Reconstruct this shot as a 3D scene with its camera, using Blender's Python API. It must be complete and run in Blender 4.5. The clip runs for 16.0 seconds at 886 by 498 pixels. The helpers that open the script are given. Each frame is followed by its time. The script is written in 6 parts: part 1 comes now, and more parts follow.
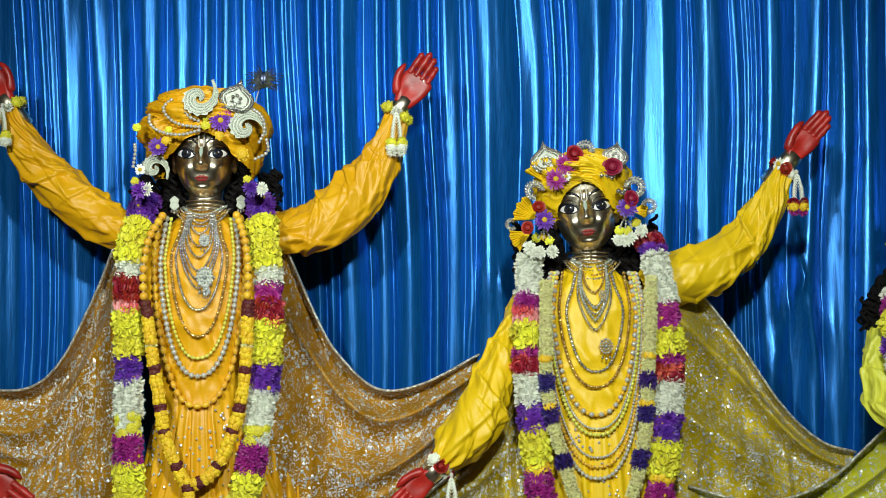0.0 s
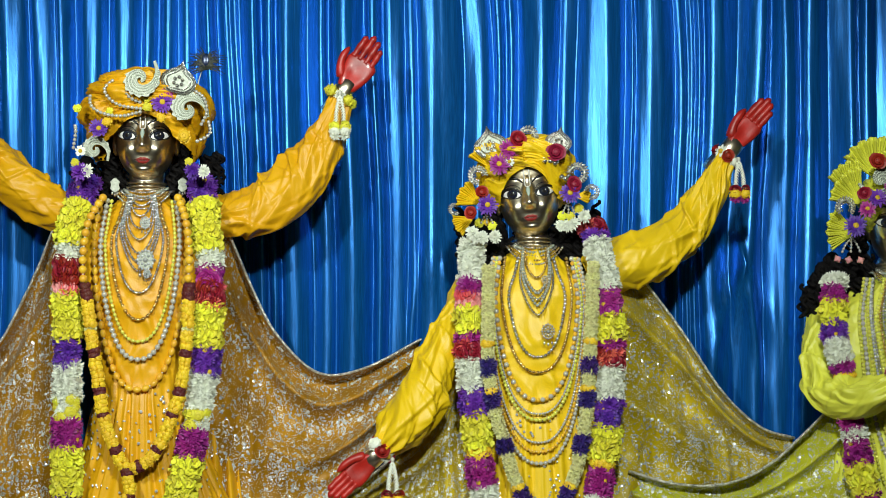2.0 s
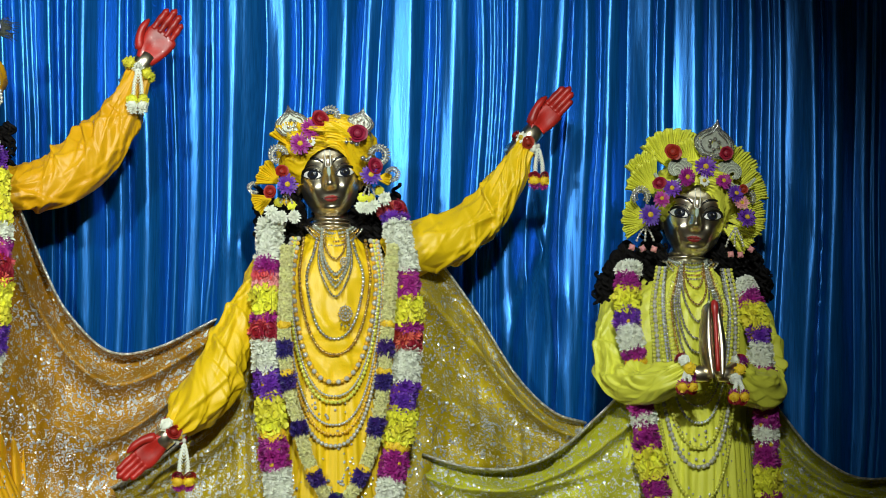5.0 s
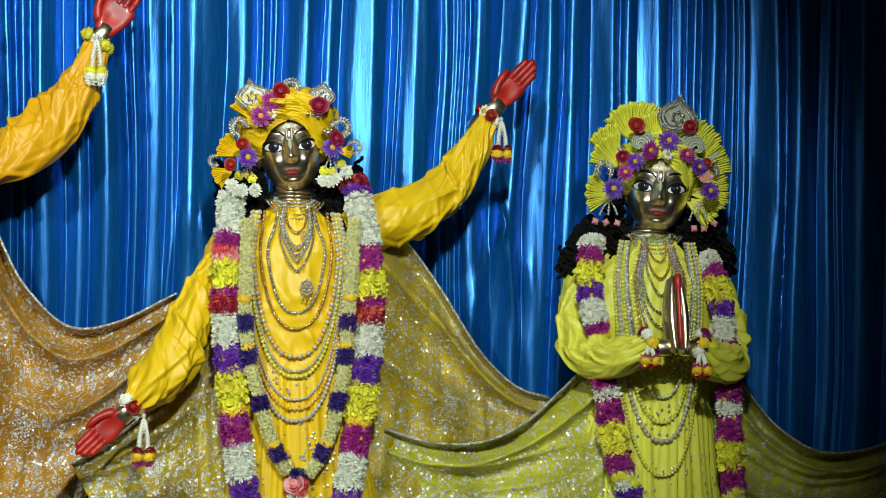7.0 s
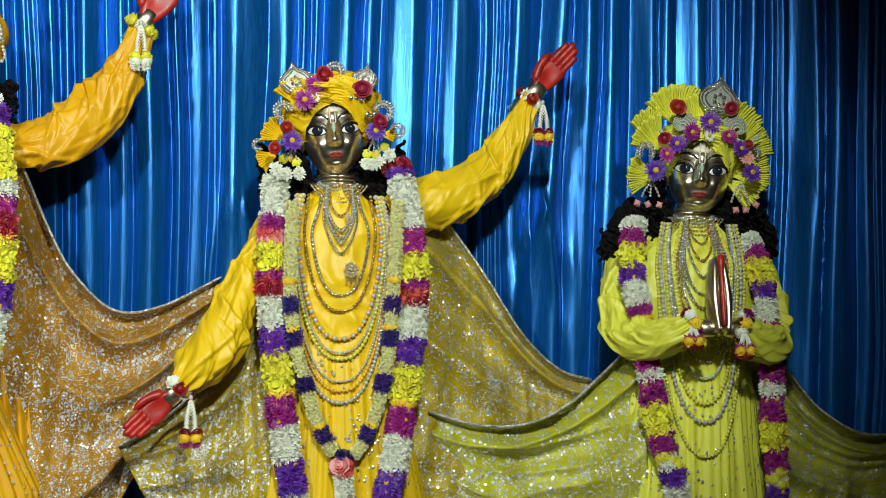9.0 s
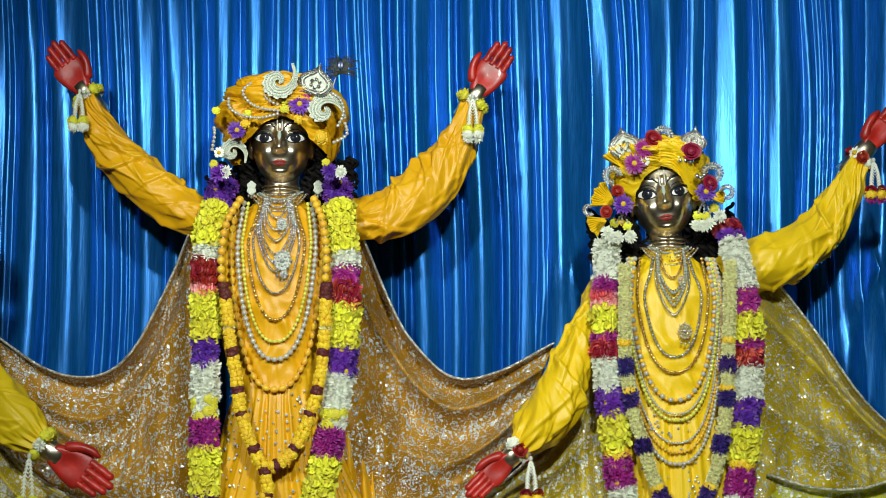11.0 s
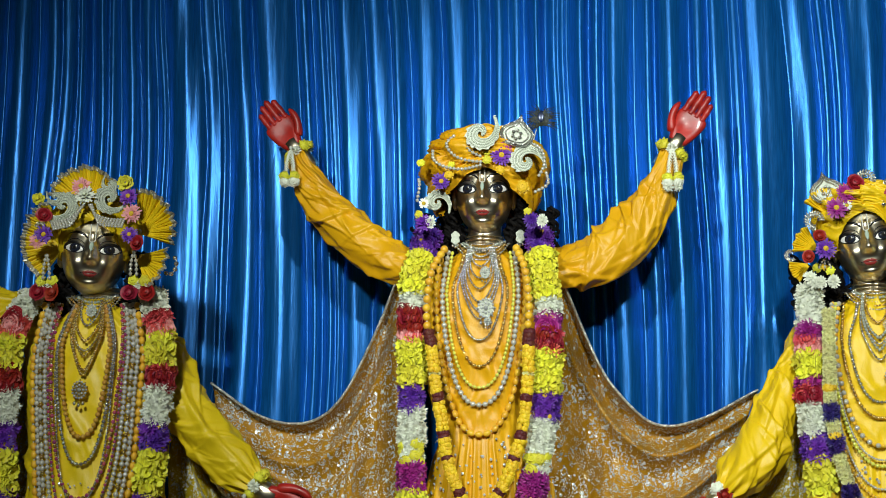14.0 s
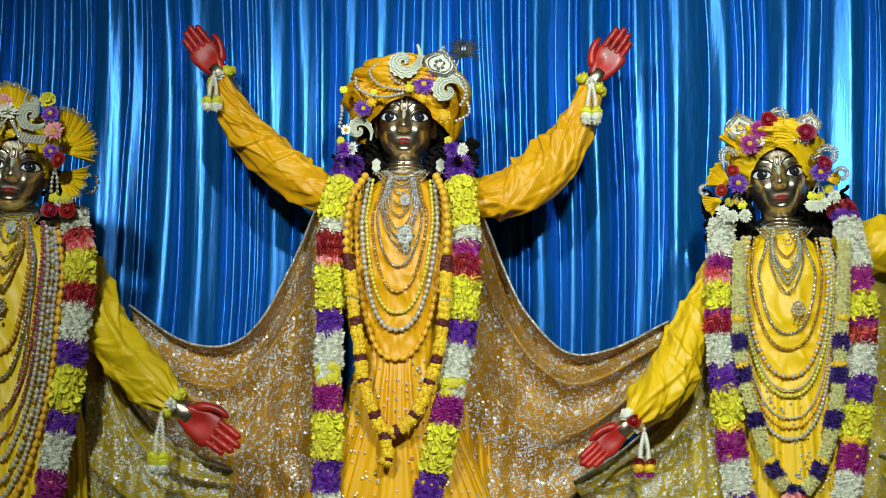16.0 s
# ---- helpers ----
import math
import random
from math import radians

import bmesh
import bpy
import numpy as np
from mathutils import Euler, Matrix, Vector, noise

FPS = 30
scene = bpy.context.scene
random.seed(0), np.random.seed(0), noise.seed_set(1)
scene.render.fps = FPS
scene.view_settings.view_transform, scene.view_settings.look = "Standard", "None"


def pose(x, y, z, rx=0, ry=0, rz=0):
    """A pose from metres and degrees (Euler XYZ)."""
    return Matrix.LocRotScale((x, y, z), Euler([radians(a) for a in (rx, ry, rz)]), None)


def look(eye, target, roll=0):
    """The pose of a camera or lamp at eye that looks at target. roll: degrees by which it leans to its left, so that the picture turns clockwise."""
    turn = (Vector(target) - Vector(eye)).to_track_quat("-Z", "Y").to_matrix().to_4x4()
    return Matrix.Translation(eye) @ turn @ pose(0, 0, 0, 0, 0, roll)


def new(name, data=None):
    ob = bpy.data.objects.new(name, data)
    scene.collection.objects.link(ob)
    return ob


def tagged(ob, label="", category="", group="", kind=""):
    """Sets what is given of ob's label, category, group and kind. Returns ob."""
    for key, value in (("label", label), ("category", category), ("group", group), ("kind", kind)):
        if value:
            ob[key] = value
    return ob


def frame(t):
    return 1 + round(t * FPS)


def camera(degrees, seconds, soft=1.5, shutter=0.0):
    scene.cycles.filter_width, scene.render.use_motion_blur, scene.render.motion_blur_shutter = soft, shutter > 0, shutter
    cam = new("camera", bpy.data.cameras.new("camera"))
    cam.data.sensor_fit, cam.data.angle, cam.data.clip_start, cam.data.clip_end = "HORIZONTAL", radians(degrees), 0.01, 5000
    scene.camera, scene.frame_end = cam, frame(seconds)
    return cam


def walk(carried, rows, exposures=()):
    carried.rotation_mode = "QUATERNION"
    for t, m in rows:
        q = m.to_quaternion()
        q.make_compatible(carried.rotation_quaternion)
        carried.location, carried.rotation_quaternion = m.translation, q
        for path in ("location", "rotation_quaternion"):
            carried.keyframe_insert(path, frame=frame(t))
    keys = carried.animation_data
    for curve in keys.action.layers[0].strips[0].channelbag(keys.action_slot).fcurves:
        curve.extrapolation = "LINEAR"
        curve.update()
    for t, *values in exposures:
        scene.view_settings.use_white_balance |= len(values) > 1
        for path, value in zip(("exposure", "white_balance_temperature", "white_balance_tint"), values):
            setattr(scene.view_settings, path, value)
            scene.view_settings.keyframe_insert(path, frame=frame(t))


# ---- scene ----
cam = camera(30.412, 16.0, soft=0.5)

# seconds, eye x y z, heading to the right, tilt up, roll (degrees)
ROWS = [
    (0.0, 0.7168, -4.8897, 1.7487, -0.000, 4.552, -0.532),
    (0.5, 0.7177, -4.8833, 1.7490, 0.066, 4.372, -0.488),
    (1.0, 0.7201, -4.8870, 1.7466, 0.257, 4.241, -0.572),
    (1.5, 0.7165, -4.8818, 1.7417, 0.899, 4.162, -0.456),
    (2.0, 0.7225, -4.8802, 1.7439, 1.948, 4.060, -0.266),
    (2.5, 0.7247, -4.8775, 1.7456, 3.061, 4.021, -0.253),
    (3.0, 0.7264, -4.8690, 1.7422, 4.664, 4.027, -0.011),
    (3.5, 0.7225, -4.8638, 1.7387, 6.281, 4.022, -0.165),
    (4.0, 0.7207, -4.8586, 1.7390, 7.405, 3.920, -0.268),
    (4.2, 0.7123, -4.8606, 1.7415, 7.928, 3.845, -0.033),
    (6.5, 0.7376, -4.8157, 1.7336, 9.893, 2.886, 0.718),
    (7.0, 0.7351, -4.8173, 1.7261, 10.299, 2.780, 0.563),
    (7.5, 0.7339, -4.8203, 1.7190, 10.215, 2.705, 0.454),
    (8.0, 0.7336, -4.8240, 1.7183, 9.896, 2.628, 0.387),
    (8.2, 0.7317, -4.8232, 1.7189, 9.895, 2.580, 0.402),
    (10.3, 0.5362, -4.8274, 1.5253, 4.362, 5.476, -0.476),
    (10.5, 0.5298, -4.8383, 1.5198, 2.575, 6.140, -0.400),
    (11.0, 0.5235, -4.8572, 1.5124, -0.419, 6.885, -0.255),
    (11.5, 0.5246, -4.8883, 1.5166, -2.337, 7.304, -0.128),
    (12.0, 0.5246, -4.8974, 1.5168, -3.732, 7.716, 0.768),
    (12.5, 0.5300, -4.8987, 1.5053, -4.888, 8.087, 0.443),
    (13.0, 0.5292, -4.9153, 1.4892, -5.758, 8.688, 0.110),
    (13.5, 0.5304, -4.9215, 1.4594, -6.700, 9.341, 0.156),
    (14.0, 0.5268, -4.9282, 1.4125, -7.565, 9.617, 0.248),
    (14.5, 0.5313, -4.9421, 1.3637, -7.878, 9.594, 0.376),
    (15.0, 0.5482, -4.9523, 1.3191, -6.938, 9.450, -1.169),
    (15.5, 0.5334, -4.9770, 1.3043, -4.859, 9.074, -0.223),
    (16.0, 0.5183, -4.9747, 1.3031, -4.516, 8.264, 1.097),
]


def aimed(x, y, z, heading, tilt, roll):
    h, p = radians(heading), radians(tilt)
    way = Vector((math.sin(h) * math.cos(p), math.cos(h) * math.cos(p), math.sin(p)))
    return look((x, y, z), Vector((x, y, z)) + way, roll)


walk(cam, [(r[0], aimed(*r[1:])) for r in ROWS])

# ---------------------------------------------------------------- light
world = bpy.data.worlds.new("hall")
scene.world = world
world.use_nodes = True
world.node_tree.nodes["Background"].inputs[0].default_value = (0.9, 0.95, 1.0, 1)
world.node_tree.nodes["Background"].inputs[1].default_value = 0.02
scene.view_settings.exposure = 0.0


def spot(name, eye, target, watts, size, angle, blend, colour):
    d = bpy.data.lights.new(name, "SPOT")
    d.energy, d.shadow_soft_size, d.spot_size, d.spot_blend, d.color = watts, size, radians(angle), blend, colour
    ob = new(name, d)
    ob.matrix_world = look(eye, target)
    return ob


spot("altar_spotlight", (-0.75, -3.9, 3.30), (-0.08, 0.0, 2.02), 395, 0.10, 68, 1.0, (0.92, 1.0, 0.93))
spot("altar_spotlight", (1.05, -3.9, 3.30), (1.00, 0.0, 2.04), 480, 0.10, 53, 0.65, (0.92, 1.0, 0.93))
# unseen fill light, added overhead behind the camera to brighten the metal faces
hall = bpy.data.lights.new("hall_fill", "AREA")
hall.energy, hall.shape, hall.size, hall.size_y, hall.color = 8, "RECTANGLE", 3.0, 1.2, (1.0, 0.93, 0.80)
new("hall_fill", hall).matrix_world = look((0.5, -7.0, 4.5), (0.5, -7.0, 0.0))


# ---------------------------------------------------------------- materials
def mat(name, base, rough=0.5, metal=0.0, var=0.15, scale=8.0, bump=0.0, bscale=60.0, stretch=(1, 1, 1), sheen=0.0, spec=0.5,
        piece=0.0, coat=0.0, second=None, detail=4.0):
    """Two scales of colour change, a bump, and a shift from piece to piece."""
    m = bpy.data.materials.new(name)
    m.use_nodes = True
    nt = m.node_tree
    b = nt.nodes["Principled BSDF"]
    co = nt.nodes.new("ShaderNodeTexCoord")
    mp = nt.nodes.new("ShaderNodeMapping")
    mp.inputs["Scale"].default_value = stretch
    nt.links.new(co.outputs["Object"], mp.inputs["Vector"])
    n1 = nt.nodes.new("ShaderNodeTexNoise")
    n1.inputs["Scale"].default_value = scale
    n1.inputs["Detail"].default_value = detail
    nt.links.new(mp.outputs[0], n1.inputs["Vector"])
    ramp = nt.nodes.new("ShaderNodeMix")
    ramp.data_type = "RGBA"
    dark = [c * (1 - var) for c in base]
    lite = [min(1, c * (1 + var)) for c in (second or base)]
    ramp.inputs[6].default_value = (*dark, 1)
    ramp.inputs[7].default_value = (*lite, 1)
    st = nt.nodes.new("ShaderNodeMapRange")
    st.inputs[1].default_value, st.inputs[2].default_value = 0.3, 0.7
    nt.links.new(n1.outputs[0], st.inputs[0])
    nt.links.new(st.outputs[0], ramp.inputs[0])
    out = ramp.outputs[2]
    if piece:
        oi = nt.nodes.new("ShaderNodeObjectInfo")
        geo = nt.nodes.new("ShaderNodeNewGeometry")
        add = nt.nodes.new("ShaderNodeMath")
        nt.links.new(oi.outputs["Random"], add.inputs[0])
        nt.links.new(geo.outputs["Random Per Island"], add.inputs[1])
        hsv = nt.nodes.new("ShaderNodeHueSaturation")
        mr = nt.nodes.new("ShaderNodeMapRange")
        mr.inputs[2].default_value = 2
        mr.inputs[3].default_value, mr.inputs[4].default_value = 1 - piece, 1 + piece
        nt.links.new(add.outputs[0], mr.inputs[0])
        nt.links.new(mr.outputs[0], hsv.inputs["Value"])
        mh = nt.nodes.new("ShaderNodeMapRange")
        mh.inputs[3].default_value, mh.inputs[4].default_value = 0.5 - piece * 0.06, 0.5 + piece * 0.06
        nt.links.new(oi.outputs["Random"], mh.inputs[0])
        nt.links.new(mh.outputs[0], hsv.inputs["Hue"])
        nt.links.new(out, hsv.inputs["Color"])
        out = hsv.outputs[0]
    nt.links.new(out, b.inputs["Base Color"])
    b.inputs["Metallic"].default_value = metal
    b.inputs["Specular IOR Level"].default_value = spec
    b.inputs["Sheen Weight"].default_value = sheen
    b.inputs["Coat Weight"].default_value = coat
    rr = nt.nodes.new("ShaderNodeMapRange")
    rr.inputs[3].default_value, rr.inputs[4].default_value = rough * 0.85, min(1, rough * 1.15)
    nt.links.new(n1.outputs[0], rr.inputs[0])
    nt.links.new(rr.outputs[0], b.inputs["Roughness"])
    if bump:
        n2 = nt.nodes.new("ShaderNodeTexNoise")
        n2.inputs["Scale"].default_value = bscale
        n2.inputs["Detail"].default_value = 3
        nt.links.new(mp.outputs[0], n2.inputs["Vector"])
        bp = nt.nodes.new("ShaderNodeBump")
        bp.inputs["Strength"].default_value = bump
        bp.inputs["Distance"].default_value = 0.004
        nt.links.new(n2.outputs[0], bp.inputs["Height"])
        nt.links.new(bp.outputs[0], b.inputs["Normal"])
    return m


def brocade(name, base, cover=0.5):
    """Silk with a vine of silver thread and glitter on it."""
    m = mat(name, base, 0.45, 0.0, 0.3, 9, 0.3, 180, spec=0.3)
    nt = m.node_tree
    b = nt.nodes["Principled BSDF"]
    co = nt.nodes.new("ShaderNodeTexCoord")
    vine = nt.nodes.new("ShaderNodeTexNoise")
    vine.inputs["Scale"].default_value = 15
    vine.inputs["Detail"].default_value = 3
    vine.inputs["Distortion"].default_value = 2.4
    nt.links.new(co.outputs["Object"], vine.inputs["Vector"])
    band = nt.nodes.new("ShaderNodeMath")
    band.operation = "PINGPONG"
    band.inputs[1].default_value = 0.09
    nt.links.new(vine.outputs[0], band.inputs[0])
    cut = nt.nodes.new("ShaderNodeMapRange")
    cut.inputs[1].default_value, cut.inputs[2].default_value = 0.09 * (1 - cover) - 0.008, 0.09 * (1 - cover) + 0.012
    nt.links.new(band.outputs[0], cut.inputs[0])
    cell = nt.nodes.new("ShaderNodeTexVoronoi")
    cell.inputs["Scale"].default_value = 190
    nt.links.new(co.outputs["Object"], cell.inputs["Vector"])
    dots = nt.nodes.new("ShaderNodeMapRange")
    dots.inputs[1].default_value, dots.inputs[2].default_value = 0.55, 0.35
    nt.links.new(cell.outputs["Distance"], dots.inputs[0])
    mask = nt.nodes.new("ShaderNodeMath")
    mask.operation = "MULTIPLY"
    nt.links.new(cut.outputs[0], mask.inputs[0])
    nt.links.new(dots.outputs[0], mask.inputs[1])
    mix = nt.nodes.new("ShaderNodeMix")
    mix.data_type = "RGBA"
    mix.inputs[7].default_value = (0.66, 0.62, 0.44, 1)
    old = b.inputs["Base Color"].links[0].from_socket
    nt.links.new(mask.outputs[0], mix.inputs[0])
    nt.links.new(old, mix.inputs[6])
    nt.links.new(mix.outputs[2], b.inputs["Base Color"])
    met = nt.nodes.new("ShaderNodeMath")
    met.operation = "MULTIPLY"
    met.inputs[1].default_value = 0.45
    nt.links.new(mask.outputs[0], met.inputs[0])
    nt.links.new(met.outputs[0], b.inputs["Metallic"])
    flake = nt.nodes.new("ShaderNodeVectorMath")
    flake.operation = "SUBTRACT"
    flake.inputs[1].default_value = (0.5, 0.5, 0.5)
    nt.links.new(cell.outputs["Color"], flake.inputs[0])
    amount = nt.nodes.new("ShaderNodeMath")
    amount.operation = "MULTIPLY"
    amount.inputs[1].default_value = 1.1
    nt.links.new(mask.outputs[0], amount.inputs[0])
    tilt = nt.nodes.new("ShaderNodeVectorMath")
    tilt.operation = "SCALE"
    nt.links.new(flake.outputs[0], tilt.inputs[0])
    nt.links.new(amount.outputs[0], tilt.inputs["Scale"])
    lean = nt.nodes.new("ShaderNodeVectorMath")
    nt.links.new(b.inputs["Normal"].links[0].from_socket, lean.inputs[0])
    nt.links.new(tilt.outputs[0], lean.inputs[1])
    unit = nt.nodes.new("ShaderNodeVectorMath")
    unit.operation = "NORMALIZE"
    nt.links.new(lean.outputs[0], unit.inputs[0])
    nt.links.new(unit.outputs[0], b.inputs["Normal"])
    return m


def satin(name, base):
    """Shiny woven cloth: long streaks down the folds and small crinkles across them."""
    m = mat(name, base, 0.33, 0.56, 0.22, 3, 0.2, 1.0, stretch=(80, 80, 3), spec=0.6)
    nt = m.node_tree
    b = nt.nodes["Principled BSDF"]
    first = b.inputs["Normal"].links[0].from_node
    co = nt.nodes.new("ShaderNodeTexCoord")
    mp = nt.nodes.new("ShaderNodeMapping")
    mp.inputs["Scale"].default_value = (30, 30, 5)
    nt.links.new(co.outputs["Object"], mp.inputs["Vector"])
    n = nt.nodes.new("ShaderNodeTexNoise")
    n.inputs["Scale"].default_value = 1.0
    n.inputs["Detail"].default_value = 5
    n.inputs["Distortion"].default_value = 0.7
    nt.links.new(mp.outputs[0], n.inputs["Vector"])
    bp = nt.nodes.new("ShaderNodeBump")
    bp.inputs["Strength"].default_value = 0.16
    bp.inputs["Distance"].default_value = 0.01
    nt.links.new(n.outputs[0], bp.inputs["Height"])
    nt.links.new(first.outputs[0], bp.inputs["Normal"])
    nt.links.new(bp.outputs[0], b.inputs["Normal"])
    return m


M = {}
M["satin"] = satin("blue_satin", (0.004, 0.132, 0.46))
M["plaster"] = mat("plaster", (0.55, 0.5, 0.42), 0.8, bump=0.3, bscale=40)
M["floor"] = mat("stone_floor", (0.35, 0.32, 0.28), 0.4, bump=0.1)
M["altar"] = mat("altar_wood", (0.09, 0.05, 0.03), 0.5, stretch=(1, 1, 8), bump=0.2)
M["silver"] = mat("polished_metal", (0.80, 0.71, 0.53), 0.30, 1.0, 0.22, 14, 0.05, 90)
M["palm"] = mat("red_lacquer", (0.40, 0.016, 0.010), 0.42, 0.0, 0.35, 18, 0.12, 60, coat=0.12)
M["eye"] = mat("enamel_white", (0.82, 0.8, 0.76), 0.2, var=0.05)
M["iris"] = mat("enamel_iris", (0.014, 0.017, 0.03), 0.12)
M["ink"] = mat("black_enamel", (0.008, 0.007, 0.007), 0.3)
M["lip"] = mat("lip_enamel", (0.26, 0.022, 0.018), 0.5, spec=0.25)
M["tilak"] = mat("white_paint", (0.75, 0.74, 0.68), 0.6)
M["leafmark"] = mat("grey_green_paint", (0.42, 0.52, 0.44), 0.6)
M["hair"] = mat("black_hair", (0.005, 0.004, 0.004), 0.7, spec=0.15, bump=0.8, bscale=120, stretch=(1, 1, 3))
M["silk_orange"] = mat("orange_silk", (0.72, 0.345, 0.004), 0.42, 0.0, 0.10, 5, 0.15, 260, sheen=0.0, second=(0.74, 0.40, 0.006), spec=0.4)
M["silk_yellow"] = mat("yellow_silk", (0.80, 0.525, 0.005), 0.46, 0.0, 0.08, 5, 0.15, 260, sheen=0.0)
M["silk_gold"] = mat("golden_silk", (0.76, 0.54, 0.008), 0.46, 0.0, 0.08, 5, 0.15, 260, sheen=0.0)
M["silk_lime"] = mat("lime_silk", (0.72, 0.72, 0.07), 0.45, 0.0, 0.08, 5, 0.15, 260, sheen=0.0)
M["broc_orange"] = brocade("orange_brocade", (0.36, 0.168, 0.002), 0.23)
M["broc_olive"] = brocade("olive_brocade", (0.42, 0.310, 0.003), 0.30)
M["broc_lime"] = brocade("lime_brocade", (0.46, 0.455, 0.015), 0.30)
M["sequin"] = mat("silver_sequin", (0.72, 0.74, 0.72), 0.22, 0.40, 0.1, piece=0.55)
M["trim"] = mat("silver_trim", (0.60, 0.58, 0.50), 0.30, 0.6, 0.55, 120, 1.0, 260)
M["pearl"] = mat("pearl", (0.56, 0.54, 0.47), 0.22, 0.25, 0.06, coat=0.5, piece=0.08)
M["amber"] = mat("amber_bead", (0.80, 0.44, 0.03), 0.3, 0.0, 0.15, coat=0.3, piece=0.12)
M["wood_bead"] = mat("wooden_bead", (0.50, 0.26, 0.03), 0.4, piece=0.15)
M["gold"] = mat("gold_bead", (0.75, 0.52, 0.16), 0.22, 0.9, 0.1, piece=0.15)
M["lime_bead"] = mat("yellow_glass_bead", (0.72, 0.70, 0.10), 0.2, 0.1, coat=0.5, piece=0.1)
M["steel"] = mat("silver_bead", (0.72, 0.71, 0.68), 0.2, 0.95, piece=0.15)
M["gem"] = mat("coloured_gem", (0.35, 0.06, 0.12), 0.1, coat=0.6, piece=0.6)
M["pave"] = mat("beaded_silver", (0.34, 0.36, 0.29), 0.4, 0.2, 0.25, 160, 0.25, 330, piece=0.08)
M["pale_bead"] = mat("pale_green_pearl", (0.56, 0.60, 0.48), 0.3, 0.15, 0.08, piece=0.1)
M["p_yellow"] = mat("yellow_green_petal", (0.70, 0.66, 0.03), 0.6, 0, 0.15, 30, piece=0.2, sheen=0.1)
M["p_white"] = mat("white_petal", (0.78, 0.80, 0.68), 0.6, 0, 0.08, 30, piece=0.12)
M["p_cream"] = mat("cream_petal", (0.74, 0.72, 0.34), 0.6, 0, 0.12, 30, piece=0.15)
M["p_purple"] = mat("purple_petal", (0.13, 0.025, 0.36), 0.55, 0, 0.2, 30, piece=0.25)
M["p_magenta"] = mat("magenta_petal", (0.33, 0.015, 0.22), 0.55, 0, 0.2, 30, piece=0.25)
M["p_red"] = mat("red_petal", (0.30, 0.008, 0.016), 0.55, 0, 0.25, 30, piece=0.25)
M["p_coral"] = mat("coral_petal", (0.72, 0.11, 0.09), 0.55, 0, 0.2, 30, piece=0.2)
M["p_pink"] = mat("pink_petal", (0.80, 0.33, 0.33), 0.55, 0, 0.2, 30, piece=0.15)
M["p_gold"] = mat("marigold_petal", (0.78, 0.52, 0.015), 0.6, 0, 0.2, 30, piece=0.15)
M["p_navy"] = mat("dark_violet_petal", (0.035, 0.015, 0.16), 0.55, 0, 0.2, 30, piece=0.25)
M["p_maroon"] = mat("maroon_petal", (0.10, 0.008, 0.008), 0.6, 0, 0.2, 30, piece=0.3)
M["eyecup"] = mat("yellow_flower_heart", (0.75, 0.5, 0.03), 0.7, bump=0.6, bscale=300)
M["green"] = mat("green_leaf", (0.07, 0.12, 0.03), 0.5, piece=0.2)
M["feather"] = mat("dark_feather", (0.02, 0.025, 0.015), 0.5)
M["feather_eye"] = mat("feather_eye", (0.01, 0.02, 0.06), 0.25, 0.3)
M["stem"] = mat("thread", (0.6, 0.6, 0.5), 0.7)


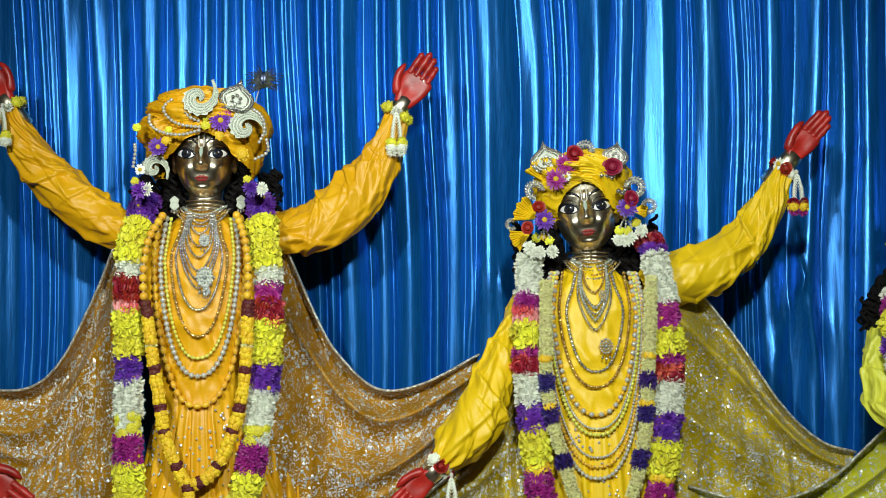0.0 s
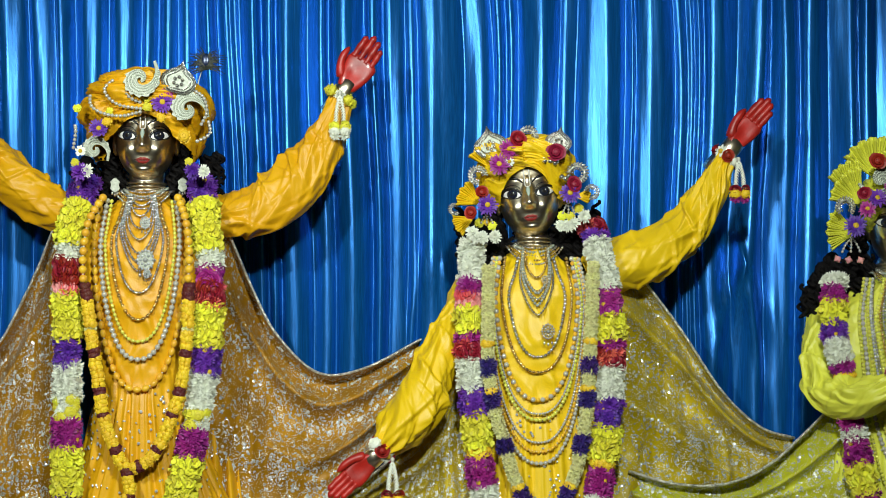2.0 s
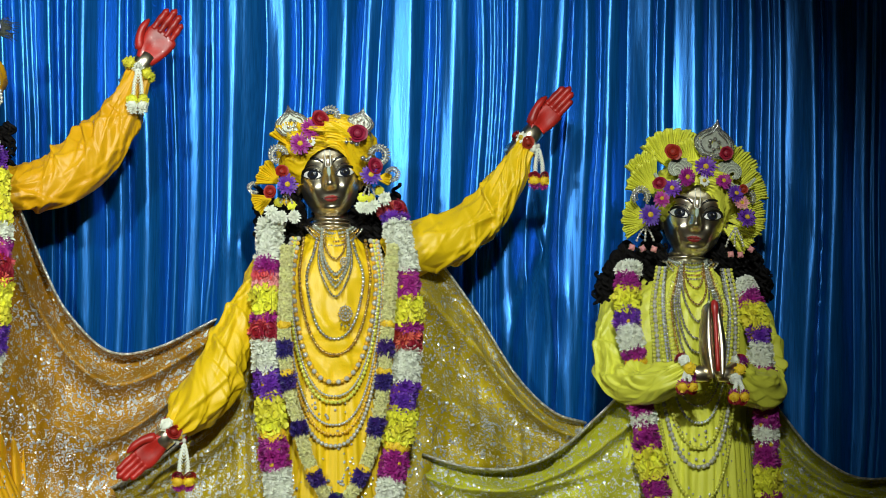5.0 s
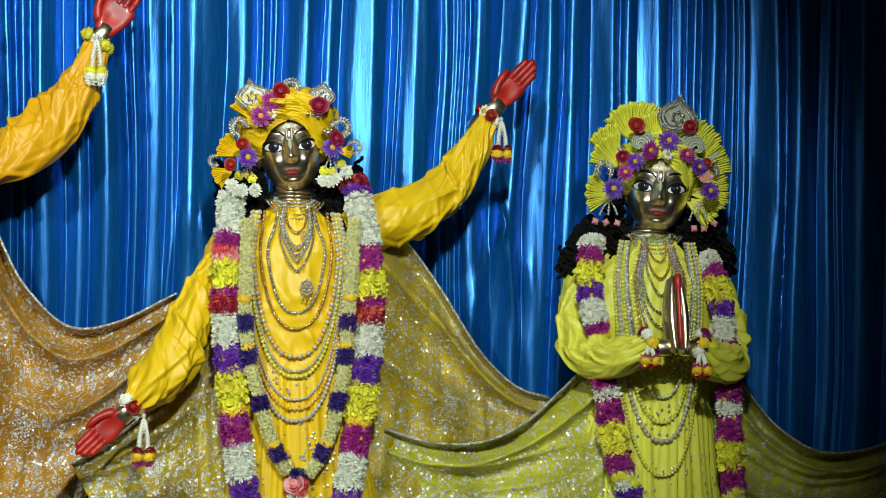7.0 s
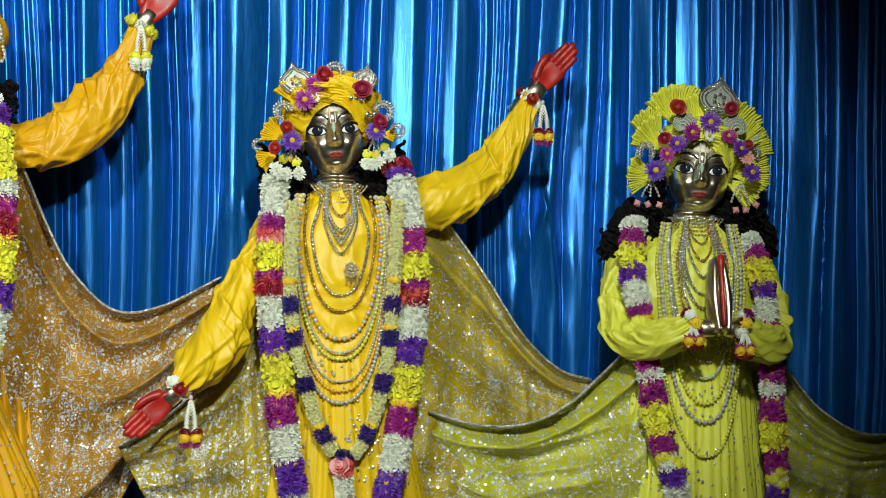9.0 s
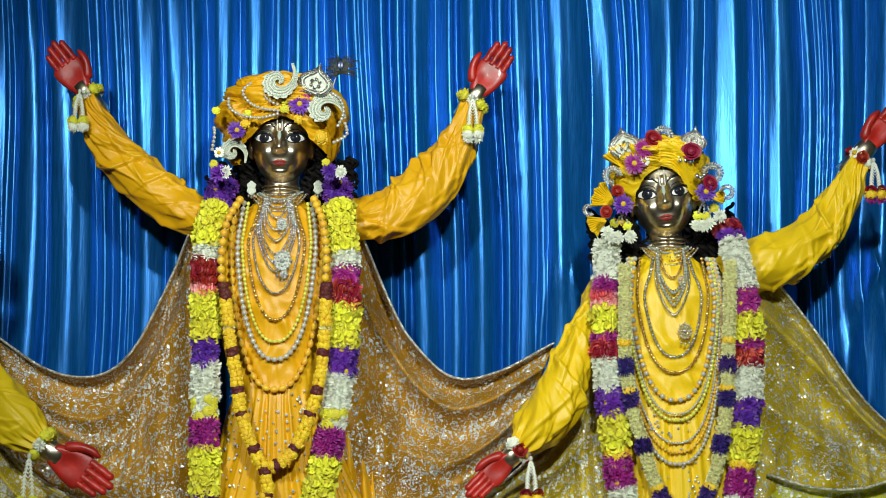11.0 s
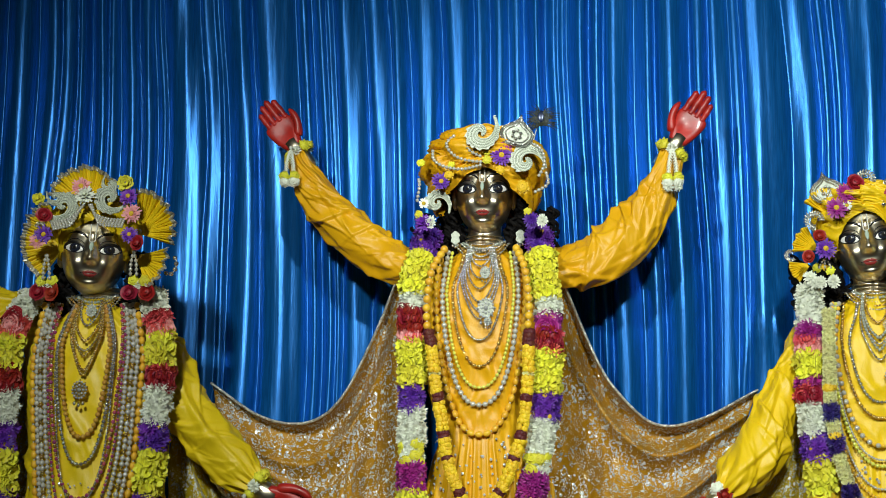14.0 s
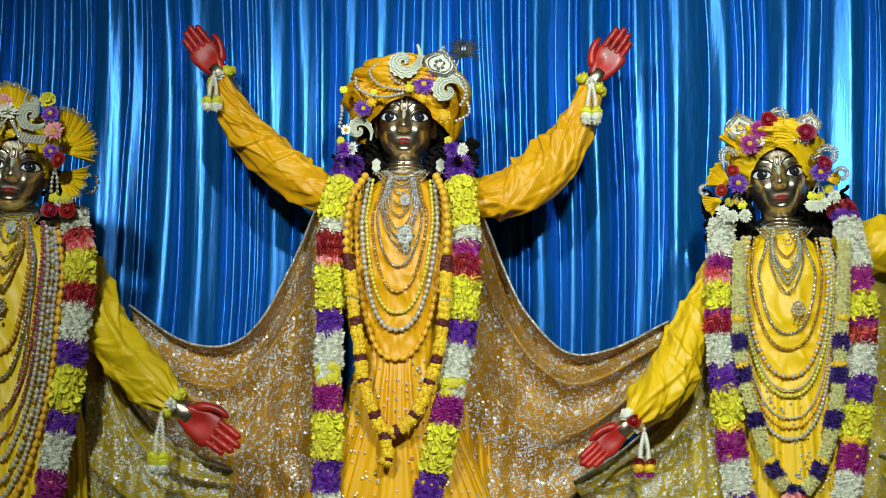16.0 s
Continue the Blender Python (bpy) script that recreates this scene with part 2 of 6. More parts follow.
# ---------------------------------------------------------------- mesh tools
class Build:
    """Collects grids, tubes and balls into one mesh."""

    def __init__(self):
        self.v, self.f, self.m, self.s = [], [], [], []

    def raw(self, verts, faces, mi=0, smooth=True):
        k = len(self.v)
        self.v += [tuple(map(float, p)) for p in verts]
        self.f += [tuple(i + k for i in f) for f in faces]
        self.m += [mi] * len(faces)
        self.s += [smooth] * len(faces)
        return self

    def grid(self, P, mi=0, close=False, smooth=True):
        P = np.asarray(P, float)
        n, m = P.shape[:2]
        idx = np.arange(n * m).reshape(n, m)
        fs = []
        for i in range(n - 1):
            for j in range(m if close else m - 1):
                j2 = (j + 1) % m
                fs.append((idx[i, j], idx[i, j2], idx[i + 1, j2], idx[i + 1, j]))
        return self.raw(P.reshape(-1, 3), [tuple(map(int, f)) for f in fs], mi, smooth)

    def tube(self, path, radii, seg=10, mi=0, flat=1.0, up=(0, -1, 0)):
        path = np.asarray(path, float)
        r = np.broadcast_to(np.asarray(radii, float), (len(path),))
        tan = np.gradient(path, axis=0)
        tan /= np.linalg.norm(tan, axis=1)[:, None] + 1e-12
        P = []
        for p, t, q in zip(path, tan, r):
            a = np.cross(t, up)
            if np.linalg.norm(a) < 1e-4:
                a = np.cross(t, (1, 0, 0.1))
            a /= np.linalg.norm(a)
            b = np.cross(a, t)
            th = np.arange(seg) * 2 * np.pi / seg
            P.append(p + q * (np.cos(th)[:, None] * a + flat * np.sin(th)[:, None] * b))
        P = [np.repeat(path[:1] - tan[:1] * r[0] * 0.3, seg, 0)] + P + [np.repeat(path[-1:] + tan[-1:] * r[-1] * 0.5, seg, 0)]
        return self.grid(P, mi, True)

    def ball(self, c, r, seg=8, rings=6, mi=0):
        r = np.broadcast_to(np.asarray(r, float), (3,))
        P = []
        for i in range(rings + 1):
            a = np.pi * i / rings
            th = np.arange(seg) * 2 * np.pi / seg
            P.append(np.stack([np.sin(a) * np.cos(th), np.sin(a) * np.sin(th), np.full(seg, np.cos(a))], 1) * r + np.asarray(c, float))
        return self.grid(P, mi, True)

    def plate(self, outline, y0, thick, mi=0):
        """A flat shape in x, z, standing up, its face at y0."""
        n = len(outline)
        c = np.mean(outline, 0)
        v = [(x, y0 + thick * 0.4, z) for x, z in outline] + [(c[0] + (x - c[0]) * 0.93, y0, c[1] + (z - c[1]) * 0.93) for x, z in outline]
        v += [(c[0], y0, c[1]), (c[0], y0 + thick * 0.4, c[1])]
        fs = []
        for i in range(n):
            j = (i + 1) % n
            fs += [(i, j, n + j, n + i), (n + i, n + j, 2 * n), (j, i, 2 * n + 1)]
        return self.raw(v, fs, mi, False)

    def mesh(self, name, mats):
        me = bpy.data.meshes.new(name)
        me.from_pydata(self.v, [], self.f)
        for q in (mats if isinstance(mats, (list, tuple)) else [mats]):
            me.materials.append(M[q])
        me.polygons.foreach_set("material_index", self.m)
        me.polygons.foreach_set("use_smooth", self.s)
        me.update()
        return me


def part(name, build, mats, parent, label="", m=None):
    me = build.mesh(name, mats) if isinstance(build, Build) else build
    ob = new(name, me)
    ob.parent = parent
    if m is not None:
        ob.matrix_basis = m
    return tagged(ob, label)


def thing(name, label, category, x=0, y=0, z=0, group=""):
    return tagged(new(name), label, category, group)


def single(name, build, mats, label, category, group="", kind=""):
    return tagged(new(name, build.mesh(name, mats)), label, category, group, kind)


def spline(pts, n):
    """A smooth curve through the points, n samples even in length."""
    p = np.asarray(pts, float)
    q = np.vstack([2 * p[0] - p[1], p, 2 * p[-1] - p[-2]])
    out = []
    for i in range(1, len(q) - 2):
        for t in np.linspace(0, 1, 24, endpoint=False):
            a, b, c, d = q[i - 1:i + 3]
            out.append(0.5 * (2 * b + (c - a) * t + (2 * a - 5 * b + 4 * c - d) * t * t + (3 * b - a - 3 * c + d) * t ** 3))
    out = np.array(out + [p[-1]])
    s = np.concatenate([[0], np.cumsum(np.linalg.norm(np.diff(out[:, :3], axis=0), axis=1))])
    u = np.linspace(0, s[-1], n)
    return np.stack([np.interp(u, s, out[:, k]) for k in range(out.shape[1])], 1)


def length(p):
    return float(np.linalg.norm(np.diff(np.asarray(p)[:, :3], axis=0), axis=1).sum())


def nz(x, y=0.0, z=0.0):
    return noise.noise(Vector((x, y, z)))


def ridge(x, y=0.0, z=0.0):
    return 1 - 2 * abs(noise.noise(Vector((x, y, z))))


def facing(p, normal, spin, s):
    """A pose whose local +z looks along the normal."""
    q = Vector(normal).to_track_quat("Z", "Y").to_matrix().to_4x4()
    sc = s if isinstance(s, (tuple, list)) else (s, s, s)
    return Matrix.Translation(p) @ q @ Matrix.Rotation(spin, 4, "Z") @ Matrix.Diagonal((*sc, 1))


# ---------------------------------------------------------------- setting
def box(name, lo, hi, m, label):
    bm = bmesh.new()
    bmesh.ops.create_cube(bm, size=1)
    for v in bm.verts:
        v.co = [l + (h - l) * (c + 0.5) for l, h, c in zip(lo, hi, v.co)]
    me = bpy.data.meshes.new(name)
    bm.to_mesh(me)
    me.materials.append(M[m])
    return tagged(new(name, me), label, name.split("_")[0], kind="structure")


box("floor", (-5.2, -9.2, -0.2), (6.2, 1.4, 0.0), "floor", "polished beige stone floor of the hall")
box("ceiling", (-5.2, -9.2, 4.6), (6.2, 1.4, 4.8), "plaster", "plain pale plaster ceiling")
box("wall_north", (-5.2, 1.2, 0.0), (6.2, 1.4, 4.6), "plaster", "plain pale wall behind the blue curtain")
box("wall_south", (-5.2, -9.2, 0.0), (6.2, -9.0, 4.6), "plaster", "plain pale plaster wall of the hall")
box("wall_west", (-5.2, -9.0, 0.0), (-5.0, 1.2, 4.6), "plaster", "plain pale plaster wall of the hall")
box("wall_east", (6.0, -9.0, 0.0), (6.2, 1.2, 4.6), "plaster", "plain pale plaster wall of the hall")
box("altar_platform", (-3.6, -0.85, 0.0), (4.6, 1.0, 0.78), "altar", "dark wooden altar platform under the statues")


def curtain():
    rng = random.Random(4)
    x0, x1 = -3.4, 4.4
    edges, amp = [x0], []
    while edges[-1] < x1:
        wide = rng.choice((0.028, 0.038, 0.05, 0.06, 0.075, 0.09, 0.11, 0.13))
        edges.append(edges[-1] + wide * rng.uniform(0.85, 1.2))
        amp.append(min(0.06, wide * rng.uniform(0.40, 0.95)))
    edges, amp = np.array(edges), np.array(amp)
    skew = [rng.choice((0.6, 0.8, 1.0, 1.3, 1.7)) for _ in amp]
    nx, nzz = 2000, 60
    zs = np.linspace(0.79, 4.2, nzz)
    P = np.zeros((nzz, nx, 3))
    for i, z in enumerate(zs):
        drop = (4.2 - z) / 3.4
        for j in range(nx):
            x = x0 + (x1 - x0) * j / (nx - 1)
            w = x + 0.07 * nz(x * 0.7, z * 0.55, 3.1) + 0.03 * nz(x * 3.0, z * 1.3, 7.7)
            k = min(max(int(np.searchsorted(edges, w)) - 1, 0), len(amp) - 1)
            t = (w - edges[k]) / (edges[k + 1] - edges[k])
            a = amp[k] * (0.75 + 0.5 * nz(k * 3.7, z * 1.1, 0.5))
            y = 0.37 - a * (math.sin(math.pi * min(max(t, 0), 1) ** skew[k]) ** 0.85) - 0.03 * nz(x * 2.2, z * 0.5, 1.3) - 0.012 * nz(x * 9, z * 1.3, 5)
            y += 0.006 * nz(x * 30, z * 1.0, 2.2)
            P[i, j] = (x, y, z)
    # pinched gathers beside the second statue
    for cx, cz, d in ((0.86, 2.07, 0.02), (1.86, 2.03, 0.03), (0.93, 2.05, 0.016)):
        r2 = ((P[..., 0] - cx) / 0.035) ** 2 + ((P[..., 2] - cz) / 0.14) ** 2
        P[..., 1] -= d * np.exp(-r2)
    # folds that spread from the gathers
    for ax, az, bx, bz, d in ((1.855, 2.06, 1.745, 1.72, 0.030), (1.855, 2.06, 1.815, 1.60, 0.018), (1.86, 2.06, 1.94, 1.62, 0.026), (1.865, 2.05, 2.01, 1.80, 0.020),
                              (0.84, 2.08, 0.78, 1.80, 0.016), (0.90, 2.08, 0.93, 1.85, 0.016), (0.80, 2.075, 0.95, 2.062, 0.012)):
        t = np.clip(((P[..., 0] - ax) * (bx - ax) + (P[..., 2] - az) * (bz - az)) / ((bx - ax) ** 2 + (bz - az) ** 2), 0, 1)
        off = np.hypot(P[..., 0] - ax - t * (bx - ax), P[..., 2] - az - t * (bz - az))
        P[..., 1] -= d * (1 - 0.6 * t) * np.exp(-(off / (0.010 + 0.012 * t)) ** 2)
    b = Build().grid(P[:, ::-1])
    ob = single("curtain", b, "satin", "bright blue satin curtain hanging in tight vertical folds", "curtain")
    mod = ob.modifiers.new("thickness", "SOLIDIFY")
    mod.thickness, mod.offset = 0.002, 1
    rail = Build().tube([(x0 - 0.1, 0.36, 4.22), (0.5, 0.36, 4.22), (x1 + 0.1, 0.36, 4.22)], 0.02, 12)
    single("curtain_rail", rail, "steel", "steel rail that carries the blue curtain", "rail")


curtain()


# ---------------------------------------------------------------- statues
class Head:
    """The shape of a head whose face looks along -y."""

    def __init__(self, cx, yc, chin, crown, half, yaw=0.0, depth=None, roll=0.0, hem=None):
        self.roll, self.hem = roll, hem or chin + 0.72 * (crown - chin)
        self.cx, self.yc, self.chin, self.h, self.w, self.yaw = cx, yc, chin, crown - chin, half, yaw
        self.d = depth or half * 1.14

    def prof(self, s):
        s = min(max((s - 0.07) / 0.93, 0.0), 1.0)
        t = 2 * s - 1
        r = (1 - abs(t) ** (2.4 if t > 0 else 3.1)) ** 0.5
        jaw = 0.84 + 0.16 * min(1, max(0, s / 0.45)) ** 0.8
        return max(r * jaw, 0.001)

    def dep(self, s):
        """The depth of the face, fuller at the jaw than the width."""
        s = min(max((s - 0.07) / 0.93, 0.0), 1.0)
        t = 2 * s - 1
        return max((1 - abs(t) ** (2.4 if t > 0 else 6.0)) ** 0.5 * (1 if t > 0 else 1 + 0.06 * t), 0.001)

    def bump(self, u, s):
        """Relief in half widths, at u across (-1 to 1) and s up (0 to 1)."""
        g = lambda x, c, w: math.exp(-((x - c) / w) ** 2)
        nose = 0.0
        if 0.30 < s < 0.66:
            k = min(1, max(0, (0.60 - s) / 0.20))
            tip = 1 / (1 + math.exp(-(s - 0.345) / 0.010))
            nose = (0.10 + 0.27 * k) * math.exp(-(u / (0.10 + 0.07 * k)) ** 2) * tip
        nose += 0.09 * (g(u, 0.13, 0.075) + g(u, -0.13, 0.075)) * g(s, 0.37, 0.028)
        lips = 0.035 * g(u, 0, 0.26) * g(s, 0.232, 0.030) - 0.03 * g(u, 0, 0.25) * g(s, 0.238, 0.007)
        chin = 0.09 * g(u, 0, 0.24) * g(s, 0.135, 0.05) - 0.05 * g(u, 0, 0.3) * g(s, 0.178, 0.022)
        sock = -0.10 * (g(u, 0.53, 0.27) + g(u, -0.53, 0.27)) * g(s, 0.50, 0.055)
        ball = 0.06 * (g(u, 0.53, 0.21) + g(u, -0.53, 0.21)) * g(s, 0.495, 0.035)
        brow = 0.045 * (g(u, 0.4, 0.3) + g(u, -0.4, 0.3)) * g(s, 0.63, 0.035)
        cheek = 0.13 * (g(u, 0.50, 0.23) + g(u, -0.50, 0.23)) * g(s, 0.345, 0.075)
        phil = 0.05 * g(u, 0, 0.22) * g(s, 0.330, 0.035)
        return nose + lips + chin + sock + ball + brow + cheek + phil

    def flat(self, q):
        """The front of the cross-section, flatter than a circle."""
        return (1 - min(1, abs(q)) ** 3.2) ** 0.5

    def turn(self, x, y, z):
        c, s = math.cos(self.yaw), math.sin(self.yaw)
        k, q, mid = math.cos(self.roll), math.sin(self.roll), self.chin + 0.45 * self.h
        x, z = x * k - (z - mid) * q, mid + x * q + (z - mid) * k
        return (self.cx + x * c - y * s, self.yc + x * s + y * c, z)

    def at(self, u, s, lift=0.0):
        """The point of the face at u across and s up."""
        p = self.prof(s)
        a = math.asin(min(0.995, max(-0.995, u / p)))
        y = -self.d * self.dep(s) * self.flat(u / p) - self.w * self.bump(u, s) * max(0, math.cos(a)) - lift
        return self.turn(u * self.w, y, self.chin + s * self.h)

    def shell(self, b, mi=0):
        P = []
        for i in range(81):
            s = 0.07 + 0.93 * (0.5 - 0.5 * math.cos(math.pi * i / 80))
            p = self.prof(s)
            row = []
            for k in range(96):
                a = 2 * math.pi * k / 96
                u = p * math.sin(a)
                y = -self.d * (self.dep(s) * self.flat(math.sin(a)) if math.cos(a) > 0 else p * math.cos(a)) - (self.w * self.bump(u, s) * math.cos(a) if math.cos(a) > 0 else 0)
                row.append(self.turn(u * self.w, y, self.chin + s * self.h))
            P.append(row)
        b.grid(P, mi, True)

    def patch(self, b, outline, mi, lift=0.0012):
        """A thin enamel shape that lies on the face."""
        c = np.mean(outline, 0)
        rings = [[self.at(c[0] + (u - c[0]) * k, c[1] + (s - c[1]) * k, lift * (1 if k < 1 else -0.5)) for u, s in outline] for k in (1.0, 0.93, 0.5, 0.02)]
        b.grid(rings, mi, True)

    def line(self, b, pts, r, mi, lift=0.0006):
        b.tube([self.at(u, s, lift) for u, s in pts], r, 6, mi)


def face(b, h):
    """0 metal, 1 red, 2 white, 3 iris, 4 black, 5 lip, 6 mark, 7 leaf mark."""
    h.shell(b, 0)
    for q in (-1, 1):
        e = lambda t: (q * (0.53 + 0.30 * math.cos(t)), 0.492 + (0.058 if math.sin(t) > 0 else 0.044) * math.sin(t) + 0.014 * math.cos(t))
        h.patch(b, [e(t) for t in np.linspace(0, 2 * math.pi, 28, endpoint=False)], 2, 0.0015)
        for rad, mi, lf in ((0.182, 4, 0.0026), (0.160, 3, 0.0031), (0.080, 4, 0.0036)):
            h.patch(b, [(q * 0.515 + rad * math.cos(t), 0.497 + rad * 0.285 * math.sin(t)) for t in np.linspace(0, 2 * math.pi, 18, endpoint=False)], mi, lf)
        # catch light painted on the pupil as a small white patch
        h.patch(b, [(q * 0.515 + 0.04 + 0.02 * math.cos(t), 0.510 + 0.007 * math.sin(t)) for t in np.linspace(0, 2 * math.pi, 8, endpoint=False)], 2, 0.0041)
        h.line(b, [e(t) for t in np.linspace(-0.25, math.pi, 16)], np.linspace(0.0056, 0.0036, 16), 4, 0.001)
        h.line(b, [e(t) for t in np.linspace(math.pi, 2 * math.pi, 12)], 0.0017, 4, 0.0008)
        h.line(b, [(q * (0.53 + 0.30 * math.cos(t)), 0.520 + 0.066 * math.sin(t)) for t in np.linspace(0.1, 2.9, 12)], 0.0011, 4)
        brow = [(q * u, s) for u, s in ((0.15, 0.598), (0.28, 0.634), (0.50, 0.656), (0.72, 0.640), (0.90, 0.590))]
        brow = spline([(u, s, 0) for u, s in brow], 16)[:, :2]
        h.line(b, brow, np.concatenate([np.linspace(0.0022, 0.0044, 6), np.linspace(0.0044, 0.0009, 10)]), 4)
        h.line(b, [(q * 0.085, s) for s in np.linspace(0.57, 0.80, 9)], 0.0018, 6)
        # ear
        x, y, z = h.turn(q * h.w * 1.0, 0.01, h.chin + h.h * 0.45)
        b.ball((x, y, z), (0.012, 0.024, 0.036), 10, 8, 0)
    h.line(b, [(0.085 * math.cos(t), 0.57 + 0.022 * math.sin(t)) for t in np.linspace(math.pi, 2 * math.pi, 9)], 0.0017, 6)
    h.patch(b, [(0.085 * math.sin(t) * (0.6 + 0.4 * math.cos(t / 2) ** 2), 0.500 + 0.050 * math.cos(t)) for t in np.linspace(0, 2 * math.pi, 16, endpoint=False)], 7, 0.0015)
    up = [(-0.26, 0.244), (-0.14, 0.262), (-0.055, 0.272), (0, 0.267), (0.055, 0.272), (0.14, 0.262), (0.26, 0.244), (0.12, 0.240), (0, 0.237), (-0.12, 0.240)]
    lo = [(-0.23, 0.241), (-0.12, 0.237), (0, 0.234), (0.12, 0.237), (0.23, 0.241), (0.14, 0.213), (0, 0.203), (-0.14, 0.213)]
    h.patch(b, up, 5, 0.001)
    h.patch(b, lo, 5, 0.0012)
    h.line(b, [(u, 0.236 + 0.014 * abs(u) * 2) for u in np.linspace(-0.29, 0.29, 11)], 0.0011, 4)


def palm_shape(b, wrist, tip, thumb_side, y, depth=0.0, scale=1.0, squeeze=1.0):
    """An open palm turned to the viewer. wrist and tip in x, z; thumb_side +1 or -1 gives the turn from the finger line to the thumb."""
    w, t = np.array(wrist, float), np.array(tip, float)
    L = np.linalg.norm(t - w)
    u = (t - w) / L
    v = np.array((-u[1], u[0])) * thumb_side * squeeze

    def at(a, c, n):
        q = w + u * a * L + v * c * L
        return (q[0], y - n * L + depth * a, q[1])

    P, back = [], []
    for i in range(15):
        a = i / 14
        aa = 0.02 + 0.56 * a
        half = 0.145 + 0.115 * math.sin(min(1, a * 1.15) * math.pi / 2) if a < 0.85 else 0.26 * (1 - ((a - 0.85) / 0.15) ** 2 * 0.35)
        th = 0.10 - 0.035 * a
        row = []
        for k in range(24):
            g = 2 * math.pi * k / 24
            c, n = math.cos(g), math.sin(g)
            hollow = 0.035 * math.exp(-((c) / 0.5) ** 2) * math.exp(-((a - 0.5) / 0.3) ** 2) if n > 0 else 0
            heel = 0.03 * math.exp(-((c - 0.6) / 0.35) ** 2) * math.exp(-((a - 0.3) / 0.25) ** 2) if n > 0 else 0
            row.append(at(aa, half * math.copysign(abs(c) ** 0.8, c), th * math.copysign(abs(n) ** 0.7, n) - hollow + heel))
        P.append(row)
    P = [[at(0.0, 0, 0)] * 24] + P + [[at(0.6, 0, 0)] * 24]
    n0 = len(b.f)
    b.grid(P, 0, True)
    for i in range(n0, len(b.f)):
        ring, k = divmod(i - n0, 24)
        if k < 12 and ring > 0:
            b.m[i] = 1
    tips = ((0.175, 0.93, 0.056), (0.065, 1.0, 0.058), (-0.047, 0.96, 0.056), (-0.150, 0.86, 0.050))
    for c, e, r in tips:
        path, rad = [], []
        for k in range(13):
            s = k / 12
            path.append(at(0.52 + (e - 0.55) * s, c * (1 - 0.04 * s) - 0.01 * s, 0.015 + 0.05 * s * s))
            knuckle = 1 + 0.10 * math.cos(s * math.pi * 4)
            rad.append(r * L * knuckle * (1.0 if s < 0.85 else math.sqrt(max(0.05, 1 - ((s - 0.85) / 0.16) ** 2))))
        b.tube(path, rad, 10, 1)
    path = spline([at(0.14, 0.16, 0.03), at(0.30, 0.27, 0.06), at(0.45, 0.31, 0.07), at(0.60, 0.30, 0.07)], 12)
    b.tube(path, L * np.array([0.075, 0.08, 0.078, 0.072, 0.066, 0.062, 0.06, 0.06, 0.058, 0.052, 0.04, 0.02]), 10, 1)
    b.tube([at(-0.45, 0, -0.02), at(-0.2, 0, -0.01), at(0.0, 0, 0), at(0.14, 0, 0)], [0.16 * L, 0.15 * L, 0.155 * L, 0.15 * L], 14, 0, 0.75)


STATUE = ["silver", "palm", "eye", "iris", "ink", "lip", "tilak", "leafmark"]


def torso_rows(prof, n):
    p = np.array(prof, float)
    z = np.linspace(p[0, 0], p[-1, 0], n)
    k = np.argsort(p[:, 0])
    return z, np.interp(z, p[k, 0], p[k, 1]), np.interp(z, p[k, 0], p[k, 2])


class Body:
    """Rows of z, half width and half depth, about a standing axis."""

    def __init__(self, cx, cy, prof, waist):
        self.cx, self.cy, self.prof, self.waist = cx, cy, np.array(prof, float), waist
        self.order = np.argsort(self.prof[:, 0])

    def ab(self, z):
        p = self.prof[self.order]
        return np.interp(z, p[:, 0], p[:, 1]), np.interp(z, p[:, 0], p[:, 2])

    def front(self, x, z, lift=0.0):
        a, d = self.ab(z)
        q = min(0.97, abs(x - self.cx) / a)
        return self.cy - max(d * math.sqrt(1 - q * q), 0.078) - lift

    def cloth(self, b, seed, top=None, mi=0, pleats=26):
        rows = []
        z0, z1 = self.prof[self.order][-1, 0], self.prof[self.order][0, 0]
        n, m = 120, 192
        th = 2 * np.pi * np.arange(m) / m
        S, TH = np.meshgrid(np.linspace(0, z0 - z1, n), th, indexing="ij")
        A = np.where(TH > np.pi, TH - 2 * np.pi, TH) * 0.17
        relief = creases(S, A, 110, seed + 3, z0 - self.waist, 0.011, (0.04, 0.12), 1.6)
        for i in range(n):
            z = z0 - S[i, 0]
            a, d = self.ab(z)
            s = min(1, max(0, (self.waist - z) / 0.10))
            w = np.array([2.2 * nz(t * 3, z * 1.5, seed) for t in th])
            chest = np.array([0.006 * ridge(math.sin(t) * 2.2 + z * 2.5, z * 7 + abs(math.sin(t)) * 4, seed) for t in th])
            f = (relief[i] + chest) * (1 - s) + s * (0.015 * np.abs(np.sin(th * pleats * 0.5 + w)) ** 0.6 + 0.005 * np.sin(th * pleats * 1.7 + 2 * w))
            rows.append(np.stack([self.cx + (a + f) * np.sin(th), self.cy - (d + f) * np.cos(th), np.full(m, z)], 1))
        b.grid([[(self.cx, self.cy, z0)] * 192] + rows, mi, True)


